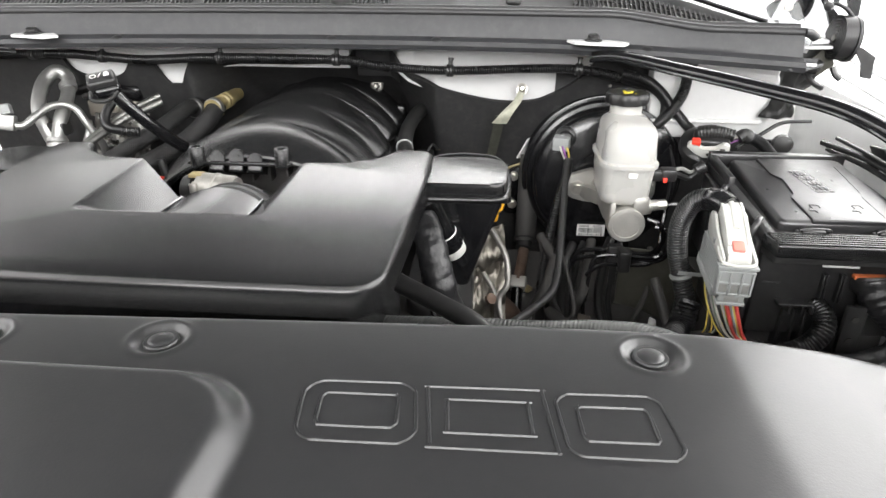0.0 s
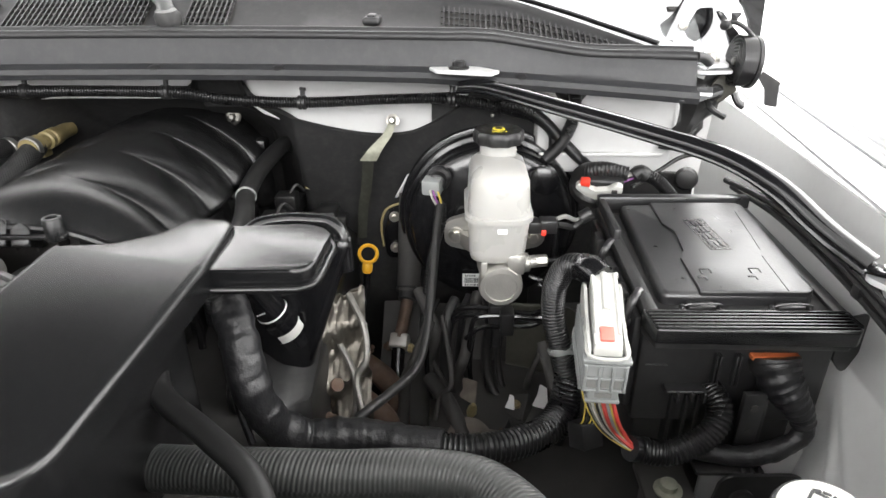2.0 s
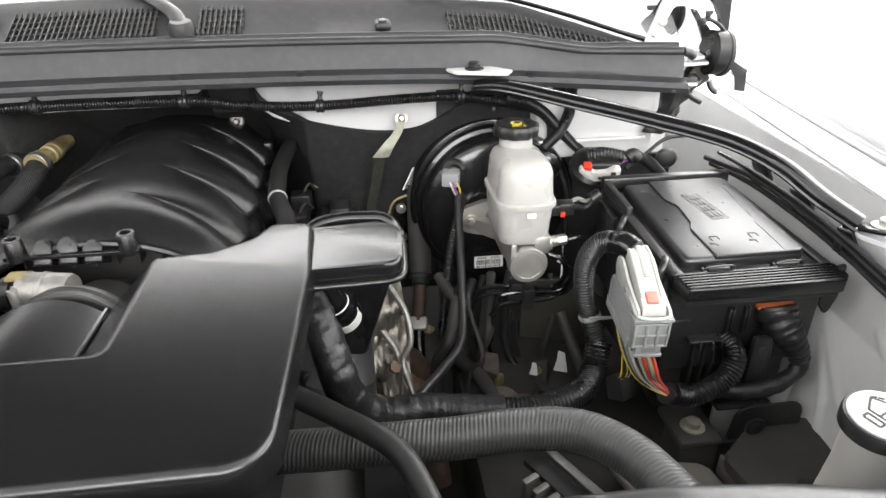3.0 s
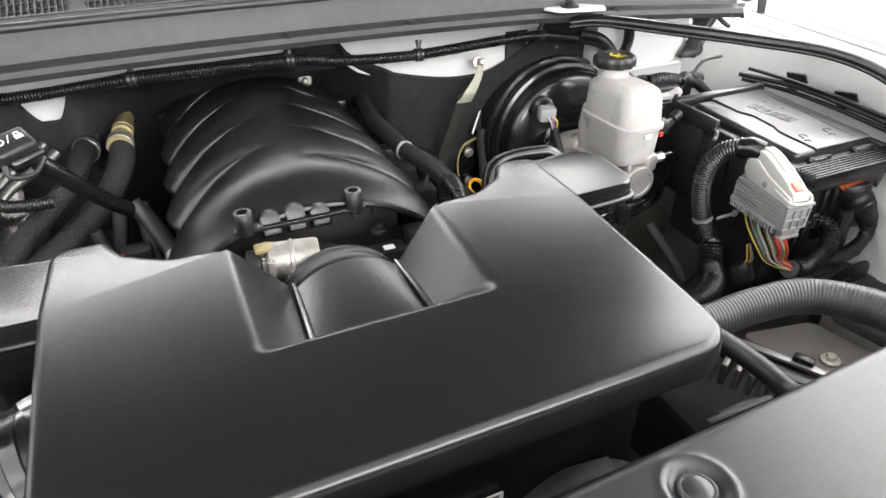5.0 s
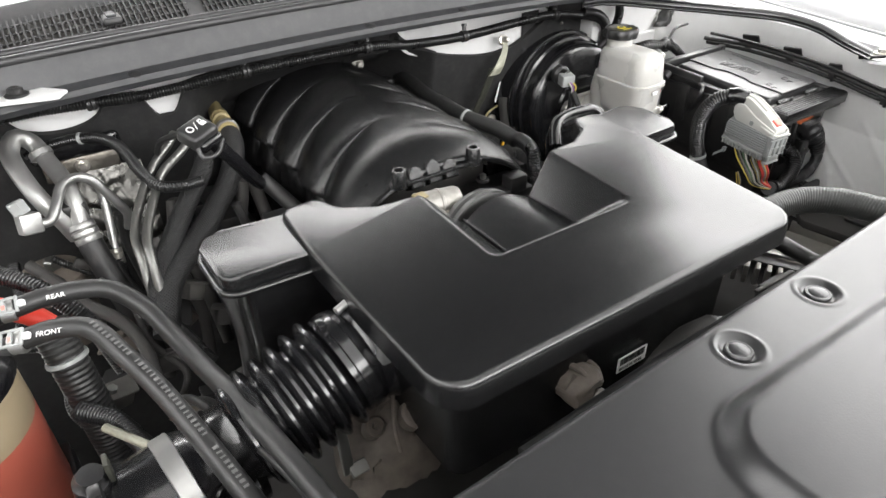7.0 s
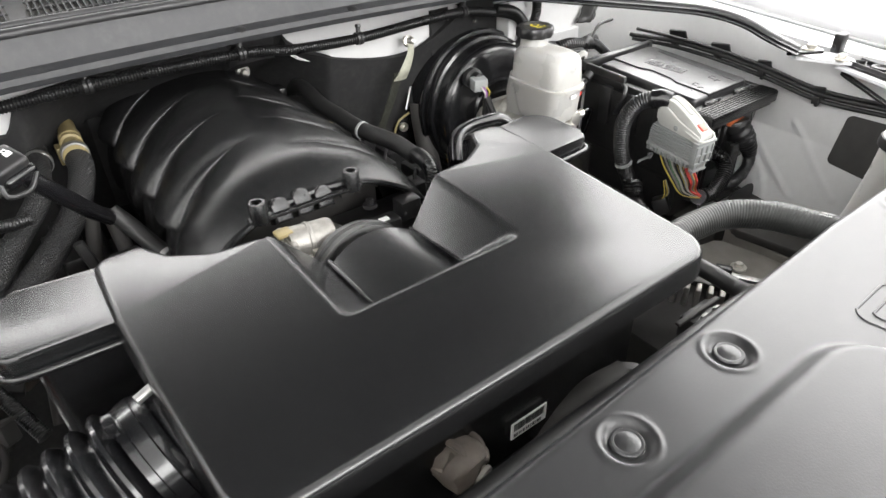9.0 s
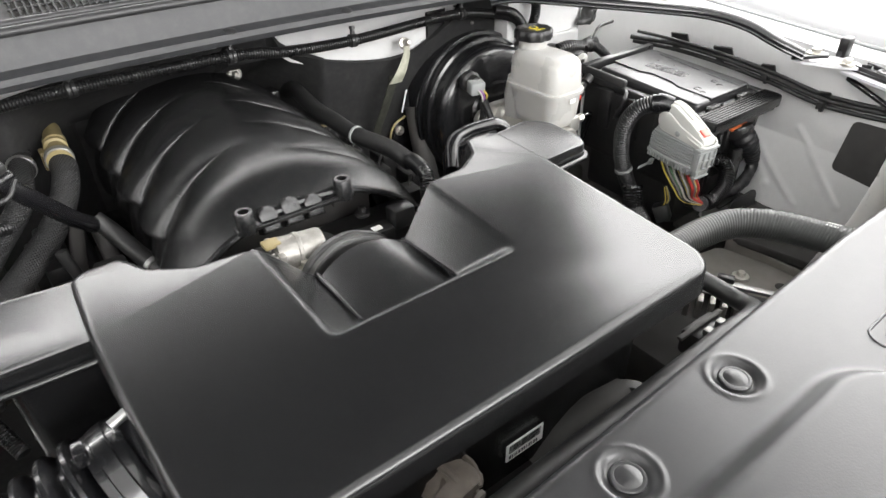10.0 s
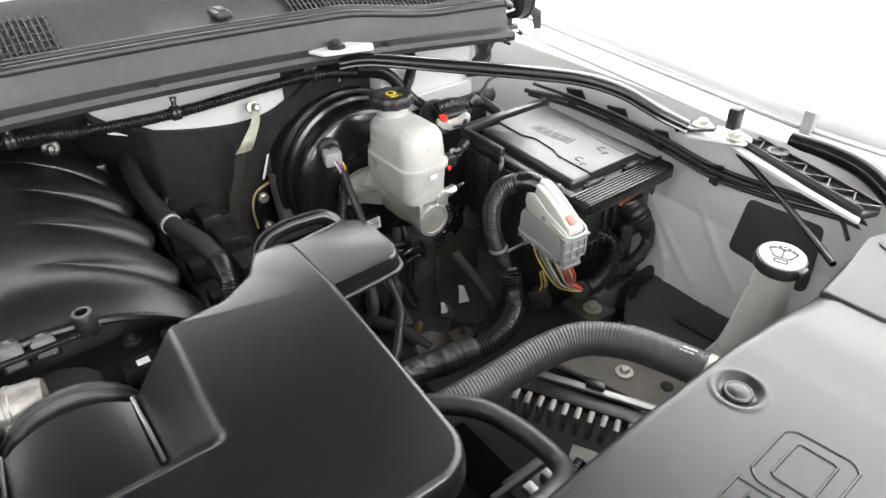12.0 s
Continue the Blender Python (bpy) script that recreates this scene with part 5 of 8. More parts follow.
# ---- grey harness connector and its wires ----
def harness_connector():
    t = thing("harness_connector", (0.278, 0.68, 1.13), "large pale grey harness connector with a white locking lever", "connector")
    M = Matrix.Translation((0.2785, 0.681, 1.168)) @ pose(0, 0, 0, 3, 0, -5)
    flip = Matrix(((0, 0, 1, 0), (1, 0, 0, 0), (0, 1, 0, 0), (0, 0, 0, 1)))

    def bx(*a, r=0.0012, seg=2):
        return box(*a, r, seg, m=M)

    def cut(pts, x0, x1, r=0.0015, seg=2):
        return prism(pts, x0, x1, r, seg, m=M @ flip)
    body = part("housing", cut(rounded([(-0.040, -0.016), (0.042, -0.016), (0.044, 0.010), (0.036, 0.024), (-0.010, 0.022), (-0.040, 0.014)], 0.003, 3), -0.0172, 0.0172), CONN, t)
    for i in range(8):
        z = -0.0145 + 0.0040 * i
        y1 = 0.0445 - 0.0016 * max(0, i - 5)
        y0 = -0.040 + 0.0045 * max(0, i - 5)
        part("cooling_rib", bx(-0.0196, 0.0196, y0, y1, z, z + 0.0019, r=0.0005, seg=1), CONN, body)
    # comb foot below the ribs
    part("base_flange", bx(-0.0205, 0.0205, -0.041, 0.046, -0.0225, -0.0165), CONN, body)
    for i in range(15):
        y = -0.038 + 0.0056 * i
        part("comb_tooth", bx(-0.0215, 0.0215, y, y + 0.0026, -0.0290, -0.0195, r=0.0005, seg=1), CONN, body)
    part("base_floor", bx(-0.0180, 0.0180, -0.038, 0.043, -0.0300, -0.0225), CONN, body)
    # front frame with its windows
    f = part("front_frame", bx(-0.0200, 0.0200, -0.0475, -0.0395, -0.0215, 0.0145, r=0.0015), CONN, body)
    for x in (-0.0195, -0.0065, 0.0055, 0.0168):
        part("front_rib", bx(x, x + 0.0027, -0.0505, -0.0468, -0.020, 0.011, r=0.0006, seg=1), CONN, f)
    for z in (-0.0205, -0.0065, 0.0085):
        part("front_bar", bx(-0.0200, 0.0200, -0.0500, -0.0468, z, z + 0.0026, r=0.0006, seg=1), CONN, f)
    for x, w in ((-0.0160, 0.0085), (-0.0030, 0.0078), (0.0088, 0.0070)):
        part("front_window", bx(x, x + w, -0.0480, -0.0470, -0.0175, -0.0070, r=0.0003, seg=1), W_GREY, f)
        part("front_window", bx(x, x + w, -0.0480, -0.0470, -0.0035, 0.0080, r=0.0003, seg=1), CONN, f)
    part("front_sill", bx(-0.0218, 0.0218, -0.0515, -0.0410, 0.0135, 0.0175), CONN, body)
    g = part("foot", bx(-0.0135, 0.0145, -0.0480, -0.0380, -0.0310, -0.0205), CONN, body)
    part("foot_lip", bx(-0.0155, 0.0165, -0.0490, -0.0400, -0.0350, -0.0310), CONN, g)
    part("foot_window", bx(-0.0075, 0.0085, -0.0485, -0.0478, -0.0285, -0.0225, r=0.0003, seg=1), W_GREY, g)
    # white lever: hump at the back, sloping to the front
    hump = rounded([(-0.046, 0.0180), (0.036, 0.0200), (0.0425, 0.028), (0.0430, 0.050), (0.034, 0.0590), (0.018, 0.0585), (-0.012, 0.0460), (-0.0455, 0.0290)], [0.001, 0.006, 0.006, 0.006, 0.006, 0.010, 0.02, 0.004], 5)
    lev = part("lever", cut(hump, -0.0125, 0.0125, 0.0035, 3), CONNW, t, "white locking lever")
    cheek = rounded([(-0.0475, 0.0150), (0.030, 0.0190), (0.0385, 0.030), (0.036, 0.046), (0.022, 0.0500), (-0.004, 0.0370), (-0.0475, 0.0255)], [0.002, 0.006, 0.006, 0.006, 0.008, 0.012, 0.003], 4)
    for x in (-0.0182, 0.0152):
        c = part("lever_cheek", cut(cheek, x, x + 0.0030, 0.0010, 2), CONNW, lev)
        part("pivot_pin", lathe([(0.0042, -0.0008), (0.0042, 0.0008), (0.0028, 0.0014)], M @ Vector((-0.0182 if x < 0 else 0.0182, -0.002, 0.0245)), M.to_3x3() @ Vector((-1 if x < 0 else 1, 0, 0)), 16), CONN, c)
    slope = [(0.030, 0.0600), (0.014, 0.0575), (-0.012, 0.0470), (-0.034, 0.0355)]
    for x in (-0.0105, 0.0105):
        part("lever_rail", tube([tuple(M @ Vector((x, y, z - 0.0008))) for y, z in slope], 0.0020, 8, 0.004), CONNW, lev)
    part("lever_spine", tube([tuple(M @ Vector((0.0, y, z - 0.0012))) for y, z in slope[:3]], 0.0036, 10, 0.004), CONNW, lev)
    part("lever_lip", bx(-0.0170, 0.0170, 0.0395, 0.0455, 0.0470, 0.0530), CONNW, lev)
    part("lever_bow", tube([tuple(M @ Vector(p)) for p in ((-0.0175, -0.020, 0.026), (-0.0185, -0.044, 0.0215), (-0.010, -0.0505, 0.0195), (0.010, -0.0505, 0.0195), (0.0185, -0.044, 0.0215), (0.0175, -0.020, 0.026))], 0.0018, 8, 0.003), CONNW, lev)
    part("lock_tab", box(-0.0062, 0.0062, -0.008, 0.006, -0.003, 0.0022, 0.0008, 2, m=M @ Matrix.Translation((-0.001, -0.0345, 0.0360)) @ pose(0, 0, 0, 24, 0, 0)), CORAL, lev, "coral red lock tab")
    # loom of coloured wires falling from the base to the conduit
    rnd = random.Random(4)
    cols = [W_YELLOW, W_BLACK, W_GREY, W_YELLOW, W_BLACK, W_GREEN, W_WHITE, W_YELLOW, W_GREY, W_BLACK, W_YELLOW, W_GREY, W_WHITE, W_YELLOW, W_BLACK, W_RED, W_YELLOW, W_GREY, W_YELLOW, W_RED]
    for i, m in enumerate(cols):
        u = i / (len(cols) - 1)
        x0, y0 = 0.268 + 0.020 * u, 0.704 - 0.052 * u + 0.006 * rnd.random()
        j = 0.006 * (rnd.random() - 0.5)
        sag = 1 - u
        pts = [(x0, y0, 1.142), (x0 + j, y0 - 0.004 - 0.010 * sag, 1.122), (x0 + 0.005 + j, y0 - 0.012 - 0.020 * sag, 1.102 - 0.004 * sag), (0.288 + 0.014 * u + j, 0.650 + 0.012 * sag, 1.082 - 0.008 * sag), (0.310 + 0.004 * u, 0.645 + j * 0.6, 1.069 - 0.003 * sag), (0.330, 0.648 + j * 0.4, 1.061 + j * 0.4)]
        part("wire", tube(pts, 0.0016 if m is not W_RED else 0.0024, 7, 0.004), m, t)
    return t


harness_connector()


def loom(name, pts, r, label, mat=CONDUIT, corr=None, wrap=0.0, ties=(), seg=12, group=""):
    """A conduit or taped harness as a thing of its own, with cable ties at some of its points."""
    t = thing(name, pts[0], label, "wiring harness" if "hose" not in name else "hose", group)
    part("sleeve", tube(pts, r, seg, 0.0025 if wrap else 0.005, corr=(0.11 * r if corr is None else corr) if not wrap else 0, pitch=max(0.0032, r * 0.30), wrap=wrap), mat, t)
    for i in ties:
        p = Vector(pts[i])
        d = (Vector(pts[min(i + 1, len(pts) - 1)]) - Vector(pts[max(0, i - 1)])).normalized()
        part("cable_tie", lathe([(r * 1.02, -0.0025), (r * 1.1, -0.002), (r * 1.1, 0.002), (r * 1.02, 0.0025)], p, d, 16), CONN, t, "pale cable tie")
    return t


loom("connector_conduit", [(0.276, 0.716, 1.222), (0.268, 0.730, 1.224), (0.254, 0.752, 1.212), (0.246, 0.766, 1.18), (0.248, 0.768, 1.14), (0.258, 0.764, 1.10), (0.270, 0.75, 1.05), (0.262, 0.745, 1.0), (0.20, 0.74, 0.975)], 0.0135, "thick black corrugated conduit with a pale cable tie", ties=(5,))
loom("fuse_box_conduit", [(0.324, 0.646, 1.063), (0.350, 0.646, 1.059), (0.379, 0.649, 1.070), (0.397, 0.656, 1.086), (0.403, 0.670, 1.099), (0.398, 0.690, 1.106)], 0.0135, "black corrugated conduit entering the fuse box")
loom("conduit_tape_end", [(0.312, 0.645, 1.066), (0.322, 0.648, 1.061), (0.334, 0.650, 1.057)], 0.0125, "taped end of a wiring conduit", mat=TAPE, wrap=0.1)
loom("tape_wrap_upper", [(0.280, 0.712, 1.221), (0.274, 0.722, 1.224), (0.266, 0.735, 1.222)], 0.0148, "shiny black tape wrapped over a conduit end", mat=GLOSS, wrap=0.12)
def tie_tail():
    t = thing("cable_tie_tail", (0.30, 0.74, 1.12), "pale grey cable tie tail sticking out", "cable tie")
    part("strap", box(-0.022, 0.022, -0.0006, 0.0006, -0.003, 0.003, 0.0004, 1, m=Matrix.Translation((0.262, 0.728, 1.121)) @ pose(0, 0, 0, 10, 8, 10)), CONN, t)
    part("head", box(-0.005, 0.005, -0.003, 0.003, -0.005, 0.005, 0.001, 1, m=Matrix.Translation((0.285, 0.733, 1.118)) @ pose(0, 0, 0, 10, 8, 10)), CONN, t)


tie_tail()


def open_plug():
    t = thing("loose_plug", (0.278, 0.70, 1.05), "small black plug with thin yellow wires", "connector")
    M = Matrix.Translation((0.278, 0.690, 1.045)) @ pose(0, 0, 0, -25, 10, 30)
    part("shell", box(-0.014, 0.014, -0.012, 0.012, -0.016, 0.012, 0.002, m=M), BLACK, t)
    for i in range(4):
        part("wire", tube([(0.270 + 0.004 * i, 0.688, 1.055), (0.273 + 0.004 * i, 0.684, 1.068), (0.275 + 0.002 * i, 0.692, 1.090)], 0.001, 6, 0.004), (W_YELLOW, W_BLACK, W_YELLOW, W_GREY)[i], t)


open_plug()


# ---- driver's side: plugs on the plenum, booster hose ----
def lever_plug():
    t = thing("bulkhead_plug", (0.33, 0.98, 1.2), "black bulkhead plug with a white lever and red lock", "connector")
    M = Matrix.Translation((0.341, 0.983, 1.224)) @ pose(0, 0, 0, 20, 0, -12)
    stand = Matrix(((1, 0, 0, 0), (0, 0, 1, 0), (0, 1, 0, 0), (0, 0, 0, 1)))
    part("shell", box(-0.028, 0.026, -0.012, 0.026, -0.014, 0.010, 0.005, 3, m=M), BLACK, t)
    part("barrel", tube([tuple(M @ Vector(p)) for p in ((-0.022, 0.010, 0.008), (0.0, 0.010, 0.013), (0.030, 0.008, 0.010))], (0.013, 0.010), 18, 0.003, corr=0.001), BLACK, t)
    hook = rounded([(-0.036, 0.012), (-0.024, 0.010), (-0.014, 0.001), (0.004, 0.004), (0.016, 0.013), (0.024, 0.011), (0.024, -0.013), (-0.012, -0.013), (-0.026, -0.006), (-0.038, 0.004)], 0.004, 3)
    lv = part("lever", prism(hook, -0.024, -0.014, 0.0015, 2, m=M @ stand), CONNW, t, "white hooked lever")
    # lever windows: thin black plates in place of shaded gaps
    part("window", box(0.010, 0.0175, -0.0248, -0.0236, -0.009, 0.006, 0.0004, 1, m=M), DEEP, lv)
    part("window", box(-0.008, 0.006, -0.0248, -0.0236, -0.009, -0.004, 0.0004, 1, m=M), DEEP, lv)
    part("lock", box(-0.032, -0.019, -0.024, -0.010, 0.006, 0.015, 0.002, m=M), RED, lv, "red lock slide")
    part("collar", lathe([(0.036, 0), (0.036, 0.012), (0.030, 0.018), (0.024, 0.020)], (0.335, 1.012, 1.205), (0, -0.6, 0.8), 28), BLACK, t)
    for i, m in enumerate((W_GREY, W_WHITE, W_BLACK, W_PURPLE)):
        part("wire", tube([(0.366, 0.982, 1.232 - 0.003 * i), (0.376, 0.984, 1.236 - 0.003 * i), (0.386, 0.988, 1.232 - 0.001 * i)], 0.0015, 6, 0.004), m, t)
    part("boot", tube([(0.380, 0.985, 1.231), (0.390, 0.988, 1.237), (0.400, 0.985, 1.230)], 0.0095, 14, 0.003, wrap=0.1), RUBBER, t)


lever_plug()
loom("plug_tail", [(0.396, 0.986, 1.233), (0.410, 0.982, 1.228), (0.424, 0.975, 1.216), (0.436, 0.962, 1.200), (0.444, 0.945, 1.18)], 0.0095, "short black corrugated conduit behind the fuse box")
loom("plenum_conduit", [(0.20, 1.040, 1.318), (0.235, 1.035, 1.310), (0.262, 1.04, 1.292), (0.290, 1.05, 1.262), (0.320, 1.06, 1.232), (0.345, 1.05, 1.212)], 0.0085, "black corrugated conduit along the plenum")
loom("plenum_drop_conduit", [(0.300, 1.050, 1.345), (0.303, 1.043, 1.32), (0.300, 1.040, 1.29), (0.288, 1.045, 1.26), (0.27, 1.06, 1.23)], 0.0095, "black corrugated conduit dropping from the cowl")
solid("conduit_grommet", lathe([(0.024, -0.006), (0.024, 0.0), (0.018, 0.008), (0.010, 0.012)], (0.300, 1.062, 1.335), (0, -1, 0), 28), RUBBER, (0.30, 1.06, 1.335), "round black rubber grommet in the plenum panel", "grommet")
solid("plenum_grommet", lathe([(0.017, -0.004), (0.017, 0.001), (0.014, 0.006), (0.006, 0.008)], (0.477, 1.048, 1.205), (-0.3, -1, 0.1), 28), RUBBER, (0.477, 1.048, 1.205), "round black rubber grommet on the white apron", "grommet")
loom("apron_lead", [(0.38, 0.985, 1.215), (0.42, 1.00, 1.235), (0.455, 1.015, 1.25), (0.50, 1.02, 1.252)], 0.003, "thin black lead over the white apron", mat=RUBBER, corr=0)

# ---- loom along the cowl ----
def firewall_loom():
    t = thing("firewall_loom", (CX, 1.04, 1.32), "long black corrugated loom clipped under the cowl", "wiring harness")
    pts = [(-0.98, 1.0, 1.33), (-0.88, 1.025, 1.335), (-0.80, 1.037, 1.337), (-0.737, 1.04, 1.337), (-0.679, 1.042, 1.333), (-0.60, 1.042, 1.329), (-0.47, 1.042, 1.334), (-0.27, 1.042, 1.333), (-0.19, 1.043, 1.323), (-0.08, 1.044, 1.318), (0.05, 1.044, 1.323), (0.13, 1.044, 1.323), (0.20, 1.044, 1.311), (0.25, 1.045, 1.296), (0.275, 1.05, 1.275), (0.28, 1.055, 1.25)]
    part("sleeve", tube(pts, 0.0080, 14, corr=0.0016, pitch=0.0038), CONDUIT, t)
    for i in (2, 4, 6, 7, 9, 11):
        p = pts[i]
        cable_clip((p[0], p[1], p[2]), 0.008, t, up=(0.1, 0.15, 1))
    return t


firewall_loom()


# ---- braces from cowl to fenders ----
def cowl_plate(x, y, z, name):
    t = thing(name, (x, y, z), "white painted bracket bolted onto the cowl edge", "bracket", "cowl brackets")
    part("plate", prism(rounded([(x - 0.040, y + 0.014), (x - 0.028, y - 0.014), (x + 0.040, y - 0.034), (x + 0.052, y - 0.012), (x + 0.025, y + 0.016)], 0.004, 3), z - 0.006, z - 0.002, 0.001, 1), APRON, t)
    part("bolt", lathe([(0.013, 0), (0.013, 0.002), (0.008, 0.003), (0.0085, 0.008), (0.006, 0.010)], (x, y, z - 0.002), (0, 0, 1), 24), BLACK, t, "black flanged bolt")


cowl_plate(0.140, 0.984, 1.377, "cowl_bracket")
cowl_plate(-0.751, 0.985, 1.378, "cowl_bracket")


def brace(pts, name):
    t = thing(name, pts[0], "black enamelled tubular brace from cowl to fender", "brace", "body braces")
    part("tube", tube(pts, 0.0112, 24, 0.006, squash=0.78), ENAMEL, t)
    # pressed edges on both sides of the hollow section
    line = smooth_path(pts, 0.012)
    for s, dz in ((1, -0.0045), (-1, -0.0045)):
        rim = []
        for a, p, b in zip(line[:1] + line, line, line[1:] + line[-1:]):
            d = (b - a).normalized()
            rim.append(tuple(p + d.cross(Vector((0, 0, 1))).normalized() * (0.0100 * s) + Vector((0, 0, dz))))
        part("flange", tube(rim[::2] + [rim[-1]], 0.0042, 10, 0.006, squash=0.7), ENAMEL, t)
    return t


BR = [(0.145, 0.985, 1.352), (0.180, 0.955, 1.357), (0.255, 0.885, 1.350), (0.335, 0.815, 1.341), (0.395, 0.755, 1.333), (0.428, 0.705, 1.320), (0.452, 0.662, 1.298), (0.476, 0.630, 1.281)]
br = brace(BR, "fender_brace")
part("flat_end", box(-0.014, 0.014, -0.03, 0.022, -0.003, 0.003, 0.003, 2, m=Matrix.Translation((0.485, 0.625, 1.277)) @ pose(0, 0, 0, -10, 8, 25)), GLOSS, br)
brace([(2 * CX - x - 0.02, y, z) for x, y, z in BR], "fender_brace")


def fender_bracket():
    t = thing("fender_bracket", (0.50, 0.59, 1.27), "white steel bracket with two bolts on the fender", "bracket")
    part("plate", prism(rounded([(0.474, 0.628), (0.490, 0.652), (0.524, 0.636), (0.540, 0.590), (0.530, 0.560), (0.508, 0.556), (0.494, 0.585)], 0.008, 3), 1.266, 1.271, 0.001, 1), WHITE, t)
    part("tie_strip", prism(rounded([(0.503, 0.580), (0.516, 0.572), (0.466, 0.450), (0.444, 0.382), (0.434, 0.380), (0.456, 0.450)], 0.004, 3), 1.258, 1.263, 0.001, 1), WHITE, t)
    bolt((0.492, 0.616, 1.282), r=0.0075, washer=0.013, parent=t)
    bolt((0.509, 0.574, 1.272), r=0.0065, washer=0.011, parent=t)
    part("rubber_stop", box(0.520, 0.540, 0.585, 0.600, 1.275, 1.305, 0.003, m=None), CONDUIT, t, "dark rubber stop")
    part("pale_tab", box(0.585, 0.600, 0.515, 0.530, 1.275, 1.306, 0.002), CONN, t)
    # openwork headlamp mount ahead of it
    M = Matrix.Translation((0.497, 0.478, 1.266)) @ pose(0, 0, 0, 0, 0, -20)
    h = part("lamp_mount", box(-0.015, 0.015, -0.105, 0.092, -0.010, 0.0, 0.003, m=M), BLACK, t, "black openwork lamp mount")
    for x in (-0.0145, 0.0125):
        part("mount_edge", box(x, x + 0.002, -0.104, 0.090, 0.0, 0.0065, 0.0006, 1, m=M), FUSE, h)
    for i in range(11):
        y = -0.098 + 0.0185 * i
        part("mount_rib", box(-0.013, 0.013, -0.001, 0.001, 0, 0.0055, 0.0004, 1, m=M @ Matrix.Translation((0, y, 0)) @ pose(0, 0, 0, 0, 0, 38 if i % 2 else -38)), FUSE, h)
    part("mount_boss", lathe([(0.0135, 0), (0.0135, 0.008), (0.009, 0.009), (0.006, 0.006)], M @ Vector((0.001, 0.042, 0)), (0, 0, 1), 24), BLACK, h)


fender_bracket()
loom("lamp_seal_strip", [(0.552, 0.520, 1.276), (0.548, 0.470, 1.278), (0.538, 0.42, 1.274), (0.515, 0.375, 1.262), (0.49, 0.34, 1.25)], 0.0125, "thick black rubber strip over the headlamp", mat=GLOSS, corr=0)
loom("prop_strut", [(0.516, 0.568, 1.250), (0.460, 0.468, 1.236), (0.392, 0.376, 1.228)], 0.0042, "thin black steel strut to the radiator support", mat=GLOSS, corr=0, seg=10)
loom("release_cable", [(0.535, 0.52, 1.25), (0.51, 0.46, 1.25), (0.47, 0.41, 1.242), (0.44, 0.385, 1.235)], 0.0026, "thin black hood release cable", mat=RUBBER, corr=0, seg=8)

# leads along the driver's apron
for k, dz in enumerate((0.0, -0.010, 0.007)):
    loom("apron_cable", [(0.50 + 0.01 * k, 0.97, 1.232 + dz), (0.524, 0.88, 1.232 + dz), (0.526, 0.78, 1.228 + dz), (0.527, 0.69, 1.219 + dz), (0.529, 0.597, 1.205 + dz), (0.536, 0.50, 1.206 + dz), (0.538, 0.42, 1.214 + dz), (0.545, 0.38, 1.20 + dz)], 0.0045 - 0.0006 * k, "black cable along the white fender apron", mat=RUBBER, corr=0, seg=8, group="apron cables")


def apron_bits():
    for x, y, z, s in ((0.531, 0.597, 1.207, 0.8), (0.533, 0.70, 1.226, 1.0), (0.535, 0.79, 1.236, 1.5), (0.538, 0.885, 1.240, 1.5)):
        t = thing("cable_clip", (x, y, z), "black plastic cable clip on the apron", "cable clip", "apron clips")
        part("body", box(-0.0025, 0.0025, -0.012 * s, 0.012 * s, -0.012, 0.012, 0.002, m=Matrix.Translation((x, y, z)) @ pose(0, 0, 0, -6, -28, 5)), BLACK, t)
        part("saddle", box(x - 0.012, x + 0.001, y - 0.006, y + 0.006, z - 0.018, z - 0.004, 0.002), BLACK, t)
        part("tongue", box(x - 0.004, x + 0.004, y - 0.003, y + 0.003, z - 0.024, z - 0.012, 0.0015), BLACK, t)
    def on_wall(y, z, proud=0.0015):
        return CX + wall_r(y, z) - proud
    # no hole is cut: a black sheet on the wall paints the opening's shade
    t = thing("apron_opening_shade", (0.55, 0.52, 1.12), "square dark sheet on the white fender apron, standing in for a shaded opening", "opening", kind="structure")
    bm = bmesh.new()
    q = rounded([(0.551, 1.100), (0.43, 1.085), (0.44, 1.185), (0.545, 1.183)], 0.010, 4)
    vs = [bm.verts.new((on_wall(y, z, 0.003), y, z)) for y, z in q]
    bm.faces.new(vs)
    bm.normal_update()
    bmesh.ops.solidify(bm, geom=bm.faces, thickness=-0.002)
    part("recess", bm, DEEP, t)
    # holes as black discs on the wall, their shade put in as colour
    for y, z, r in ((0.598, 1.165, 0.003), (0.99, 1.19, 0.010), (1.02, 1.244, 0.016), (0.72, 1.235, 0.006)):
        h = solid("apron_hole_shade", lathe([(r, -0.002), (r, 0.001)], (on_wall(y, z, 0.001), y, z), (-1, 0, 0), 20), DEEP, (on_wall(y, z), y, z), "small dark disc on the white apron, standing in for a shaded hole", "hole", "apron holes", kind="structure")


apron_bits()


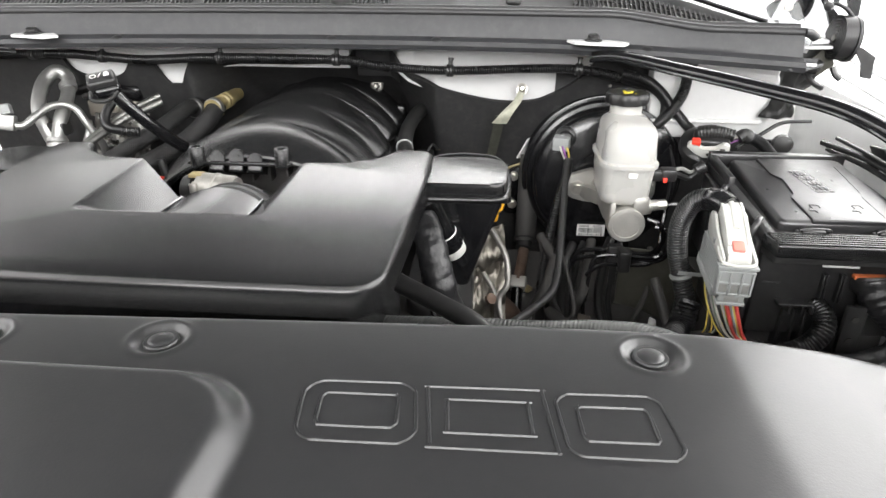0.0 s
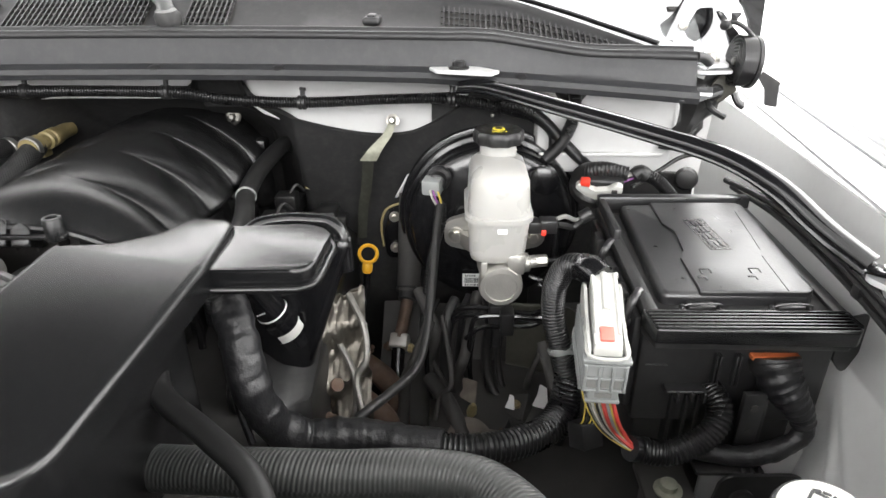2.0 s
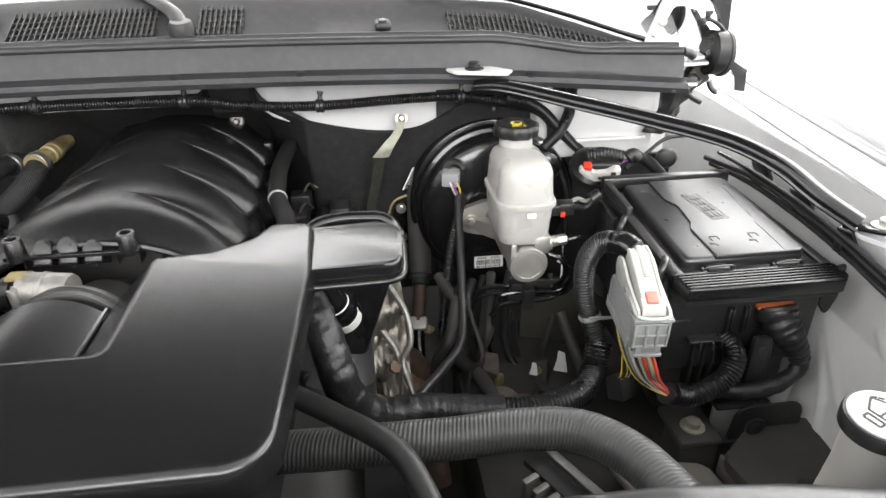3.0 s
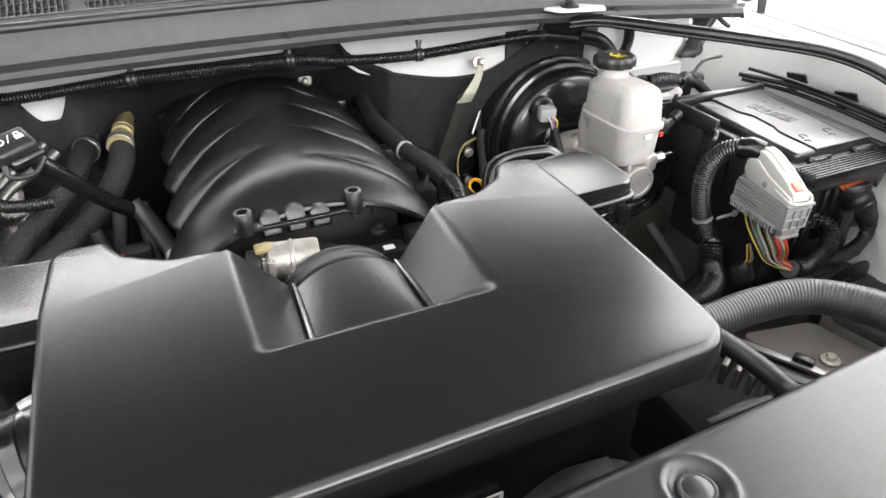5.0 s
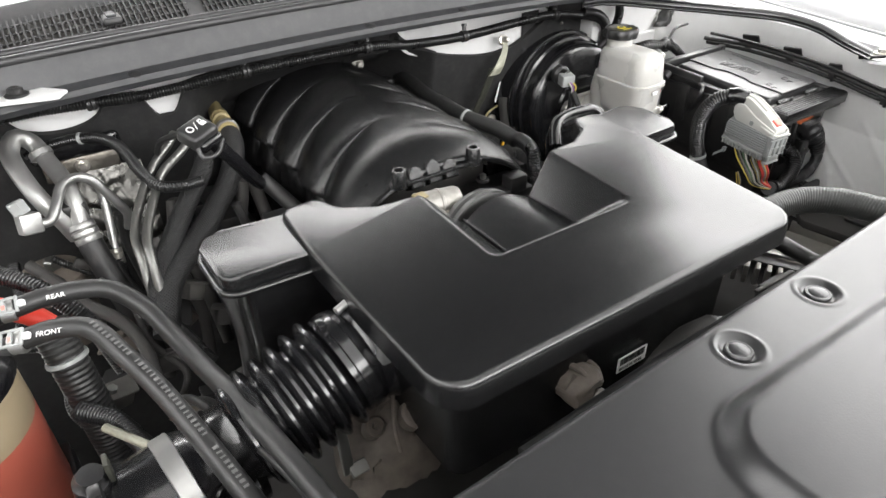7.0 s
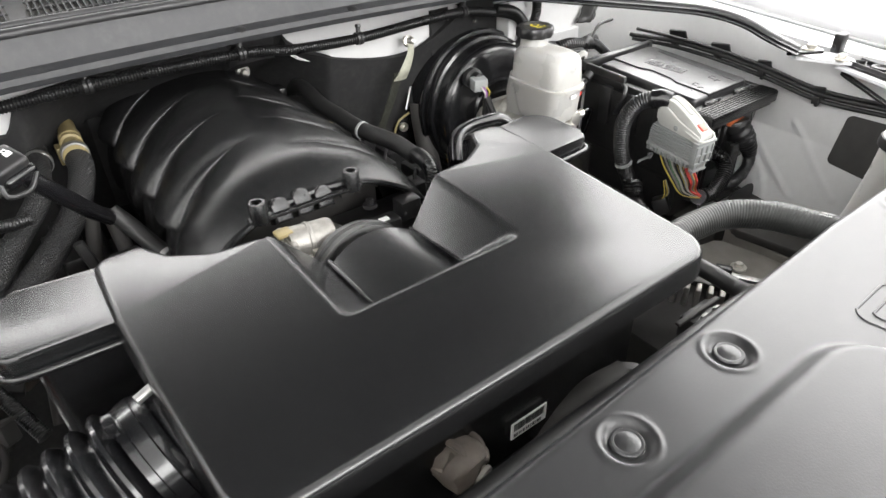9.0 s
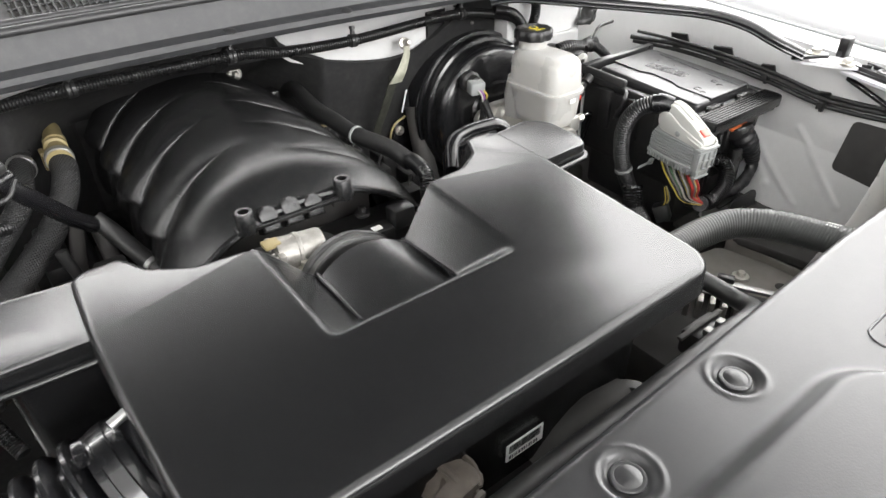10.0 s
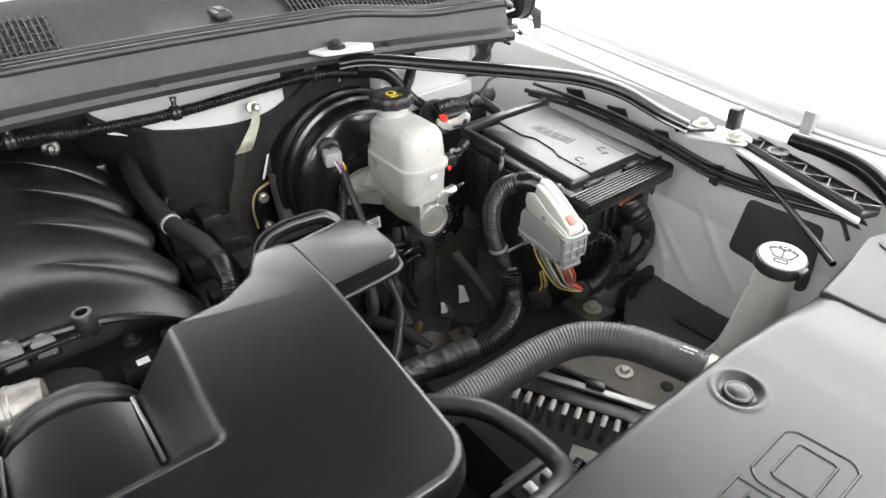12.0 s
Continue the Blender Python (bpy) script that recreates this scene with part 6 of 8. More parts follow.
# ---- hood hinge with its coiled spring ----
def hood_hinge():
    t = thing("hood_lift", (0.47, 1.05, 1.37), "white hood lift arms with a black coiled flat spring", "hood lift")

    def plate(name, pts, y, thick, mat, r=0.003, label=""):
        """A pressed plate standing across the car; pts are its outline seen from the front."""
        q = rounded(pts, r, 4)
        if sum(a[0] * b[1] - b[0] * a[1] for a, b in zip(q, q[1:] + q[:1])) < 0:
            q = q[::-1]
        return part(name, prism(q, -thick, 0, min(0.0015, thick * 0.4), 2, m=plane_matrix((0, y, 0), (1, 0, 0), (0, 0, 1))), mat, t, label)
    plate("arm", [(0.376, 1.399), (0.392, 1.394), (0.406, 1.406), (0.431, 1.433), (0.447, 1.460), (0.470, 1.500), (0.432, 1.500), (0.406, 1.456), (0.417, 1.436)], 1.075, 0.010, WHITE)
    # black plate on the arm paints the slot's shade
    plate("arm_slot_shade", [(0.419, 1.441), (0.436, 1.441), (0.432, 1.434), (0.422, 1.434)], 1.0735, 0.004, DEEP, 0.001)
    plate("arm", [(0.421, 1.396), (0.430, 1.397), (0.440, 1.407), (0.452, 1.428), (0.458, 1.440), (0.480, 1.440), (0.486, 1.500), (0.462, 1.500), (0.436, 1.440)], 1.062, 0.006, WHITE)
    part("arm_pin", lathe([(0.006, 0), (0.006, 0.006), (0.004, 0.007)], (0.438, 1.054, 1.419), (0, -1, 0.1), 14), STEEL, t)
    plate("side_plate", [(0.480, 1.440), (0.499, 1.434), (0.530, 1.383), (0.528, 1.359), (0.491, 1.366), (0.480, 1.387)], 1.092, 0.004, WHITE)
    part("pivot_wheel", lathe([(0.034, 0), (0.036, 0.002), (0.036, 0.008), (0.030, 0.009), (0.028, 0.006), (0.008, 0.006), (0.006, 0.010)], (0.452, 1.090, 1.424), (0, -1, 0), 40), GLOSS, t)
    part("foot", prism(rounded([(0.425, 1.058), (0.470, 1.075), (0.500, 1.050), (0.490, 1.005), (0.460, 1.000), (0.438, 1.020)], 0.006, 3), 1.372, 1.377, 0.001, 1), WHITE, t)
    part("foot_flange", prism(rounded([(0.410, 1.060), (0.470, 1.078), (0.506, 1.048), (0.494, 0.998), (0.455, 0.992), (0.428, 1.016)], 0.006, 3), 1.3655, 1.3695, 0.001, 1), WHITE, t)
    plate("foot_wall", [(0.425, 1.402), (0.440, 1.414), (0.445, 1.402), (0.471, 1.388), (0.475, 1.372), (0.440, 1.374), (0.432, 1.390)], 1.050, 0.004, WHITE)
    bolt((0.474, 1.028, 1.379), r=0.0065, washer=0.011, parent=t)
    plate("link", [(0.476, 1.440), (0.487, 1.436), (0.500, 1.421), (0.517, 1.405), (0.520, 1.395), (0.508, 1.385), (0.494, 1.415)], 1.048, 0.006, GLOSS)
    c, way = Vector((0.506, 1.012, 1.379)), Vector((-0.99, 0.03, 0.065)).normalized()
    M = axis_matrix(c, way)
    bm = bmesh.new()
    turns, n = 6.5, 300
    prev = None
    for i in range(n + 1):
        a = 2 * math.pi * turns * i / n
        r = 0.005 + 0.0275 * i / n
        ring = [bm.verts.new((q * math.cos(a), q * math.sin(a), h)) for q, h in ((r - 0.0014, -0.010), (r + 0.0014, -0.010), (r + 0.0014, 0.008), (r - 0.0014, 0.008))]
        if prev:
            for k in range(4):
                bm.faces.new((prev[k], prev[(k + 1) % 4], ring[(k + 1) % 4], ring[k]))
        prev = ring
    move(bm, bm.verts, M)
    part("coil_spring", bm, CONDUIT, t, "black coiled flat spring", sharp=60)
    part("hub", lathe([(0.005, -0.010), (0.005, 0.010), (0.003, 0.011)], c, way, 14), STEELD, t)
    part("backing", lathe([(0.033, -0.016), (0.033, -0.011)], c, way, 36), BLACK, t)
    plate("lever", [(0.497, 1.500), (0.527, 1.500), (0.534, 1.405), (0.526, 1.410), (0.518, 1.417), (0.514, 1.428), (0.505, 1.443), (0.498, 1.450)], 1.030, 0.008, GLOSS)
    part("spring_tail", tube([(0.479, 1.015, 1.424), (0.487, 1.015, 1.427), (0.498, 1.014, 1.424), (0.509, 1.012, 1.416), (0.518, 1.010, 1.405)], 0.0048, 10, 0.003, squash=0.6), CONDUIT, t)
    part("tail_pin", lathe([(0.006, -0.006), (0.006, 0.008), (0.004, 0.009)], (0.480, 1.014, 1.424), (-0.6, -0.8, 0), 14), BLACK, t)
    plate("hook", [(0.487, 1.438), (0.501, 1.438), (0.498, 1.434), (0.494, 1.432), (0.497, 1.428), (0.488, 1.427)], 1.020, 0.004, BLACK, 0.001)

    def flap(u, v):
        w = 0.028 - 0.008 * v + 0.006 * math.sin(7 * v) + 0.005 * noise.noise(Vector((v * 9, u, 2)))
        return (0.494 - 0.036 * v + w * (u - 0.5) * 2, 1.058 - 0.014 * math.sin(3.1 * u) + 0.007 * noise.noise(Vector((u * 4, v * 7, 5))), 1.360 - 0.110 * v)
    part("rubber_flap", grid(span(0, 1, 12), span(0, 1, 26), flap, 0.004), RUBBER, t, "creased black rubber flap")
    plate("dark_bracket", [(0.529, 1.360), (0.533, 1.369), (0.559, 1.354), (0.557, 1.350), (0.561, 1.322), (0.544, 1.325), (0.540, 1.345)], 1.000, 0.003, BLACK, 0.002)
    part("pivot", lathe([(0.011, -0.006), (0.012, 0), (0.009, 0.008), (0.005, 0.010)], (0.487, 1.030, 1.337), (-0.4, -0.9, 0.1), 20), RUBBER, t)
    plate("spring_bracket", [(0.480, 1.346), (0.491, 1.362), (0.510, 1.350), (0.516, 1.338), (0.500, 1.327), (0.492, 1.322)], 1.026, 0.005, OLIVE)
    part("lower_link", tube([(0.508, 1.015, 1.338), (0.513, 1.012, 1.327), (0.520, 1.012, 1.322)], 0.008, 10, 0.004, squash=0.6), BLACK, t)
    part("clip_tongue", tube([(0.478, 1.030, 1.325), (0.483, 1.022, 1.316), (0.493, 1.020, 1.309), (0.503, 1.020, 1.304)], 0.0042, 8, 0.004), BLACK, t)


hood_hinge()


# ---- washer bottle ----
def washer_bottle():
    t = thing("washer_bottle", (0.325, 0.42, 1.0), "milky washer fluid bottle with a white printed cap", "washer bottle")
    a, way = (0.340, 0.414, 1.096), (-0.08, -0.06, 1)
    part("neck", lathe([(0.056, -0.08), (0.044, -0.03), (0.033, 0.0), (0.027, 0.04), (0.0215, 0.10), (0.0200, 0.140), (0.0215, 0.142), (0.0215, 0.146)], a, way, 36), BOTTLE, t)
    c = Vector(a) + Vector(way).normalized() * 0.146
    cap = part("cap", lathe([(0.0240, -0.004), (0.0257, -0.002), (0.0257, 0.007), (0.0245, 0.010)], c, way, 40), BLACK, t, "black rimmed cap")
    d = Vector(way).normalized()
    part("cap_top", lathe([(0.0228, 0.009), (0.0228, 0.0112), (0.0218, 0.0118)], c, way, 40), CONNW, cap, "white cap top")
    part("cap_lug", box(c.x - 0.012, c.x + 0.004, c.y - 0.029, c.y - 0.021, c.z + 0.001, c.z + 0.008, 0.003), BLACK, cap)
    M = plane_matrix(c + d * 0.0119, (0.33, -0.94, -0.03), (0.94, 0.33, 0.09)) @ Matrix.Scale(0.87, 4)
    g = bmesh.new()
    for i in range(7):  # spray arc over a wind screen sign
        q = radians(35 + 110 * i / 6)
        box(-0.0024, 0.0024, -0.0010, 0.0010, 0, 0.0004, 0, bm=g, m=pose(0.0185 * math.cos(q), 0.016 * math.sin(q), 0, 0, 0, math.degrees(q) - 90))
    move(g, g.verts, M)
    part("printed_spray", g, INK, cap)
    g = bmesh.new()
    for p0, p1 in (((-0.016, 0.007), (-0.009, -0.006)), ((0.016, 0.007), (0.009, -0.006)), ((-0.009, -0.006), (0.009, -0.006)), ((-0.016, 0.007), (-0.008, 0.011)), ((-0.008, 0.011), (0.008, 0.011)), ((0.008, 0.011), (0.016, 0.007)), ((0, -0.006), (0, 0.012)), ((0, 0.008), (-0.006, 0.014)), ((0, 0.008), (0.006, 0.014)), ((-0.007, -0.010), (0.007, -0.010)), ((-0.007, -0.016), (0.007, -0.016)), ((-0.007, -0.016), (-0.007, -0.010)), ((0.007, -0.016), (0.007, -0.010))):
        v = Vector(p1) - Vector(p0)
        box(0, v.length, -0.0009, 0.0009, 0, 0.0004, 0, bm=g, m=pose(p0[0], p0[1], 0, 0, 0, math.degrees(math.atan2(v.y, v.x))))
    move(g, g.verts, M)
    part("printed_screen", g, INK, cap)


washer_bottle()


# ---- trays and steel below the driver's side ----
def lower_steel():
    t = thing("frame_plate", (0.31, 0.53, 0.97), "dusty grey steel frame plate with a bolt", "frame plate")
    part("plate", prism(rounded([(0.245, 0.645), (0.365, 0.62), (0.385, 0.52), (0.37, 0.40), (0.25, 0.40), (0.285, 0.52)], 0.012, 4), 0.962, 0.972, 0.003, 2), DIRTY, t)
    bolt((0.314, 0.549, 0.974), r=0.007, washer=0.013, parent=t)
    # black disc laid on the plate for the shaded hole
    part("slot", lathe([(0.009, 0), (0.009, 0.0015)], (0.340, 0.495, 0.9715), (0, 0, 1), 24), DEEP, t)
    part("lip", box(0.382, 0.388, 0.42, 0.62, 0.955, 0.985, 0.002), DIRTY, t)
    t = thing("battery_tray", (0.46, 0.58, 0.98), "dusty black moulded battery tray", "tray")
    part("base", prism(rounded([(0.374, 0.602), (0.455, 0.664), (0.517, 0.645), (0.556, 0.600), (0.556, 0.42), (0.40, 0.42)], 0.012, 4), 0.985, 1.0, 0.004, 2), DEEP, t)
    part("wall", prism(rounded([(0.402, 0.985), (0.496, 0.985), (0.494, 1.034), (0.408, 1.034)], [0.002, 0.002, 0.016, 0.014], 5), -0.004, 0, 0.001, 1, m=plane_matrix((0, 0.632, 0), (1, 0.02, 0), (0, 0, 1))), BLACK, t)
    part("boss", lathe([(0.012, 0), (0.012, 0.003), (0.009, 0.004), (0.006, 0.003)], (0.426, 0.631, 1.014), (0, -1, 0), 20), BLACK, t)
    part("pad", prism(rounded([(0.43, 0.56), (0.50, 0.55), (0.49, 0.49), (0.44, 0.48)], 0.01, 3), 1.0, 1.006, 0.002, 2), RUBBER, t)
    t = thing("fuse_box_stand", (0.36, 0.66, 0.95), "dark steel stand with a yellow zinc bolt under the fuse box", "stand")
    part("plate", box(0.338, 0.392, 0.632, 0.70, 0.985, 0.995, 0.003), DEEP, t)
    part("leg", box(0.345, 0.395, 0.64, 0.69, 0.75, 0.985, 0.004), DEEP, t)
    part("bolt", lathe([(0.015, 0), (0.015, 0.002), (0.009, 0.003), (0.009, 0.010), (0.007, 0.011)], (0.364, 0.657, 0.996), (0, 0, 1), 24), STRAP, t, "yellow zinc bolt")
    t = thing("fan_shroud_rail", (0.22, 0.55, 0.95), "ribbed black and silver rail of the radiator fan shroud", "fan shroud")
    M = Matrix.Translation((0.216, 0.535, 1.008)) @ pose(0, 0, 0, 0, 0, -62)
    part("silver_bar", box(-0.10, 0.10, -0.006, 0.006, 0.006, 0.012, 0.002, m=M), ALLOY, t)
    part("black_bar", box(-0.11, 0.11, -0.030, -0.008, -0.004, 0.006, 0.002, m=M), BLACK, t)
    for i in range(12):
        x = -0.09 + 0.0165 * i
        part("fin", box(x, x + 0.008, -0.050, -0.006, -0.03, 0.004, 0.002, 2, m=M), CASTD, t)
    part("latch", box(-0.005, 0.02, -0.002, 0.012, 0.010, 0.020, 0.003, m=M), BLACK, t)
    part("pale_plate", box(0.0, 0.09, -0.10, -0.070, -0.024, -0.019, 0.002, m=M), DIRTY, t)


lower_steel()
solid("wheelhouse", box(0.412, 0.575, 0.690, 0.697, 0.90, 1.022, 0.003), APRON, (0.49, 0.69, 0.90), "white painted wheelhouse panel under the fuse box", "wheelhouse", kind="structure")
solid("frame_rail", box(0.10, 0.585, 0.345, 1.05, 0.78, 0.925, 0.01), DEEP, (0.34, 0.6, 0.78), "sooty black frame rail deep under the bay", "frame rail", kind="structure")


# ---- hoses ----
def radiator_hose():
    t = thing("radiator_hose", (0.05, 0.5, 1.17), "thick ribbed rubber upper radiator hose", "hose")
    pts = [(-0.14, 0.56, 1.120), (-0.06, 0.547, 1.130), (0.0, 0.541, 1.135), (0.05, 0.538, 1.137), (0.11, 0.533, 1.144), (0.158, 0.517, 1.151), (0.190, 0.480, 1.156), (0.208, 0.435, 1.157), (0.222, 0.385, 1.157), (0.23, 0.35, 1.155)]
    part("hose", tube(pts, 0.0195, 28, 0.004), HOSE, t)
    part("clamp", lathe([(0.0197, -0.005), (0.021, -0.004), (0.021, 0.004), (0.0197, 0.005)], (0.219, 0.395, 1.157), (0.03, -0.1, -0.0), 28), STEEL, t)
    bars(plane_matrix((0.214, 0.418, 1.1770), (0.35, -1, 0), (1, 0.35, 0.1)), 0.016, 0.003, 9, t, PRINT, seed=21)
    bars(plane_matrix((0.208, 0.418, 1.1767), (0.35, -1, 0), (1, 0.35, 0.1)), 0.016, 0.002, 7, t, PRINT, seed=22)


radiator_hose()
loom("bypass_hose", [(-0.125, 0.615, 1.19), (-0.107, 0.580, 1.180), (-0.056, 0.540, 1.176), (-0.010, 0.500, 1.174), (0.012, 0.462, 1.164), (0.020, 0.420, 1.156), (0.004, 0.396, 1.168), (-0.035, 0.382, 1.188), (-0.087, 0.378, 1.197), (-0.237, 0.375, 1.196), (-0.345, 0.375, 1.194), (-0.48, 0.375, 1.18)], 0.0102, "black rubber bypass hose curving under the cover", mat=RUBBER, corr=0, seg=16)
loom("taped_harness", [(-0.088, 0.70, 1.20), (-0.074, 0.675, 1.175), (-0.058, 0.650, 1.125), (-0.040, 0.655, 1.078), (-0.012, 0.668, 1.054), (0.04, 0.674, 1.050), (0.09, 0.666, 1.048), (0.125, 0.661, 1.048)], 0.0185, "thick harness wrapped in black cloth tape", mat=TAPE, wrap=0.13, seg=24)
loom("harness_conduit", [(0.112, 0.662, 1.047), (0.155, 0.660, 1.046), (0.195, 0.672, 1.042), (0.235, 0.70, 1.035), (0.258, 0.73, 1.040), (0.268, 0.748, 1.07)], 0.0172, "black corrugated conduit joining the taped harness", seg=14)
loom("side_wire", [(-0.092, 0.70, 1.19), (-0.085, 0.665, 1.165), (-0.074, 0.645, 1.12), (-0.06, 0.63, 1.08)], 0.004, "thin black coated wire under the cover", mat=GLOSS, corr=0, seg=8)
loom("vacuum_hose", [(0.116, 0.965, 1.20), (0.112, 0.94, 1.175), (0.107, 0.885, 1.12), (0.101, 0.83, 1.075), (0.090, 0.785, 1.055), (0.06, 0.745, 1.047), (0.033, 0.715, 1.042), (0.0, 0.69, 1.02)], 0.0058, "black rubber hose bending under the booster", mat=RUBBER, corr=0, seg=14)
loom("manifold_hose", [(-0.122, 0.842, 1.205), (-0.125, 0.825, 1.212), (-0.130, 0.790, 1.208), (-0.136, 0.775, 1.18), (-0.136, 0.77, 1.13)], 0.0112, "black ribbed hose beside the intake manifold", mat=CONDUIT, corr=0.0009, seg=16)
loom("breather_hose", [(-0.132, 1.235, 1.185), (-0.138, 1.205, 1.205), (-0.143, 1.150, 1.226), (-0.151, 1.060, 1.222), (-0.149, 1.000, 1.220), (-0.144, 0.945, 1.215), (-0.128, 0.885, 1.212), (-0.123, 0.850, 1.207), (-0.122, 0.838, 1.205)], 0.0125, "smooth black breather hose beside the intake manifold", mat=RUBBER, corr=0, seg=18, ties=(5,))
loom("tab_hose", [(-0.100, 0.770, 1.215), (-0.084, 0.790, 1.238), (-0.055, 0.799, 1.2435), (-0.020, 0.799, 1.2435), (0.0, 0.797, 1.241), (0.012, 0.790, 1.228), (0.015, 0.785, 1.19)], 0.0092, "glossy black bent hose behind the intake cover", mat=GLOSS, corr=0, seg=16)
loom("brass_pipe", [(-0.078, 1.150, 1.182), (-0.09, 1.150, 1.186), (-0.102, 1.145, 1.178), (-0.108, 1.13, 1.155)], 0.0058, "short bent brass-coloured pipe on the engine", mat=TAN, corr=0, seg=12)


def rail_bits():
    t = thing("fuel_rail", (-0.12, 0.95, 1.12), "black fuel rail and plugs beside the manifold", "fuel rail")
    part("rail", box(-0.150, -0.118, 0.80, 1.16, 1.115, 1.140, 0.005), BLACK, t)
    for i, y in enumerate((0.84, 0.92, 1.0, 1.08)):
        p = part("injector_plug", box(-0.145, -0.112, y - 0.016, y + 0.016, 1.140, 1.168, 0.004, m=None), BLACK, t)
        part("wire", tube([(-0.125, y, 1.165), (-0.115, y + 0.01, 1.178), (-0.105, y + 0.02, 1.165)], 0.0025, 7, 0.004), W_BLACK, p)


rail_bits()


# ---- engine flank, driver's side ----
def valve_cover(s, name):
    t = thing(name, (CX + s * 0.27, 0.9, 1.0), "black moulded valve cover on the engine flank", "valve cover")
    X = (lambda d: CX + s * d)
    o = rounded([(X(0.200), 0.70), (X(0.255), 0.668), (X(0.288), 0.72), (X(0.285), 1.12), (X(0.200), 1.13)][::s], 0.018, 4)
    bm = prism(o, 1.02, 1.125, 0.014, 4)
    for v in bm.verts:
        v.co.z -= 0.55 * max(0, abs(v.co.x - CX) - 0.22) + 0.06 * max(0, 0.76 - v.co.y) / 0.1
    part("cover", bm, BLACK, t)
    for y in (0.84, 0.92, 1.0, 1.08):
        p = part("coil_pack", box(X(0.245) - 0.017, X(0.245) + 0.017, y - 0.024, y + 0.024, 1.105, 1.145, 0.006), BLACK, t)
        part("coil_plug", box(X(0.266) - 0.01, X(0.266) + 0.01, y - 0.012, y + 0.012, 1.11, 1.132, 0.003), BLACK, p)
    return t


valve_cover(1, "valve_cover")
valve_cover(-1, "valve_cover")


def oil_filler():
    t = thing("oil_filler", (-0.07, 0.76, 1.1), "black oil filler neck with white printed marks", "oil filler")
    a, way = Vector((-0.086, 0.735, 1.212)), Vector((0.33, 0.30, -0.90)).normalized()
    part("neck", lathe([(0.0165, 0), (0.0175, 0.01), (0.0175, 0.066), (0.0155, 0.068), (0.0155, 0.074), (0.0185, 0.076), (0.0185, 0.086), (0.016, 0.088), (0.017, 0.12)], a, way, 28), GLOSS, t)
    part("white_ring", lathe([(0.0177, 0.0625), (0.0180, 0.063), (0.0180, 0.0645), (0.0177, 0.065)], a, way, 28), PRINT, t)
    p = a + way * 0.049
    m = plane_matrix(p + Vector((0.002, -0.0176, -0.004)), (0.93, 0.10, 0.36), (-0.36, 0.3, 0.93))
    bars(m, 0.012, 0.0018, 4, t, PRINT, seed=31)
    words("L", m @ pose(0.006, 0.008, 0.0004), 0.011, PRINT, t)
    bars(m @ pose(-0.004, 0.008, 0.0002), 0.006, 0.0024, 3, t, PRINT, seed=32)
    bm = lathe([(0.0190, 0.088), (0.0200, 0.089), (0.0200, 0.099), (0.0190, 0.100)], a, way, 28)
    bmesh.ops.delete(bm, geom=[v for v in bm.verts if v.co.y > (a + way * 0.094).y + 0.004 or v.co.x < (a + way * 0.094).x - 0.006], context="VERTS")
    part("white_collar", bm, CONNW, t, "white half collar")


oil_filler()


def heat_shield():
    t = thing("exhaust_heat_shield", (0.01, 0.82, 0.95), "crumpled tan heat shield over the exhaust manifold", "heat shield")
    def f(u, v):
        n = 0.012 * noise.noise(Vector((u * 4, v * 9, 2))) + 0.006 * noise.noise(Vector((u * 9, v * 18, 6)))
        return (-0.042 + 0.060 * u + 0.010 * v, 0.83 + 0.04 * u - 0.05 * v + n + 0.010 * math.sin(19 * v + 2 * u), 1.115 - 0.19 * v)
    part("sheet", grid(span(0, 1, 44), span(0, 1, 36), f, 0.002), HEAT, t, sharp=60)
    part("tube", tube([(0.0, 0.86, 1.115), (0.022, 0.83, 1.085), (0.026, 0.81, 1.05), (0.014, 0.80, 1.025), (0.026, 0.77, 0.985)], 0.0045, 8, 0.005), CASTD, t)
    part("tube", tube([(-0.016, 0.84, 1.06), (0.008, 0.81, 1.03), (0.012, 0.79, 0.995), (0.004, 0.77, 0.95)], 0.0045, 8, 0.005), CASTD, t)
    part("bolt", lathe([(0.008, 0), (0.008, 0.006)], (0.0, 0.745, 1.06), (0.5, -0.6, 0.6), 8), RUSTY, t)


heat_shield()


def dipstick():
    t = thing("oil_dipstick", (0.005, 1.01, 1.0), "yellow ring-handled oil dipstick in a black tube", "dipstick")
    c, way = Vector((0.004, 1.016, 1.094)), Vector((0.15, -0.75, 0.62)).normalized()
    M = axis_matrix(c, way)
    bm = bmesh.new()
    rings = []
    for i in range(28):
        a = 2 * math.pi * i / 28
        rings.append([bm.verts.new(((0.0135 + 0.003 * math.cos(b)) * math.cos(a), (0.0135 + 0.003 * math.cos(b)) * math.sin(a), 0.0045 * math.sin(b))) for b in (0, 0.785, 1.571, 2.356, 3.142, 3.927, 4.712, 5.498)])
    for i in range(28):
        a, b = rings[i], rings[(i + 1) % 28]
        for k in range(8):
            bm.faces.new((a[k], b[k], b[(k + 1) % 8], a[(k + 1) % 8]))
    move(bm, bm.verts, M)
    part("ring", bm, YELLOW, t)
    part("stem", lathe([(0.006, 0), (0.008, 0.004), (0.008, 0.014), (0.0055, 0.018)], (0.003, 1.012, 1.082), (-0.08, -0.1, -1), 16), YELLOW, t)
    part("tube", tube([(0.002, 1.010, 1.066), (-0.002, 1.0, 1.03), (-0.012, 0.97, 0.98), (-0.02, 0.95, 0.92)], 0.0055, 10, 0.006), GLOSS, t)


dipstick()


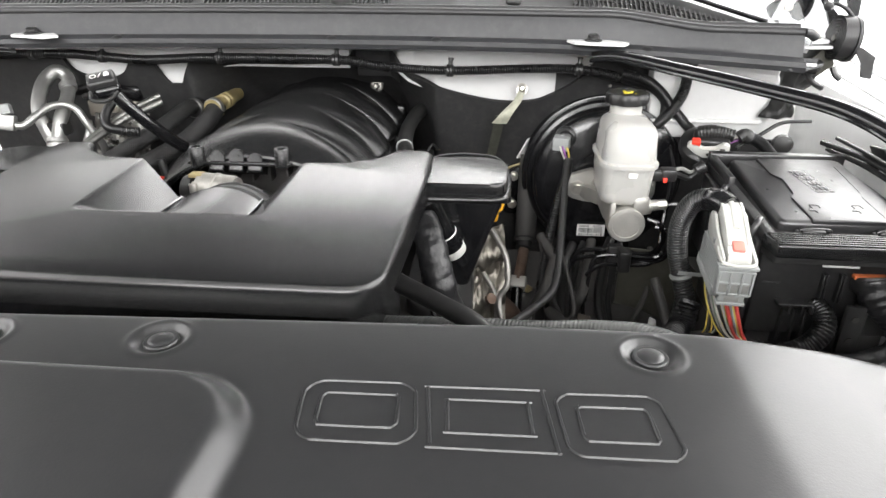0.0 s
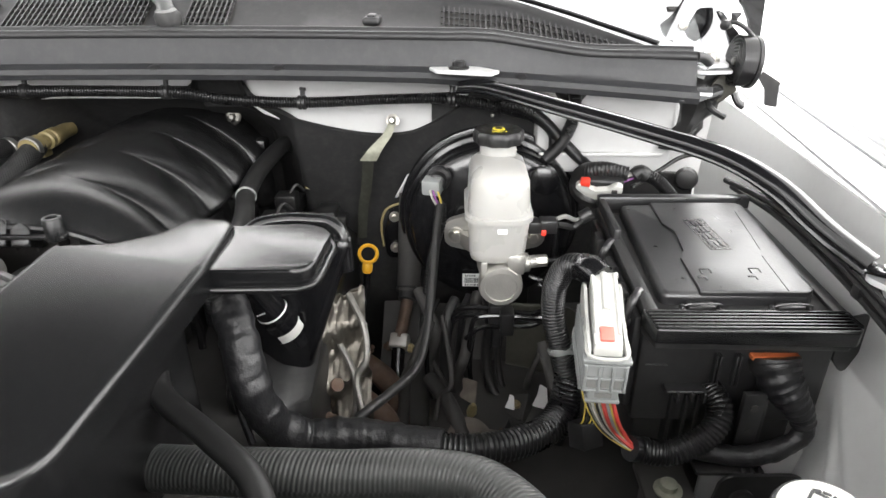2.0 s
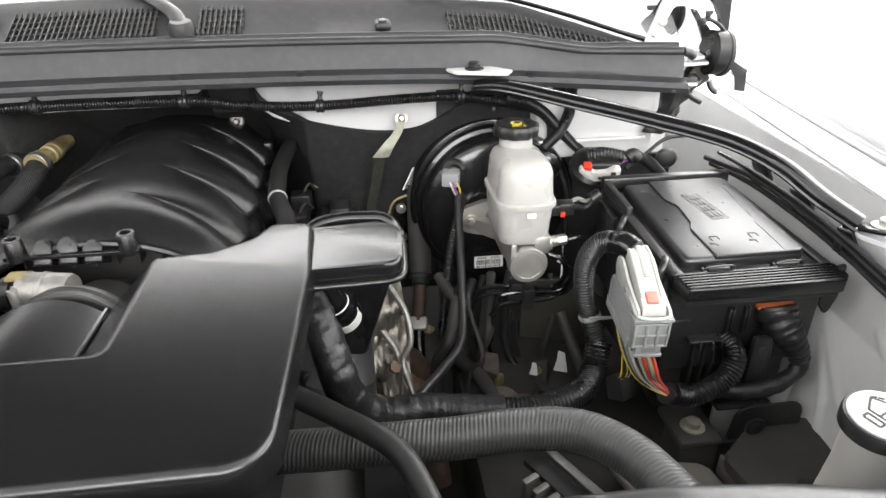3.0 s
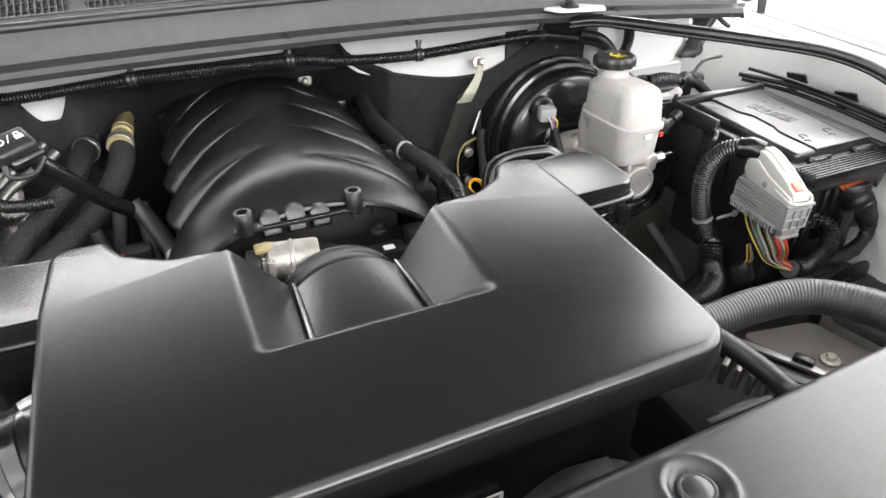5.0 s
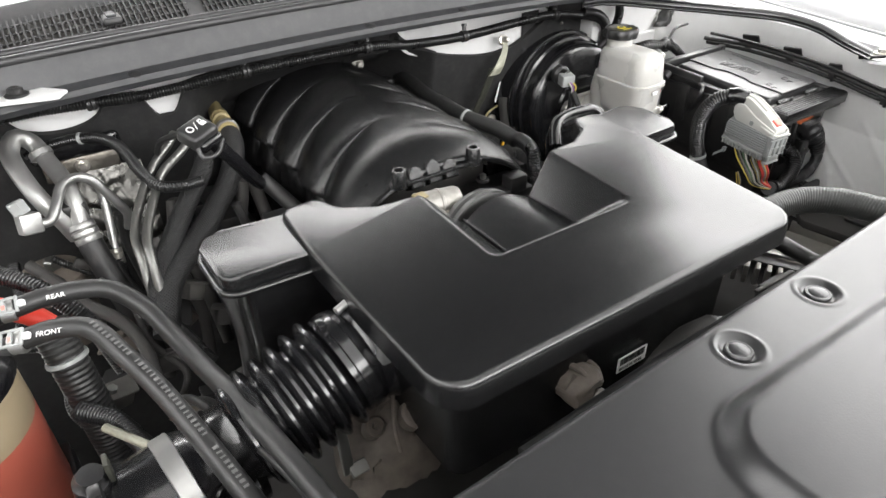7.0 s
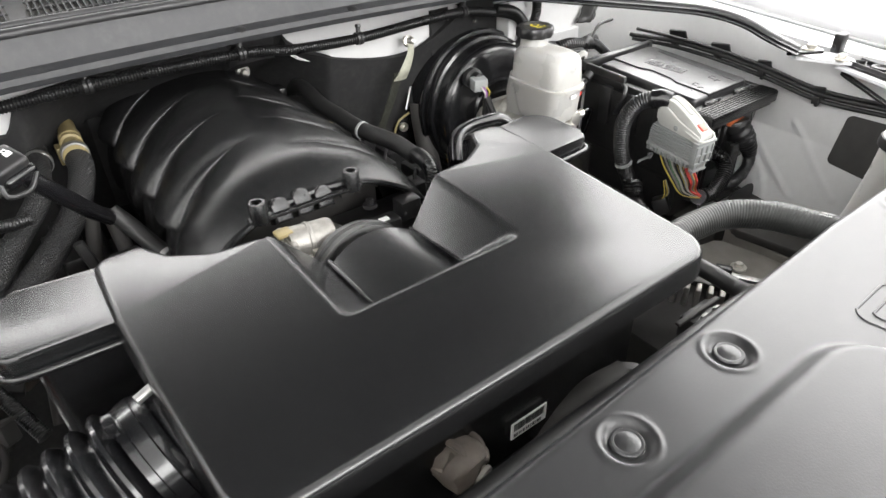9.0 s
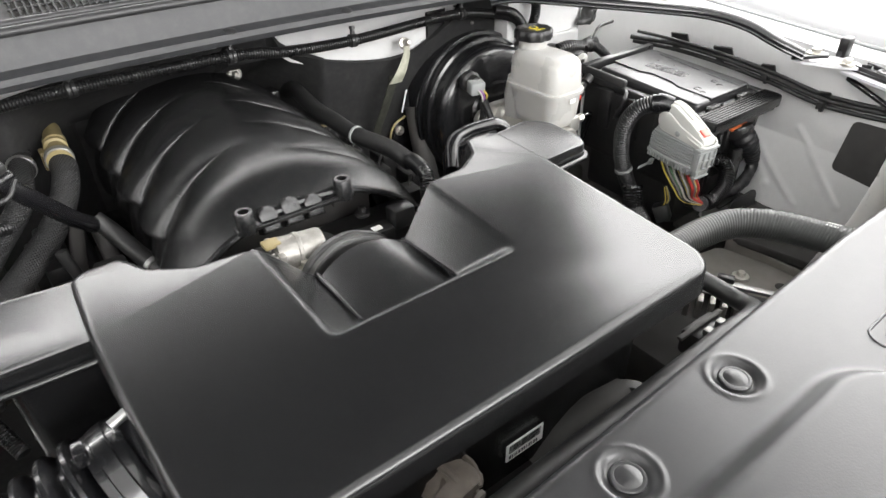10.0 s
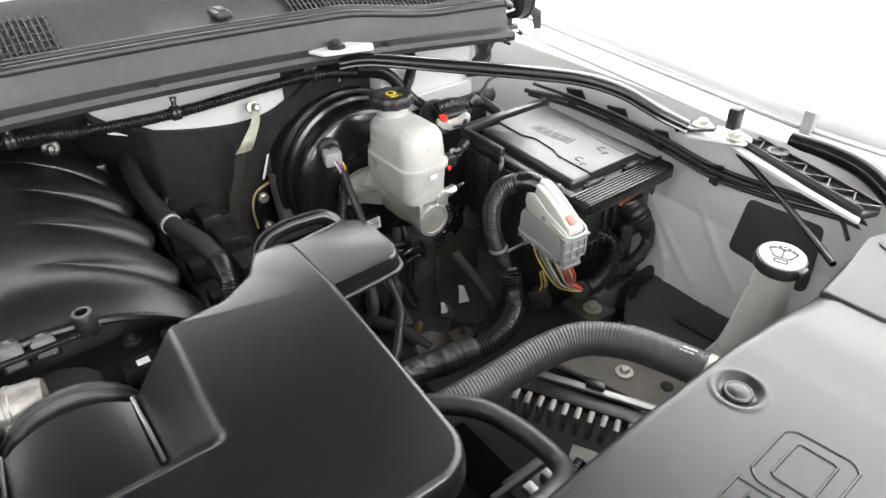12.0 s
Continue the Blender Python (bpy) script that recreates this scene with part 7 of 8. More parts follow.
def column_plate():
    t = thing("steering_column_plate", (0.04, 1.12, 1.08), "black gasket plate with gold edge and two bolts", "column plate")
    part("plate", prism(rounded([(-0.022, -0.055), (0.030, -0.05), (0.045, 0.0), (0.030, 0.045), (-0.010, 0.040), (-0.024, 0.0)], 0.012, 4), 0, 0.006, 0.002, 2, m=plane_matrix((0.042, 1.122, 1.09), (1, 0, 0), (0, 0, 1))), GLOSS, t)
    part("gold_edge", tube([(0.016, 1.114, 1.06), (0.014, 1.113, 1.10), (0.024, 1.112, 1.128), (0.05, 1.112, 1.140)], 0.0022, 8, 0.004), TAN, t)
    for z in (1.114, 1.058):
        bolt((0.036, 1.113, z), (0, -1, 0), 0.005, 0.009, parent=t)
    t = thing("steering_shaft", (0.05, 1.05, 0.9), "sooty steering shaft with a rusted joint", "steering shaft")
    part("boot", tube([(0.066, 1.10, 1.16), (0.064, 1.085, 1.10), (0.062, 1.06, 1.03), (0.0615, 1.05, 1.010)], 0.0195, 20, 0.006), DEEP, t)
    way = Vector((-0.012, -0.06, -0.05)).normalized()
    part("boot_ring", lathe([(0.0197, -0.004), (0.0212, -0.003), (0.0212, 0.002), (0.0150, 0.003), (0.0150, 0.016), (0.011, 0.018)], (0.0615, 1.05, 1.010), way, 24), RUBBER, t)
    part("shaft", tube([(0.061, 1.045, 1.005), (0.055, 1.01, 0.978), (0.050, 0.985, 0.960)], 0.0098, 14, 0.006), RUSTY, t)
    part("yoke", box(-0.015, 0.015, -0.012, 0.012, -0.014, 0.010, 0.004, 3, m=Matrix.Translation((0.050, 0.982, 0.957)) @ pose(0, 0, 0, 35, 0, -8)), CAST, t)
    for k in (-1, 1):
        part("yoke_pin", lathe([(0.0075, 0), (0.0075, 0.006), (0.005, 0.008), (0.0035, 0.012)], (0.050 + 0.014 * k, 0.980 - 0.002 * k, 0.948), (k, -0.14, 0.1), 8), (RUSTY, TAN)[k > 0], t, sharp=25)
    part("lower_shaft", tube([(0.049, 0.976, 0.950), (0.047, 0.95, 0.915), (0.045, 0.92, 0.87), (0.043, 0.89, 0.82)], 0.0105, 14, 0.006), GLOSS, t)


column_plate()


def lower_clutter():
    """Hoses, lines and fittings in the dark between engine and apron."""
    rnd = random.Random(12)
    for i in range(8):
        x = 0.075 + 0.2 * rnd.random()
        y = 0.78 + 0.22 * rnd.random()
        pts = [(x, y + 0.05, 1.03 + 0.03 * rnd.random())]
        for k in range(4):
            x += 0.05 * (rnd.random() - 0.5)
            y += 0.06 * (rnd.random() - 0.6)
            pts.append((x, y, pts[-1][2] - 0.03 - 0.04 * rnd.random()))
        loom("engine_bay_hose", pts, 0.003 + 0.006 * rnd.random() ** 2, "sooty black hose low in the engine bay", mat=DEEP, corr=0, seg=10, group="low hoses")
    for i in range(6):
        x = 0.098 + 0.021 * i + 0.006 * rnd.random()
        y = 0.90 + 0.05 * rnd.random()
        top = 1.075 - 0.04 * rnd.random()
        loom("frame_line", [(x + 0.012, y + 0.03, top), (x + 0.003, y + 0.01, top - 0.012), (x, y, top - 0.035), (x - 0.004, y - 0.005, top - 0.09), (x + 0.004, y - 0.02, top - 0.13), (x + 0.02, y - 0.04, top - 0.15)], (0.0035, 0.0075, 0.005)[i % 3], "black coated line running down behind the booster", mat=(GLOSS, RUBBER, BLACK)[i % 3], corr=0, seg=10, group="frame lines")
    t = thing("line_fitting", (0.158, 0.855, 0.912), "dull brass line fitting low in the bay", "fitting")
    part("hex", lathe([(0.007, -0.02), (0.010, 0), (0.010, 0.010), (0.006, 0.012), (0.006, 0.018), (0.0075, 0.019), (0.0065, 0.030), (0.003, 0.038)], (0.158, 0.855, 0.912), (0.15, -0.25, 1), 8), TAN, t)
    t = thing("splash_liner", (0.2, 0.95, 0.7), "dusty black splash liner low behind the wheel", "liner")
    part("sheet", grid(span(0.02, 0.50, 20), span(0, 1, 10), lambda x, u: (x, 1.06 - 0.30 * u, 0.98 - 0.22 * u + 0.01 * noise.noise(Vector((x * 10, u * 6, 3)))), 0.004), DEEP, t)
    t = thing("reservoir_bracket", (0.25, 0.86, 1.0), "olive grey pressed bracket under the brake cylinder", "bracket")
    o = rounded([(0.212, 1.060), (0.300, 1.052), (0.352, 1.010), (0.362, 0.900), (0.325, 0.925), (0.295, 0.928), (0.255, 0.945), (0.213, 0.955)], 0.010, 4)
    part("plate", prism(o, 0, 0.004, 0.0015, 2, m=plane_matrix((0, 0.935, 0), (1, 0, 0), (0, 0, 1))), OLIVE, t)
    part("edge", tube([(x, 0.934, z) for x, z in ((0.213, 0.956), (0.255, 0.946), (0.295, 0.929), (0.325, 0.926), (0.361, 0.902))], 0.0035, 8, 0.006), OLIVE, t)
    for i, (x, y, z, w) in enumerate(((0.254, 0.85, 0.958, 0.011), (0.213, 0.85, 0.949, 0.007), (0.080, 1.0, 0.925, 0.013))):
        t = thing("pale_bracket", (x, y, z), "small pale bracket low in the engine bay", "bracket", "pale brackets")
        part("plate", prism(rounded([(-w, -w), (w, -w * 1.5), (w * 0.9, w * 1.2), (0, w * 1.7), (-w * 0.3, w * 0.4)], 0.0015, 2), 0, 0.002, 0.0004, 1, m=plane_matrix((x, y, z), (1, 0, 0), (0, 0.6, 1))), LABEL, t)


lower_clutter()


def low_castings():
    """Steering gear, exhaust and brackets in the dirt below the brake cylinder."""
    t = thing("exhaust_manifold", (0.03, 0.85, 0.9), "rusted exhaust manifold pipes under the heat shield", "exhaust manifold")
    for k in range(3):
        y = 0.76 + 0.075 * k
        part("runner", tube([(-0.03, y + 0.02, 0.97), (0.01, y + 0.01, 0.955), (0.045, y, 0.92), (0.055, y - 0.03, 0.86)], 0.017, 14, 0.006, wrap=0.05), RUSTY, t)
        part("stud", lathe([(0.007, 0), (0.007, 0.010), (0.004, 0.011), (0.004, 0.018)], (0.004, y + 0.03, 0.965), (0.6, -0.2, 0.8), 6), RUSTY, t, sharp=25)
    t = thing("steering_gear", (0.14, 0.82, 0.85), "dirty cast steering gear housing with bolts", "steering gear")
    part("housing", lathe([(0.020, 0), (0.036, 0.004), (0.038, 0.03), (0.030, 0.036), (0.030, 0.07), (0.024, 0.074), (0.012, 0.078)], (0.150, 0.83, 0.865), (0.1, -0.4, 0.9), 32), BROWN, t)
    part("flange", prism(rounded([(0.10, 0.80), (0.19, 0.78), (0.205, 0.84), (0.12, 0.87)], 0.012, 3), 0.905, 0.913, 0.002, 1), BROWN, t)
    for x, y in ((0.112, 0.812), (0.188, 0.797), (0.192, 0.835), (0.126, 0.857)):
        bolt((x, y, 0.914), r=0.0055, washer=0.009, parent=t, mat=RUSTY)
    part("input", tube([(0.15, 0.80, 0.93), (0.13, 0.85, 0.945), (0.10, 0.90, 0.95)], 0.011, 12, 0.006), DEEP, t)
    for k, (dx, dz) in enumerate(((0, 0), (0.013, -0.012))):
        loom("brake_line", [(0.232 + dx, 0.875, 1.135 + dz), (0.250 + dx, 0.868, 1.128 + dz), (0.258 + dx, 0.872, 1.10 + dz), (0.245 + dx, 0.885, 1.072 + dz), (0.205, 0.90, 1.066 + dz), (0.165, 0.915, 1.062 + dz), (0.135, 0.93, 1.04 + dz), (0.125, 0.93, 0.97)], 0.0036, "black coated brake line bent below the master cylinder", mat=GLOSS, corr=0, seg=8, group="brake lines")
    t = thing("line_clip", (0.195, 0.90, 1.06), "black plastic clip holding the brake lines", "clip")
    part("body", box(0.183, 0.207, 0.888, 0.905, 1.045, 1.080, 0.003), BLACK, t)
    part("tail", box(0.189, 0.201, 0.893, 0.899, 1.01, 1.046, 0.002), BLACK, t)
    rnd = random.Random(77)
    for i in range(5):
        x, y, z = 0.07 + 0.20 * rnd.random(), 0.74 + 0.22 * rnd.random(), 0.925 + 0.05 * rnd.random()
        t = thing("frame_bracket", (x, y, z), "sooty folded steel bracket low in the bay", "bracket", "low brackets")
        M = Matrix.Translation((x, y, z)) @ pose(0, 0, 0, 50 * rnd.random() - 25, 50 * rnd.random() - 25, 360 * rnd.random())
        w = 0.012 + 0.018 * rnd.random()
        part("plate", prism(rounded([(-w, -0.010), (w, -0.012), (w * 0.8, 0.012), (-w * 0.6, 0.014)], 0.003, 2), 0, 0.003, 0.001, 1, m=M), (DEEP, BROWN, DEEP)[i % 3], t)
        part("fold", box(-w, w, -0.013, -0.010, -0.02, 0.003, 0.001, 1, m=M), (DEEP, BROWN, DEEP)[i % 3], t)
        if i % 2:
            part("bolt", lathe([(0.006, 0), (0.006, 0.006), (0.003, 0.007), (0.003, 0.012)], M @ Vector((0, 0, 0.003)), M.to_3x3() @ Vector((0, 0, 1)), 6), (RUSTY, TAN)[i % 3 == 0], t, sharp=25)


low_castings()
solid("engine_block", box(CX - 0.24, CX + 0.25, 0.50, 1.18, 0.62, 1.06, 0.03, 3), DEEP, (CX, 0.85, 0.62), "sooty black engine block deep in the bay", "engine block")


# ---- front of the engine, under the cover ----
def engine_front():
    t = thing("water_pump_bracket", (-0.37, 0.44, 1.1), "weathered cast bracket at the engine front", "bracket")
    at, way = (-0.361, 0.446, 1.147), Vector((0.25, -0.95, -0.15)).normalized()
    bm = lathe([(0.023, -0.006), (0.0215, 0.004), (0.0235, 0.012), (0.0225, 0.022), (0.0195, 0.027), (0.010, 0.028), (0.003, 0.027)], at, way, 18)
    for v in bm.verts:
        v.co += 0.006 * noise.noise_vector(v.co * 70)
    part("casting", bm, BROWN, t, sharp=40)
    for k in range(5):
        a = 0.6 + 1.2566 * k
        x, z = at[0] + 0.0225 * math.cos(a), at[2] + 0.0225 * math.sin(a)
        part("web", tube([(x, 0.448, z), (x * 0.9 + at[0] * 0.1 + 0.004, 0.432, z), (at[0] + 0.013 * math.cos(a) + 0.006, 0.4195, at[2] + 0.013 * math.sin(a) - 0.003)], 0.0034, 8, 0.004), BROWN, t)
    bolt((at[0] + 0.014, 0.418, at[2] - 0.013), way, r=0.006, washer=0.010, parent=t, mat=DIRTY)
    t = thing("thermostat_housing", (-0.24, 0.41, 1.1), "dark ribbed coolant housing under the cover", "housing")
    part("body", lathe([(0.03, 0), (0.03, 0.045), (0.027, 0.052), (0.018, 0.055), (0.016, 0.052), (0.002, 0.052)], (-0.155, 0.42, 1.085), (-0.3, -0.3, 1), 24), RUBBER, t)
    part("arm", tube([(-0.16, 0.42, 1.13), (-0.20, 0.43, 1.12), (-0.25, 0.45, 1.08)], 0.018, 16, 0.006), DEEP, t)
    t = thing("engine_lift_bracket", (-0.55, 0.45, 1.12), "weathered tan cast engine bracket below the bellows", "bracket")
    def f(u, v):
        n = 0.010 * noise.noise(Vector((u * 5, v * 5, 9))) + 0.004 * noise.noise(Vector((u * 14, v * 12, 4)))
        r = 0.5 - math.hypot(u - 0.5, v - 0.5)
        return (-0.585 + 0.115 * u, 0.575 - 0.075 * v + n, 1.075 + 0.07 * max(0, r) ** 0.6 - 0.03 * v + 1.6 * n)
    part("casting", grid(span(0, 1, 20), span(0, 1, 14), f, 0.008), BROWN, t)
    for x, y, z, r in ((-0.505, 0.522, 1.112, 0.016), (-0.548, 0.530, 1.112, 0.011)):
        part("boss", lathe([(r, -0.012), (r, 0.004), (r * 0.8, 0.006), (r * 0.72, 0.003), (r * 0.35, 0.003), (r * 0.3, 0.008)], (x, y, z), (0.15, -0.55, 0.85), 20), BROWN, t)
    part("rib", tube([(-0.520, 0.562, 1.112), (-0.516, 0.548, 1.128), (-0.524, 0.532, 1.128), (-0.532, 0.515, 1.112), (-0.535, 0.500, 1.095)], 0.0022, 8, 0.004), BROWN, t)
    part("steel_tab", box(-0.006, 0.006, -0.002, 0.002, -0.024, 0.024, 0.001, 1, m=Matrix.Translation((-0.588, 0.515, 1.118)) @ pose(0, 0, 0, -25, 12, 10)), STEELD, t)
    part("steel_tab", box(-0.010, 0.010, -0.002, 0.002, -0.007, 0.007, 0.001, 1, m=Matrix.Translation((-0.580, 0.505, 1.098)) @ pose(0, 0, 0, -55, 12, 10)), STEELD, t)
    t = thing("fan_shroud", (CX, 0.39, 0.8), "black moulded radiator fan shroud", "fan shroud")
    part("top", box(CX - 0.45, CX + 0.38, 0.366, 0.390, 0.80, 1.085, 0.006), DEEP, t)
    solid("radiator_support", box(-1.12, 0.56, 0.30, 0.345, 0.50, 1.215, 0.01), DEEP, (CX, 0.32, 0.5), "sooty black radiator support across the front", "radiator support", kind="structure")
    part("ledge", box(CX - 0.40, CX + 0.28, 0.395, 0.43, 1.03, 1.045, 0.004), BLACK, t)
    for i in range(7):
        x = CX - 0.36 + 0.10 * i
        part("stiffener", box(x - 0.002, x + 0.002, 0.389, 0.425, 1.045, 1.08, 0.001, 1), DEEP, t)
    t = thing("front_plug", (0.05, 0.43, 1.1), "black connector with silver clips by the fan shroud", "connector")
    part("shell", box(-0.01, 0.045, 0.42, 0.46, 1.07, 1.105, 0.005, m=None), BLACK, t)
    part("clip", box(0.0, 0.012, 0.418, 0.44, 1.104, 1.112, 0.002), STEELD, t)
    part("clip", box(0.024, 0.036, 0.418, 0.44, 1.104, 1.112, 0.002), STEELD, t)
    part("bar", box(-0.03, 0.05, 0.445, 0.452, 1.105, 1.110, 0.002, m=None), DEEP, t)
    loom("shroud_lead", [(-0.30, 0.405, 1.12), (-0.2, 0.41, 1.10), (-0.1, 0.405, 1.09), (0.0, 0.41, 1.10), (0.06, 0.42, 1.12)], 0.006, "black lead along the fan shroud", mat=CONDUIT)


engine_front()


# ---- passenger side ----
def ac_lines():
    t = thing("refrigerant_lines", (-0.75, 1.0, 1.1), "bright aluminium air conditioning pipes with a valve block", "pipes")
    part("suction_pipe", tube([(-0.750, 0.968, 1.190), (-0.760, 0.968, 1.222), (-0.772, 0.976, 1.248), (-0.782, 1.0, 1.272), (-0.787, 1.03, 1.293), (-0.776, 1.05, 1.306), (-0.760, 1.053, 1.294), (-0.750, 1.03, 1.272), (-0.741, 1.0, 1.255), (-0.738, 0.975, 1.235), (-0.740, 0.962, 1.205)], 0.0112, 20, 0.005), ALLOY, t)
    part("joint", lathe([(0.0118, -0.002), (0.0145, 0), (0.0145, 0.008), (0.0118, 0.010)], (-0.756, 1.044, 1.284), (0.25, -0.55, -0.75), 20), ALLOY, t)
    c, way = (-0.741, 0.962, 1.210), (0.12, -0.45, -0.9)
    f = part("crimp", lathe([(0.0155, 0), (0.0165, 0.002), (0.0165, 0.007), (0.0145, 0.009), (0.0165, 0.011), (0.0165, 0.016), (0.0145, 0.018), (0.0165, 0.020), (0.0165, 0.025), (0.0155, 0.027)], c, way, 24), ALLOY, t)
    part("clamp_block", box(-0.768, -0.726, 0.962, 0.99, 1.212, 1.236, 0.006, m=None), BLACK, t)
    part("suction_hose", tube([(-0.739, 0.953, 1.190), (-0.732, 0.93, 1.15), (-0.722, 0.905, 1.10), (-0.71, 0.88, 1.02)], 0.0155, 18, 0.006), RUBBER, t)
    part("small_pipe", tube([(-0.785, 0.922, 1.243), (-0.768, 0.928, 1.240), (-0.757, 0.942, 1.250), (-0.745, 0.968, 1.262), (-0.728, 0.985, 1.262), (-0.712, 0.988, 1.254), (-0.702, 0.988, 1.236), (-0.692, 0.99, 1.212), (-0.684, 0.995, 1.190), (-0.688, 1.0, 1.165)], 0.0062, 14, 0.004), ALLOY, t)
    part("small_pipe", tube([(-0.705, 1.002, 1.232), (-0.705, 0.998, 1.216), (-0.708, 0.985, 1.196), (-0.711, 0.975, 1.174), (-0.714, 0.966, 1.155)], 0.0055, 14, 0.004), ALLOY, t)
    part("small_crimp", lathe([(0.0085, 0), (0.0085, 0.006), (0.007, 0.007), (0.0085, 0.008), (0.0085, 0.014), (0.007, 0.015), (0.0085, 0.016), (0.0085, 0.022)], (-0.714, 0.966, 1.158), (-0.05, -0.3, -1), 18), STEEL, t)
    part("small_hose", tube([(-0.715, 0.960, 1.138), (-0.716, 0.950, 1.11), (-0.716, 0.93, 1.05)], 0.0085, 14, 0.005), RUBBER, t)
    v = part("valve_block", box(-0.012, 0.012, -0.010, 0.010, -0.015, 0.010, 0.003, m=Matrix.Translation((-0.788, 0.922, 1.249)) @ pose(0, 0, 0, -15, 12, 20)), ALLOY, t)
    part("valve_cap", lathe([(0.0105, 0), (0.0105, 0.014), (0.009, 0.016)], (-0.791, 0.928, 1.258), (-0.25, 0.25, 1), 6), CONN, v, sharp=25)
    t = thing("heat_wrap", (-0.69, 1.09, 1.1), "crumpled silver foil heat wrap on the firewall", "foil wrap")
    def f(u, v):
        n = abs(noise.noise(Vector((u * 3 + v, v * 5, 3)))) * 0.006 + abs(noise.noise(Vector((u * 7, v * 4 - u * 3, 7)))) * 0.003
        return (-0.745 + 0.105 * u, 1.085 - 0.04 * v - n, 1.225 - 0.12 * v)
    part("sheet", grid(span(0, 1, 44), span(0, 1, 44), f, 0.001), FOIL, t, sharp=60)
    t = thing("evaporator_flange", (-0.72, 1.10, 1.2), "dull steel flange plate on the firewall", "flange")
    part("plate", box(-0.765, -0.665, 1.095, 1.10, 1.215, 1.245, 0.004, m=None), HEAT, t)
    part("cover", box(-0.775, -0.655, 1.09, 1.12, 1.243, 1.275, 0.010, 3), GLOSS, t)
    bolt((-0.715, 1.094, 1.232), (0, -1, 0), 0.006, 0.010, parent=t)


ac_lines()
loom("firewall_conduit", [(-0.775, 1.09, 1.262), (-0.741, 1.085, 1.274), (-0.705, 1.072, 1.279), (-0.682, 1.058, 1.278), (-0.663, 1.03, 1.269), (-0.652, 0.975, 1.252), (-0.637, 0.947, 1.238), (-0.609, 0.942, 1.232), (-0.585, 0.95, 1.228)], 0.0078, "black corrugated conduit before the firewall", ties=(2,))


def heater_lines():
    t = thing("heater_hoses", (-0.53, 1.05, 1.1), "braided black heater hoses with tan quick fittings", "heater hoses")
    part("hose", tube([(-0.508, 1.085, 1.242), (-0.511, 1.045, 1.226), (-0.536, 1.0, 1.199), (-0.579, 0.952, 1.176), (-0.626, 0.902, 1.160), (-0.668, 0.855, 1.147), (-0.695, 0.80, 1.11)], 0.0160, 20, 0.005), SLEEVE, t)
    part("hose", tube([(-0.552, 1.10, 1.240), (-0.556, 1.05, 1.240), (-0.569, 1.0, 1.226), (-0.604, 0.96, 1.204), (-0.645, 0.91, 1.178), (-0.676, 0.865, 1.155), (-0.70, 0.82, 1.12)], 0.0135, 20, 0.005), SLEEVE, t)
    for a, m in (((-0.507, 1.095, 1.243), TAN), ((-0.551, 1.108, 1.238), BLACK)):
        p = Vector(a)
        f = part("quick_fitting", lathe([(0.0155, -0.03), (0.0155, -0.005), (0.0115, 0.0), (0.0115, 0.010), (0.0145, 0.012), (0.0145, 0.020), (0.0125, 0.022), (0.0145, 0.024), (0.0145, 0.036), (0.0120, 0.040), (0.0120, 0.075)], p, (0.06, 0.9, 0.05), 24), m, t)
        part("band", lathe([(0.0165, -0.028), (0.0175, -0.027), (0.0175, -0.018), (0.0165, -0.017)], p, (0.06, 0.9, 0.05), 24), ALLOY, f)
        part("lock", box(p.x - 0.02, p.x - 0.012, p.y + 0.018, p.y + 0.04, p.z - 0.03, p.z - 0.004, 0.002), m, f)
    t = thing("heater_pipes", (-0.66, 0.95, 1.0), "pair of bent steel heater pipes", "pipes")
    part("pipe", tube([(-0.590, 1.04, 1.268), (-0.605, 1.022, 1.260), (-0.631, 1.0, 1.247), (-0.656, 0.97, 1.228), (-0.685, 0.92, 1.198), (-0.690, 0.88, 1.172), (-0.694, 0.84, 1.10)], 0.0060, 14, 0.005), STEELD, t)
    part("pipe", tube([(-0.575, 1.018, 1.263), (-0.592, 1.002, 1.255), (-0.627, 0.98, 1.240), (-0.647, 0.95, 1.225), (-0.672, 0.90, 1.203), (-0.680, 0.86, 1.182), (-0.684, 0.82, 1.10)], 0.0060, 14, 0.005), STEELD, t)
    t = thing("quick_connector", (-0.583, 0.878, 1.32), "black lock connector with white print on a hose", "connector")
    M = Matrix.Translation((-0.584, 0.880, 1.326)) @ pose(0, 0, 0, 22, -10, 28)
    part("shell", box(-0.020, 0.020, -0.016, 0.016, -0.014, 0.006, 0.005, 3, m=M), BLACK, t)
    part("bridge", box(-0.014, 0.022, -0.022, 0.0, -0.020, -0.004, 0.006, 3, m=M), GLOSS, t)
    part("latch_arm", tube([tuple(M @ Vector(q)) for q in ((-0.018, -0.016, -0.006), (-0.02, -0.026, -0.014), (0.0, -0.03, -0.018), (0.018, -0.022, -0.012))], 0.0028, 8, 0.004), BLACK, t)
    g = bmesh.new()
    for i in range(16):
        q = 2 * math.pi * i / 16
        box(-0.0012, 0.0012, -0.0008, 0.0008, 0, 0.0004, 0, bm=g, m=pose(-0.009 + 0.004 * math.cos(q), 0.002 + 0.004 * math.sin(q), 0.0061, 0, 0, math.degrees(q) + 90))
    box(-0.0005, 0.0005, -0.006, 0.006, 0, 0.0004, 0, bm=g, m=pose(0, 0.002, 0.0061, 0, 0, -25))
    box(0.006, 0.0135, -0.003, 0.003, 0.0061, 0.0065, 0, bm=g)
    box(0.0072, 0.0084, 0.003, 0.0065, 0.0061, 0.0065, 0, bm=g)
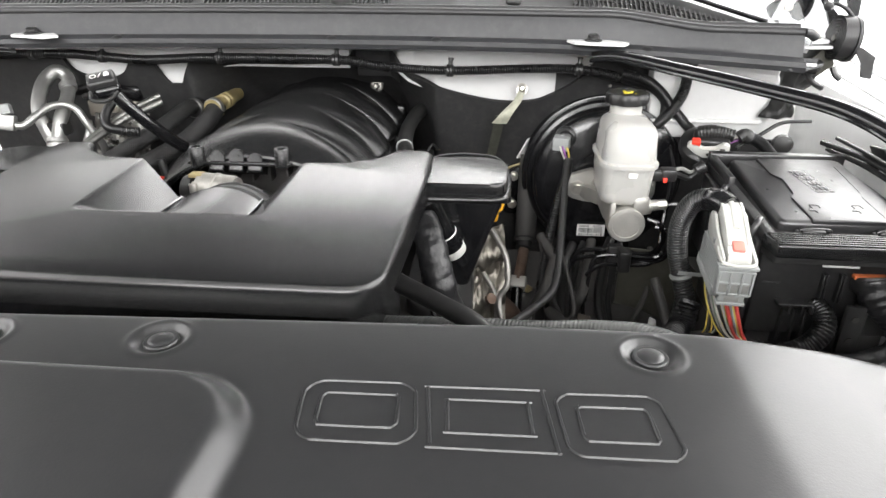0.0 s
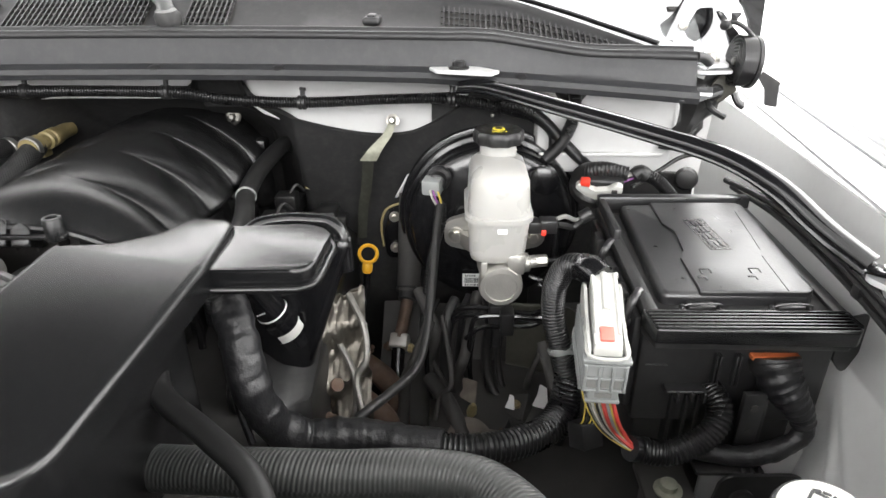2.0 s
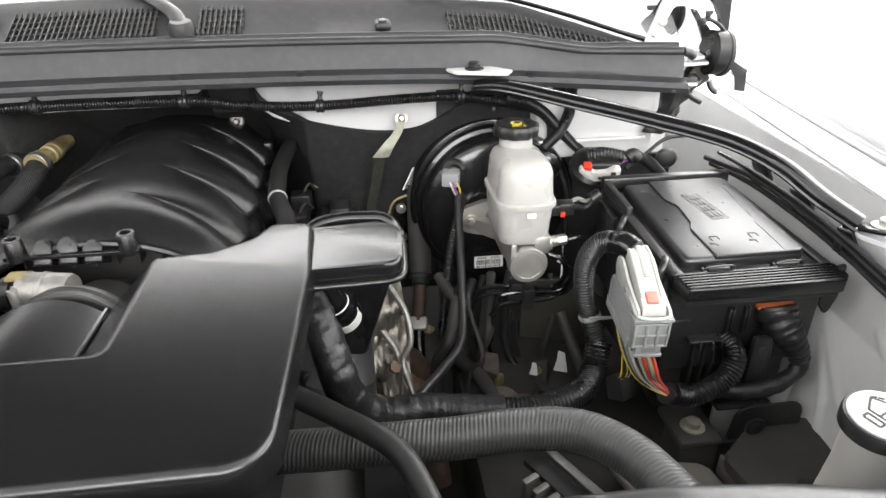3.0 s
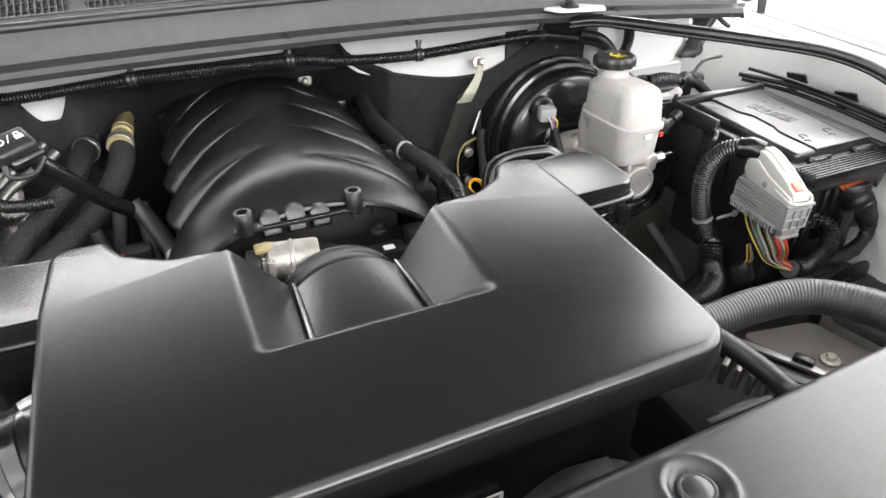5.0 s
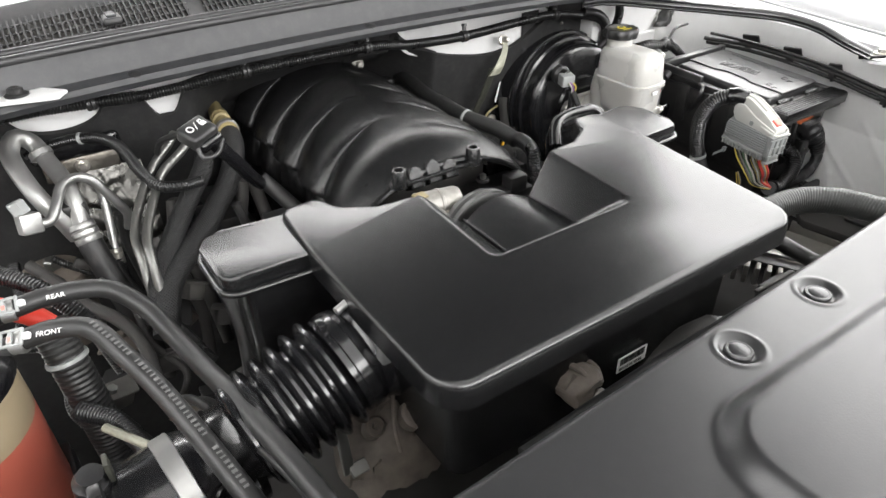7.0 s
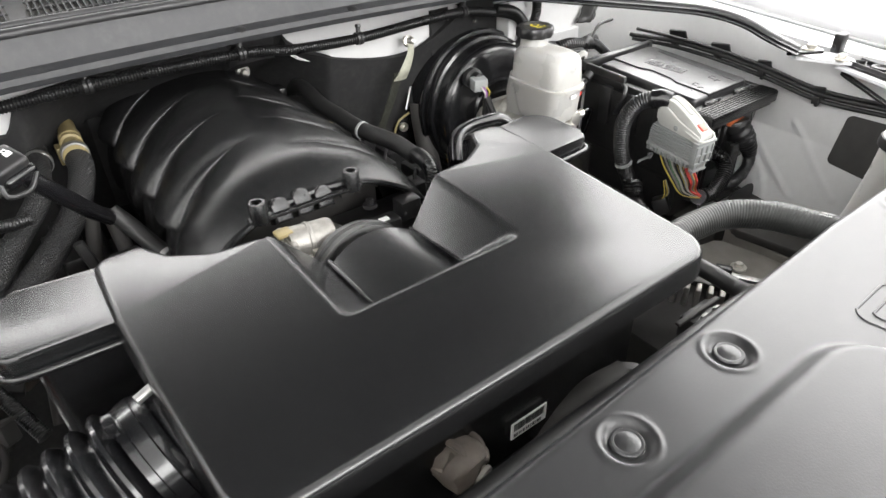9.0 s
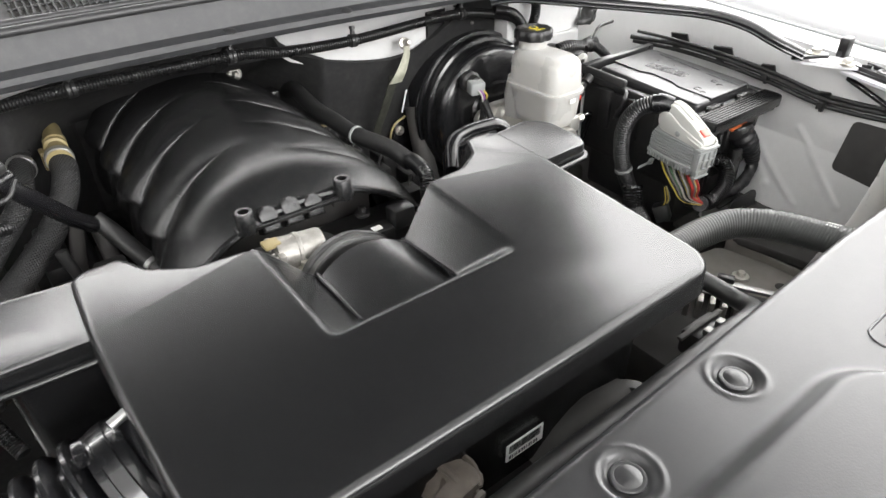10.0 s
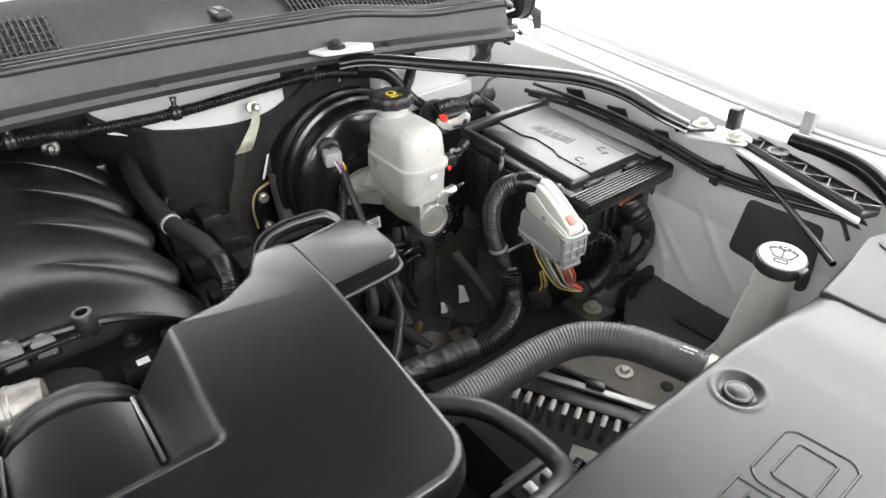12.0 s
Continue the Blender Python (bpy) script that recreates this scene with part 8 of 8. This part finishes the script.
    box(0.0111, 0.0123, 0.003, 0.0065, 0.0061, 0.0065, 0, bm=g)
    box(0.0072, 0.0123, 0.0058, 0.0072, 0.0061, 0.0065, 0, bm=g)
    move(g, g.verts, M)
    part("printed_mark", g, PRINT, t)
    part("hose", tube([tuple(M @ Vector((0.008, -0.012, -0.012))), (-0.560, 0.885, 1.292), (-0.538, 0.905, 1.255), (-0.520, 0.93, 1.222), (-0.505, 0.95, 1.20)], 0.0098, 16, 0.005), GLOSS, t)
    part("wire", tube([(-0.60, 0.90, 1.32), (-0.62, 0.94, 1.30), (-0.625, 0.98, 1.27)], 0.004, 8, 0.005), RUBBER, t)
    t = thing("hose_elbow", (-0.49, 0.95, 1.18), "black hose elbow with a steel spring clamp", "hose")
    part("elbow", tube([(-0.503, 0.955, 1.205), (-0.488, 0.94, 1.185), (-0.475, 0.91, 1.168), (-0.46, 0.87, 1.155)], 0.011, 14, 0.005), RUBBER, t)
    part("spring_clamp", lathe([(0.0112, -0.004), (0.0125, -0.003), (0.0125, 0.003), (0.0112, 0.004)], (-0.466, 0.885, 1.159), (0.35, -0.9, -0.3), 20), ALLOY, t)


heater_lines()


def printed_line(path, r, parent):
    """Worn, unreadable part marks set one by one along a hose's upper side."""
    rnd = random.Random(41)
    bm = bmesh.new()
    for p, q in zip(path, path[1:]):
        d = (q - p).normalized()
        u = (Vector((0.25, -0.35, 0.9)) - d * Vector((0.25, -0.35, 0.9)).dot(d)).normalized()
        w = u.cross(d)
        if rnd.random() < 0.12:
            continue
        m = Matrix((d, u.cross(d), u)).transposed().to_4x4()
        e = 0.0007 + 0.0010 * rnd.random()
        box(-e, e, -0.0023, 0.0023, 0, 0.0004, 0, bm=bm, m=Matrix.Translation(p + u * (r + 0.0001)) @ m)
    part("printed_line", bm, CONDUITG, parent, "worn pale printed marks")


def coolant_hoses():
    rear = [(-0.835, 0.725, 1.255), (-0.813, 0.722, 1.261), (-0.775, 0.722, 1.263), (-0.732, 0.716, 1.255), (-0.706, 0.690, 1.236), (-0.692, 0.655, 1.220), (-0.679, 0.603, 1.214), (-0.668, 0.555, 1.214), (-0.656, 0.495, 1.214), (-0.645, 0.438, 1.211), (-0.634, 0.385, 1.20)]
    front = [(-0.835, 0.685, 1.244), (-0.809, 0.678, 1.254), (-0.780, 0.670, 1.260), (-0.752, 0.655, 1.257), (-0.735, 0.62, 1.243), (-0.719, 0.58, 1.229), (-0.704, 0.53, 1.213), (-0.686, 0.46, 1.193), (-0.67, 0.40, 1.17)]
    for text, pts, mat in (("REAR", rear, RUBBER), ("FRONT", front, RUBBER)):
        t = thing("coolant_hose", pts[0], "black rubber coolant hose printed %s at its end" % text.lower(), "hose", "coolant hoses")
        part("hose", tube(pts, 0.0092, 20, 0.005), mat, t)
        a, b = Vector(pts[1]), Vector(pts[3])
        d = (b - a).normalized()
        p = a + d * (0.040 if text == "REAR" else 0.030)
        up = Vector((0.1, -0.6, 0.8))
        u = (up - d * up.dot(d)).normalized()
        words(text, plane_matrix(p + u * 0.0108, d, u.cross(d)), 0.0066, PRINT, t)
        c = Vector(pts[1])
        k = part("clamp", lathe([(0.0096, -0.006), (0.0106, -0.005), (0.0106, 0.005), (0.0096, 0.006)], c, d, 24), ALLOY, t, "bright steel spring clamp")
        K = Matrix.Translation(c) @ Matrix((d, u.cross(d), u)).transposed().to_4x4() @ pose(0, 0, 0.0125, 0, -8, 0)
        for x0, x1, y0, y1 in ((-0.011, -0.008, -0.008, 0.008), (0.008, 0.011, -0.008, 0.008), (-0.008, 0.008, -0.008, -0.0055), (-0.008, 0.008, 0.0055, 0.008), (-0.003, 0.001, -0.0055, 0.0055)):
            part("clamp_frame", box(x0, x1, y0, y1, -0.0012, 0.0012, 0.0006, 1, m=K), CONN, k)
        part("clamp_ear", box(0.008, 0.016, -0.003, 0.003, -0.004, 0.001, 0.001, 1, m=K), LABEL, k)
        part("paint_dot", box(-0.0022, 0.0004, -0.003, 0.0005, 0.0012, 0.0016, 0, m=K), CORAL, k)
        if text == "FRONT":
            printed_line(smooth_path(pts[3:8], 0.0052), 0.0092, t)
    t = thing("coolant_tank", (-0.895, 0.67, 1.04), "translucent coolant tank half full of coral fluid", "tank")
    c = (-0.895, 0.670, 1.04)
    part("lower_shell", lathe([(0.055, 0), (0.068, 0.004), (0.073, 0.05), (0.075, 0.150)], c, (0, 0, 1), 40), COOLANT, t, "coral fluid behind the wall")
    part("upper_shell", lathe([(0.0752, 0.150), (0.075, 0.190), (0.071, 0.199), (0.05, 0.204)], c, (0, 0, 1), 40), TANKP, t)
    part("rim", lathe([(0.070, 0.196), (0.078, 0.198), (0.078, 0.203), (0.076, 0.208), (0.062, 0.213), (0.03, 0.214)], c, (0, 0, 1), 40), GLOSS, t)
    loom("battery_cable", [(-0.90, 0.80, 1.262), (-0.855, 0.772, 1.256), (-0.82, 0.752, 1.246), (-0.80, 0.74, 1.236), (-0.79, 0.733, 1.225)], 0.0105, "thick red battery cable beside the hoses", mat=RED, corr=0, seg=14)
    loom("battery_conduit", [(-0.86, 0.83, 1.275), (-0.82, 0.79, 1.265), (-0.79, 0.765, 1.25), (-0.76, 0.74, 1.21), (-0.745, 0.72, 1.15)], 0.0095, "black corrugated conduit beside the red cable")
    for dx, dz in ((0.0, 0.0), (0.012, -0.010)):
        loom("vent_tube", [(-0.708 + dx, 0.625, 1.165 + dz), (-0.695 + dx, 0.590, 1.188 + dz), (-0.671 + dx, 0.520, 1.196 + dz), (-0.655 + dx, 0.469, 1.194 + dz), (-0.640 + dx, 0.415, 1.185 + dz)], 0.0042, "thin black tube beside the coolant hose", mat=RUBBER, corr=0, seg=10, group="vent tubes")
    loom("tank_hose", [(-0.79, 0.66, 1.17), (-0.765, 0.635, 1.165), (-0.75, 0.60, 1.16), (-0.735, 0.55, 1.165), (-0.70, 0.50, 1.16)], 0.0095, "black corrugated hose beside the coolant tank")
    loom("wide_hose", [(-0.790, 0.722, 1.235), (-0.786, 0.705, 1.20), (-0.783, 0.695, 1.15), (-0.78, 0.69, 1.06)], 0.0180, "wide black hose with a pale cable tie", mat=RUBBER, corr=0.0012, seg=18, ties=(1,))


coolant_hoses()


def air_duct():
    t = thing("air_filter_duct", (-0.74, 0.47, 1.15), "black air duct with a bright clamp band", "air duct")
    a, way = (-0.690, 0.545, 1.146), (-1.0, -0.16, -0.06)
    part("duct", lathe([(0.044, -0.02), (0.050, -0.018), (0.052, -0.010), (0.047, -0.006), (0.047, 0.02), (0.050, 0.024), (0.050, 0.07), (0.056, 0.10)], a, way, 44), GLOSS, t)
    part("clamp_band", lathe([(0.0505, 0.030), (0.052, 0.031), (0.052, 0.046), (0.0505, 0.047)], a, way, 44), ALLOY, t)
    part("tie_rod", tube([(-0.772, 0.618, 1.175), (-0.755, 0.59, 1.178), (-0.738, 0.56, 1.182)], 0.0042, 10, 0.005), STRAP, t)
    s = part("sensor_plug", lathe([(0.012, -0.030), (0.014, -0.028), (0.014, 0.0), (0.011, 0.003), (0.010, 0.008), (0.003, 0.009)], (-0.786, 0.540, 1.200), (0.15, -0.2, 1), 24), BLACK, t)
    part("sensor_latch", box(-0.790, -0.780, 0.514, 0.528, 1.186, 1.208, 0.002), BLACK, s)
    part("sensor_tab", box(-0.774, -0.770, 0.532, 0.546, 1.195, 1.216, 0.001), STRAPG, s)
    loom("duct_conduit", [(-0.84, 0.44, 1.235), (-0.80, 0.45, 1.243), (-0.77, 0.455, 1.24), (-0.75, 0.44, 1.22)], 0.010, "black corrugated conduit over the air duct")
    return t


air_duct()


def engine_flank_left():
    """Dark fittings between engine and firewall on the passenger side."""
    rnd = random.Random(5)
    for i in range(9):
        x, y = -0.50 - 0.2 * rnd.random(), 0.80 + 0.25 * rnd.random()
        pts = [(x, y, 1.17 + 0.03 * rnd.random())]
        for k in range(3):
            x -= 0.03 * (rnd.random() - 0.3)
            y -= 0.05 * rnd.random()
            pts.append((x, y, pts[-1][2] - 0.05 - 0.03 * rnd.random()))
        loom("flank_hose", pts, 0.006 + 0.006 * rnd.random(), "sooty black hose beside the engine flank", mat=(DEEP, RUBBER)[i % 2], corr=0, seg=10, group="flank hoses")
    t = thing("coil_wire_plug", (-0.505, 0.90, 1.15), "small plug with a red lock beside the engine", "connector")
    part("shell", box(-0.525, -0.49, 0.885, 0.91, 1.15, 1.175, 0.004), BLACK, t)
    part("red_lock", box(-0.528, -0.520, 0.880, 0.886, 1.165, 1.176, 0.001), RED, t)


engine_flank_left()


def passenger_corner():
    """Dryer canister and dirty fittings behind the coolant hoses."""
    t = thing("dryer_canister", (-0.80, 0.97, 1.05), "dirty grey air conditioning dryer canister", "canister")
    part("shell", lathe([(0.030, 0), (0.041, 0.006), (0.042, 0.10), (0.038, 0.112), (0.020, 0.120)], (-0.80, 0.985, 1.035), (0.05, -0.1, 1), 36), BROWN, t)
    part("band", lathe([(0.0425, 0.05), (0.044, 0.051), (0.044, 0.066), (0.0425, 0.067)], (-0.80, 0.985, 1.055), (0.05, -0.1, 1), 36), BLACK, t)
    part("cap", lathe([(0.010, 0), (0.010, 0.012), (0.007, 0.014)], (-0.79, 0.97, 1.155), (0.05, -0.1, 1), 6), STEELD, t, sharp=25)
    rnd = random.Random(31)
    for i in range(18):
        x, y, z = -0.86 + 0.26 * rnd.random(), 0.66 + 0.26 * rnd.random(), 1.03 + 0.06 * rnd.random()
        t = thing("harness_bracket", (x, y, z), "sooty bracket below the passenger side hoses", "bracket", "passenger side brackets")
        M = Matrix.Translation((x, y, z)) @ pose(0, 0, 0, 60 * rnd.random() - 30, 60 * rnd.random() - 30, 360 * rnd.random())
        w = 0.014 + 0.02 * rnd.random()
        m = (DEEP, BLACK, BROWN, DIRTYD)[i % 4]
        part("body", box(-w, w, -0.012, 0.012, -0.012, 0.012, 0.004, 2, m=M), m, t)
        part("flange", prism(rounded([(-w - 0.01, -0.012), (w, -0.016), (w + 0.008, 0.010), (-w, 0.016)], 0.003, 2), 0.011, 0.0145, 0.001, 1, m=M), m, t)
        if i % 3 == 0:
            part("bolt", lathe([(0.006, 0), (0.006, 0.006), (0.003, 0.007)], M @ Vector((0, 0, 0.0145)), M.to_3x3() @ Vector((0, 0, 1)), 6), STEELD, t, sharp=25)
    for i in range(8):
        x, y = -0.84 + 0.22 * rnd.random(), 0.90 + 0.08 * rnd.random()
        pts = [(x, y, 1.15 + 0.03 * rnd.random())]
        for k in range(4):
            x += 0.06 * (rnd.random() - 0.4)
            y -= 0.075 * rnd.random()
            pts.append((x, y, pts[-1][2] - 0.012 - 0.025 * rnd.random()))
        loom("corner_hose", pts, 0.004 + 0.006 * rnd.random(), "black hose in the passenger side corner", mat=(DEEP, CONDUIT)[i % 2], corr=0.0008 if i % 2 else 0, seg=10, group="corner hoses")


passenger_corner()
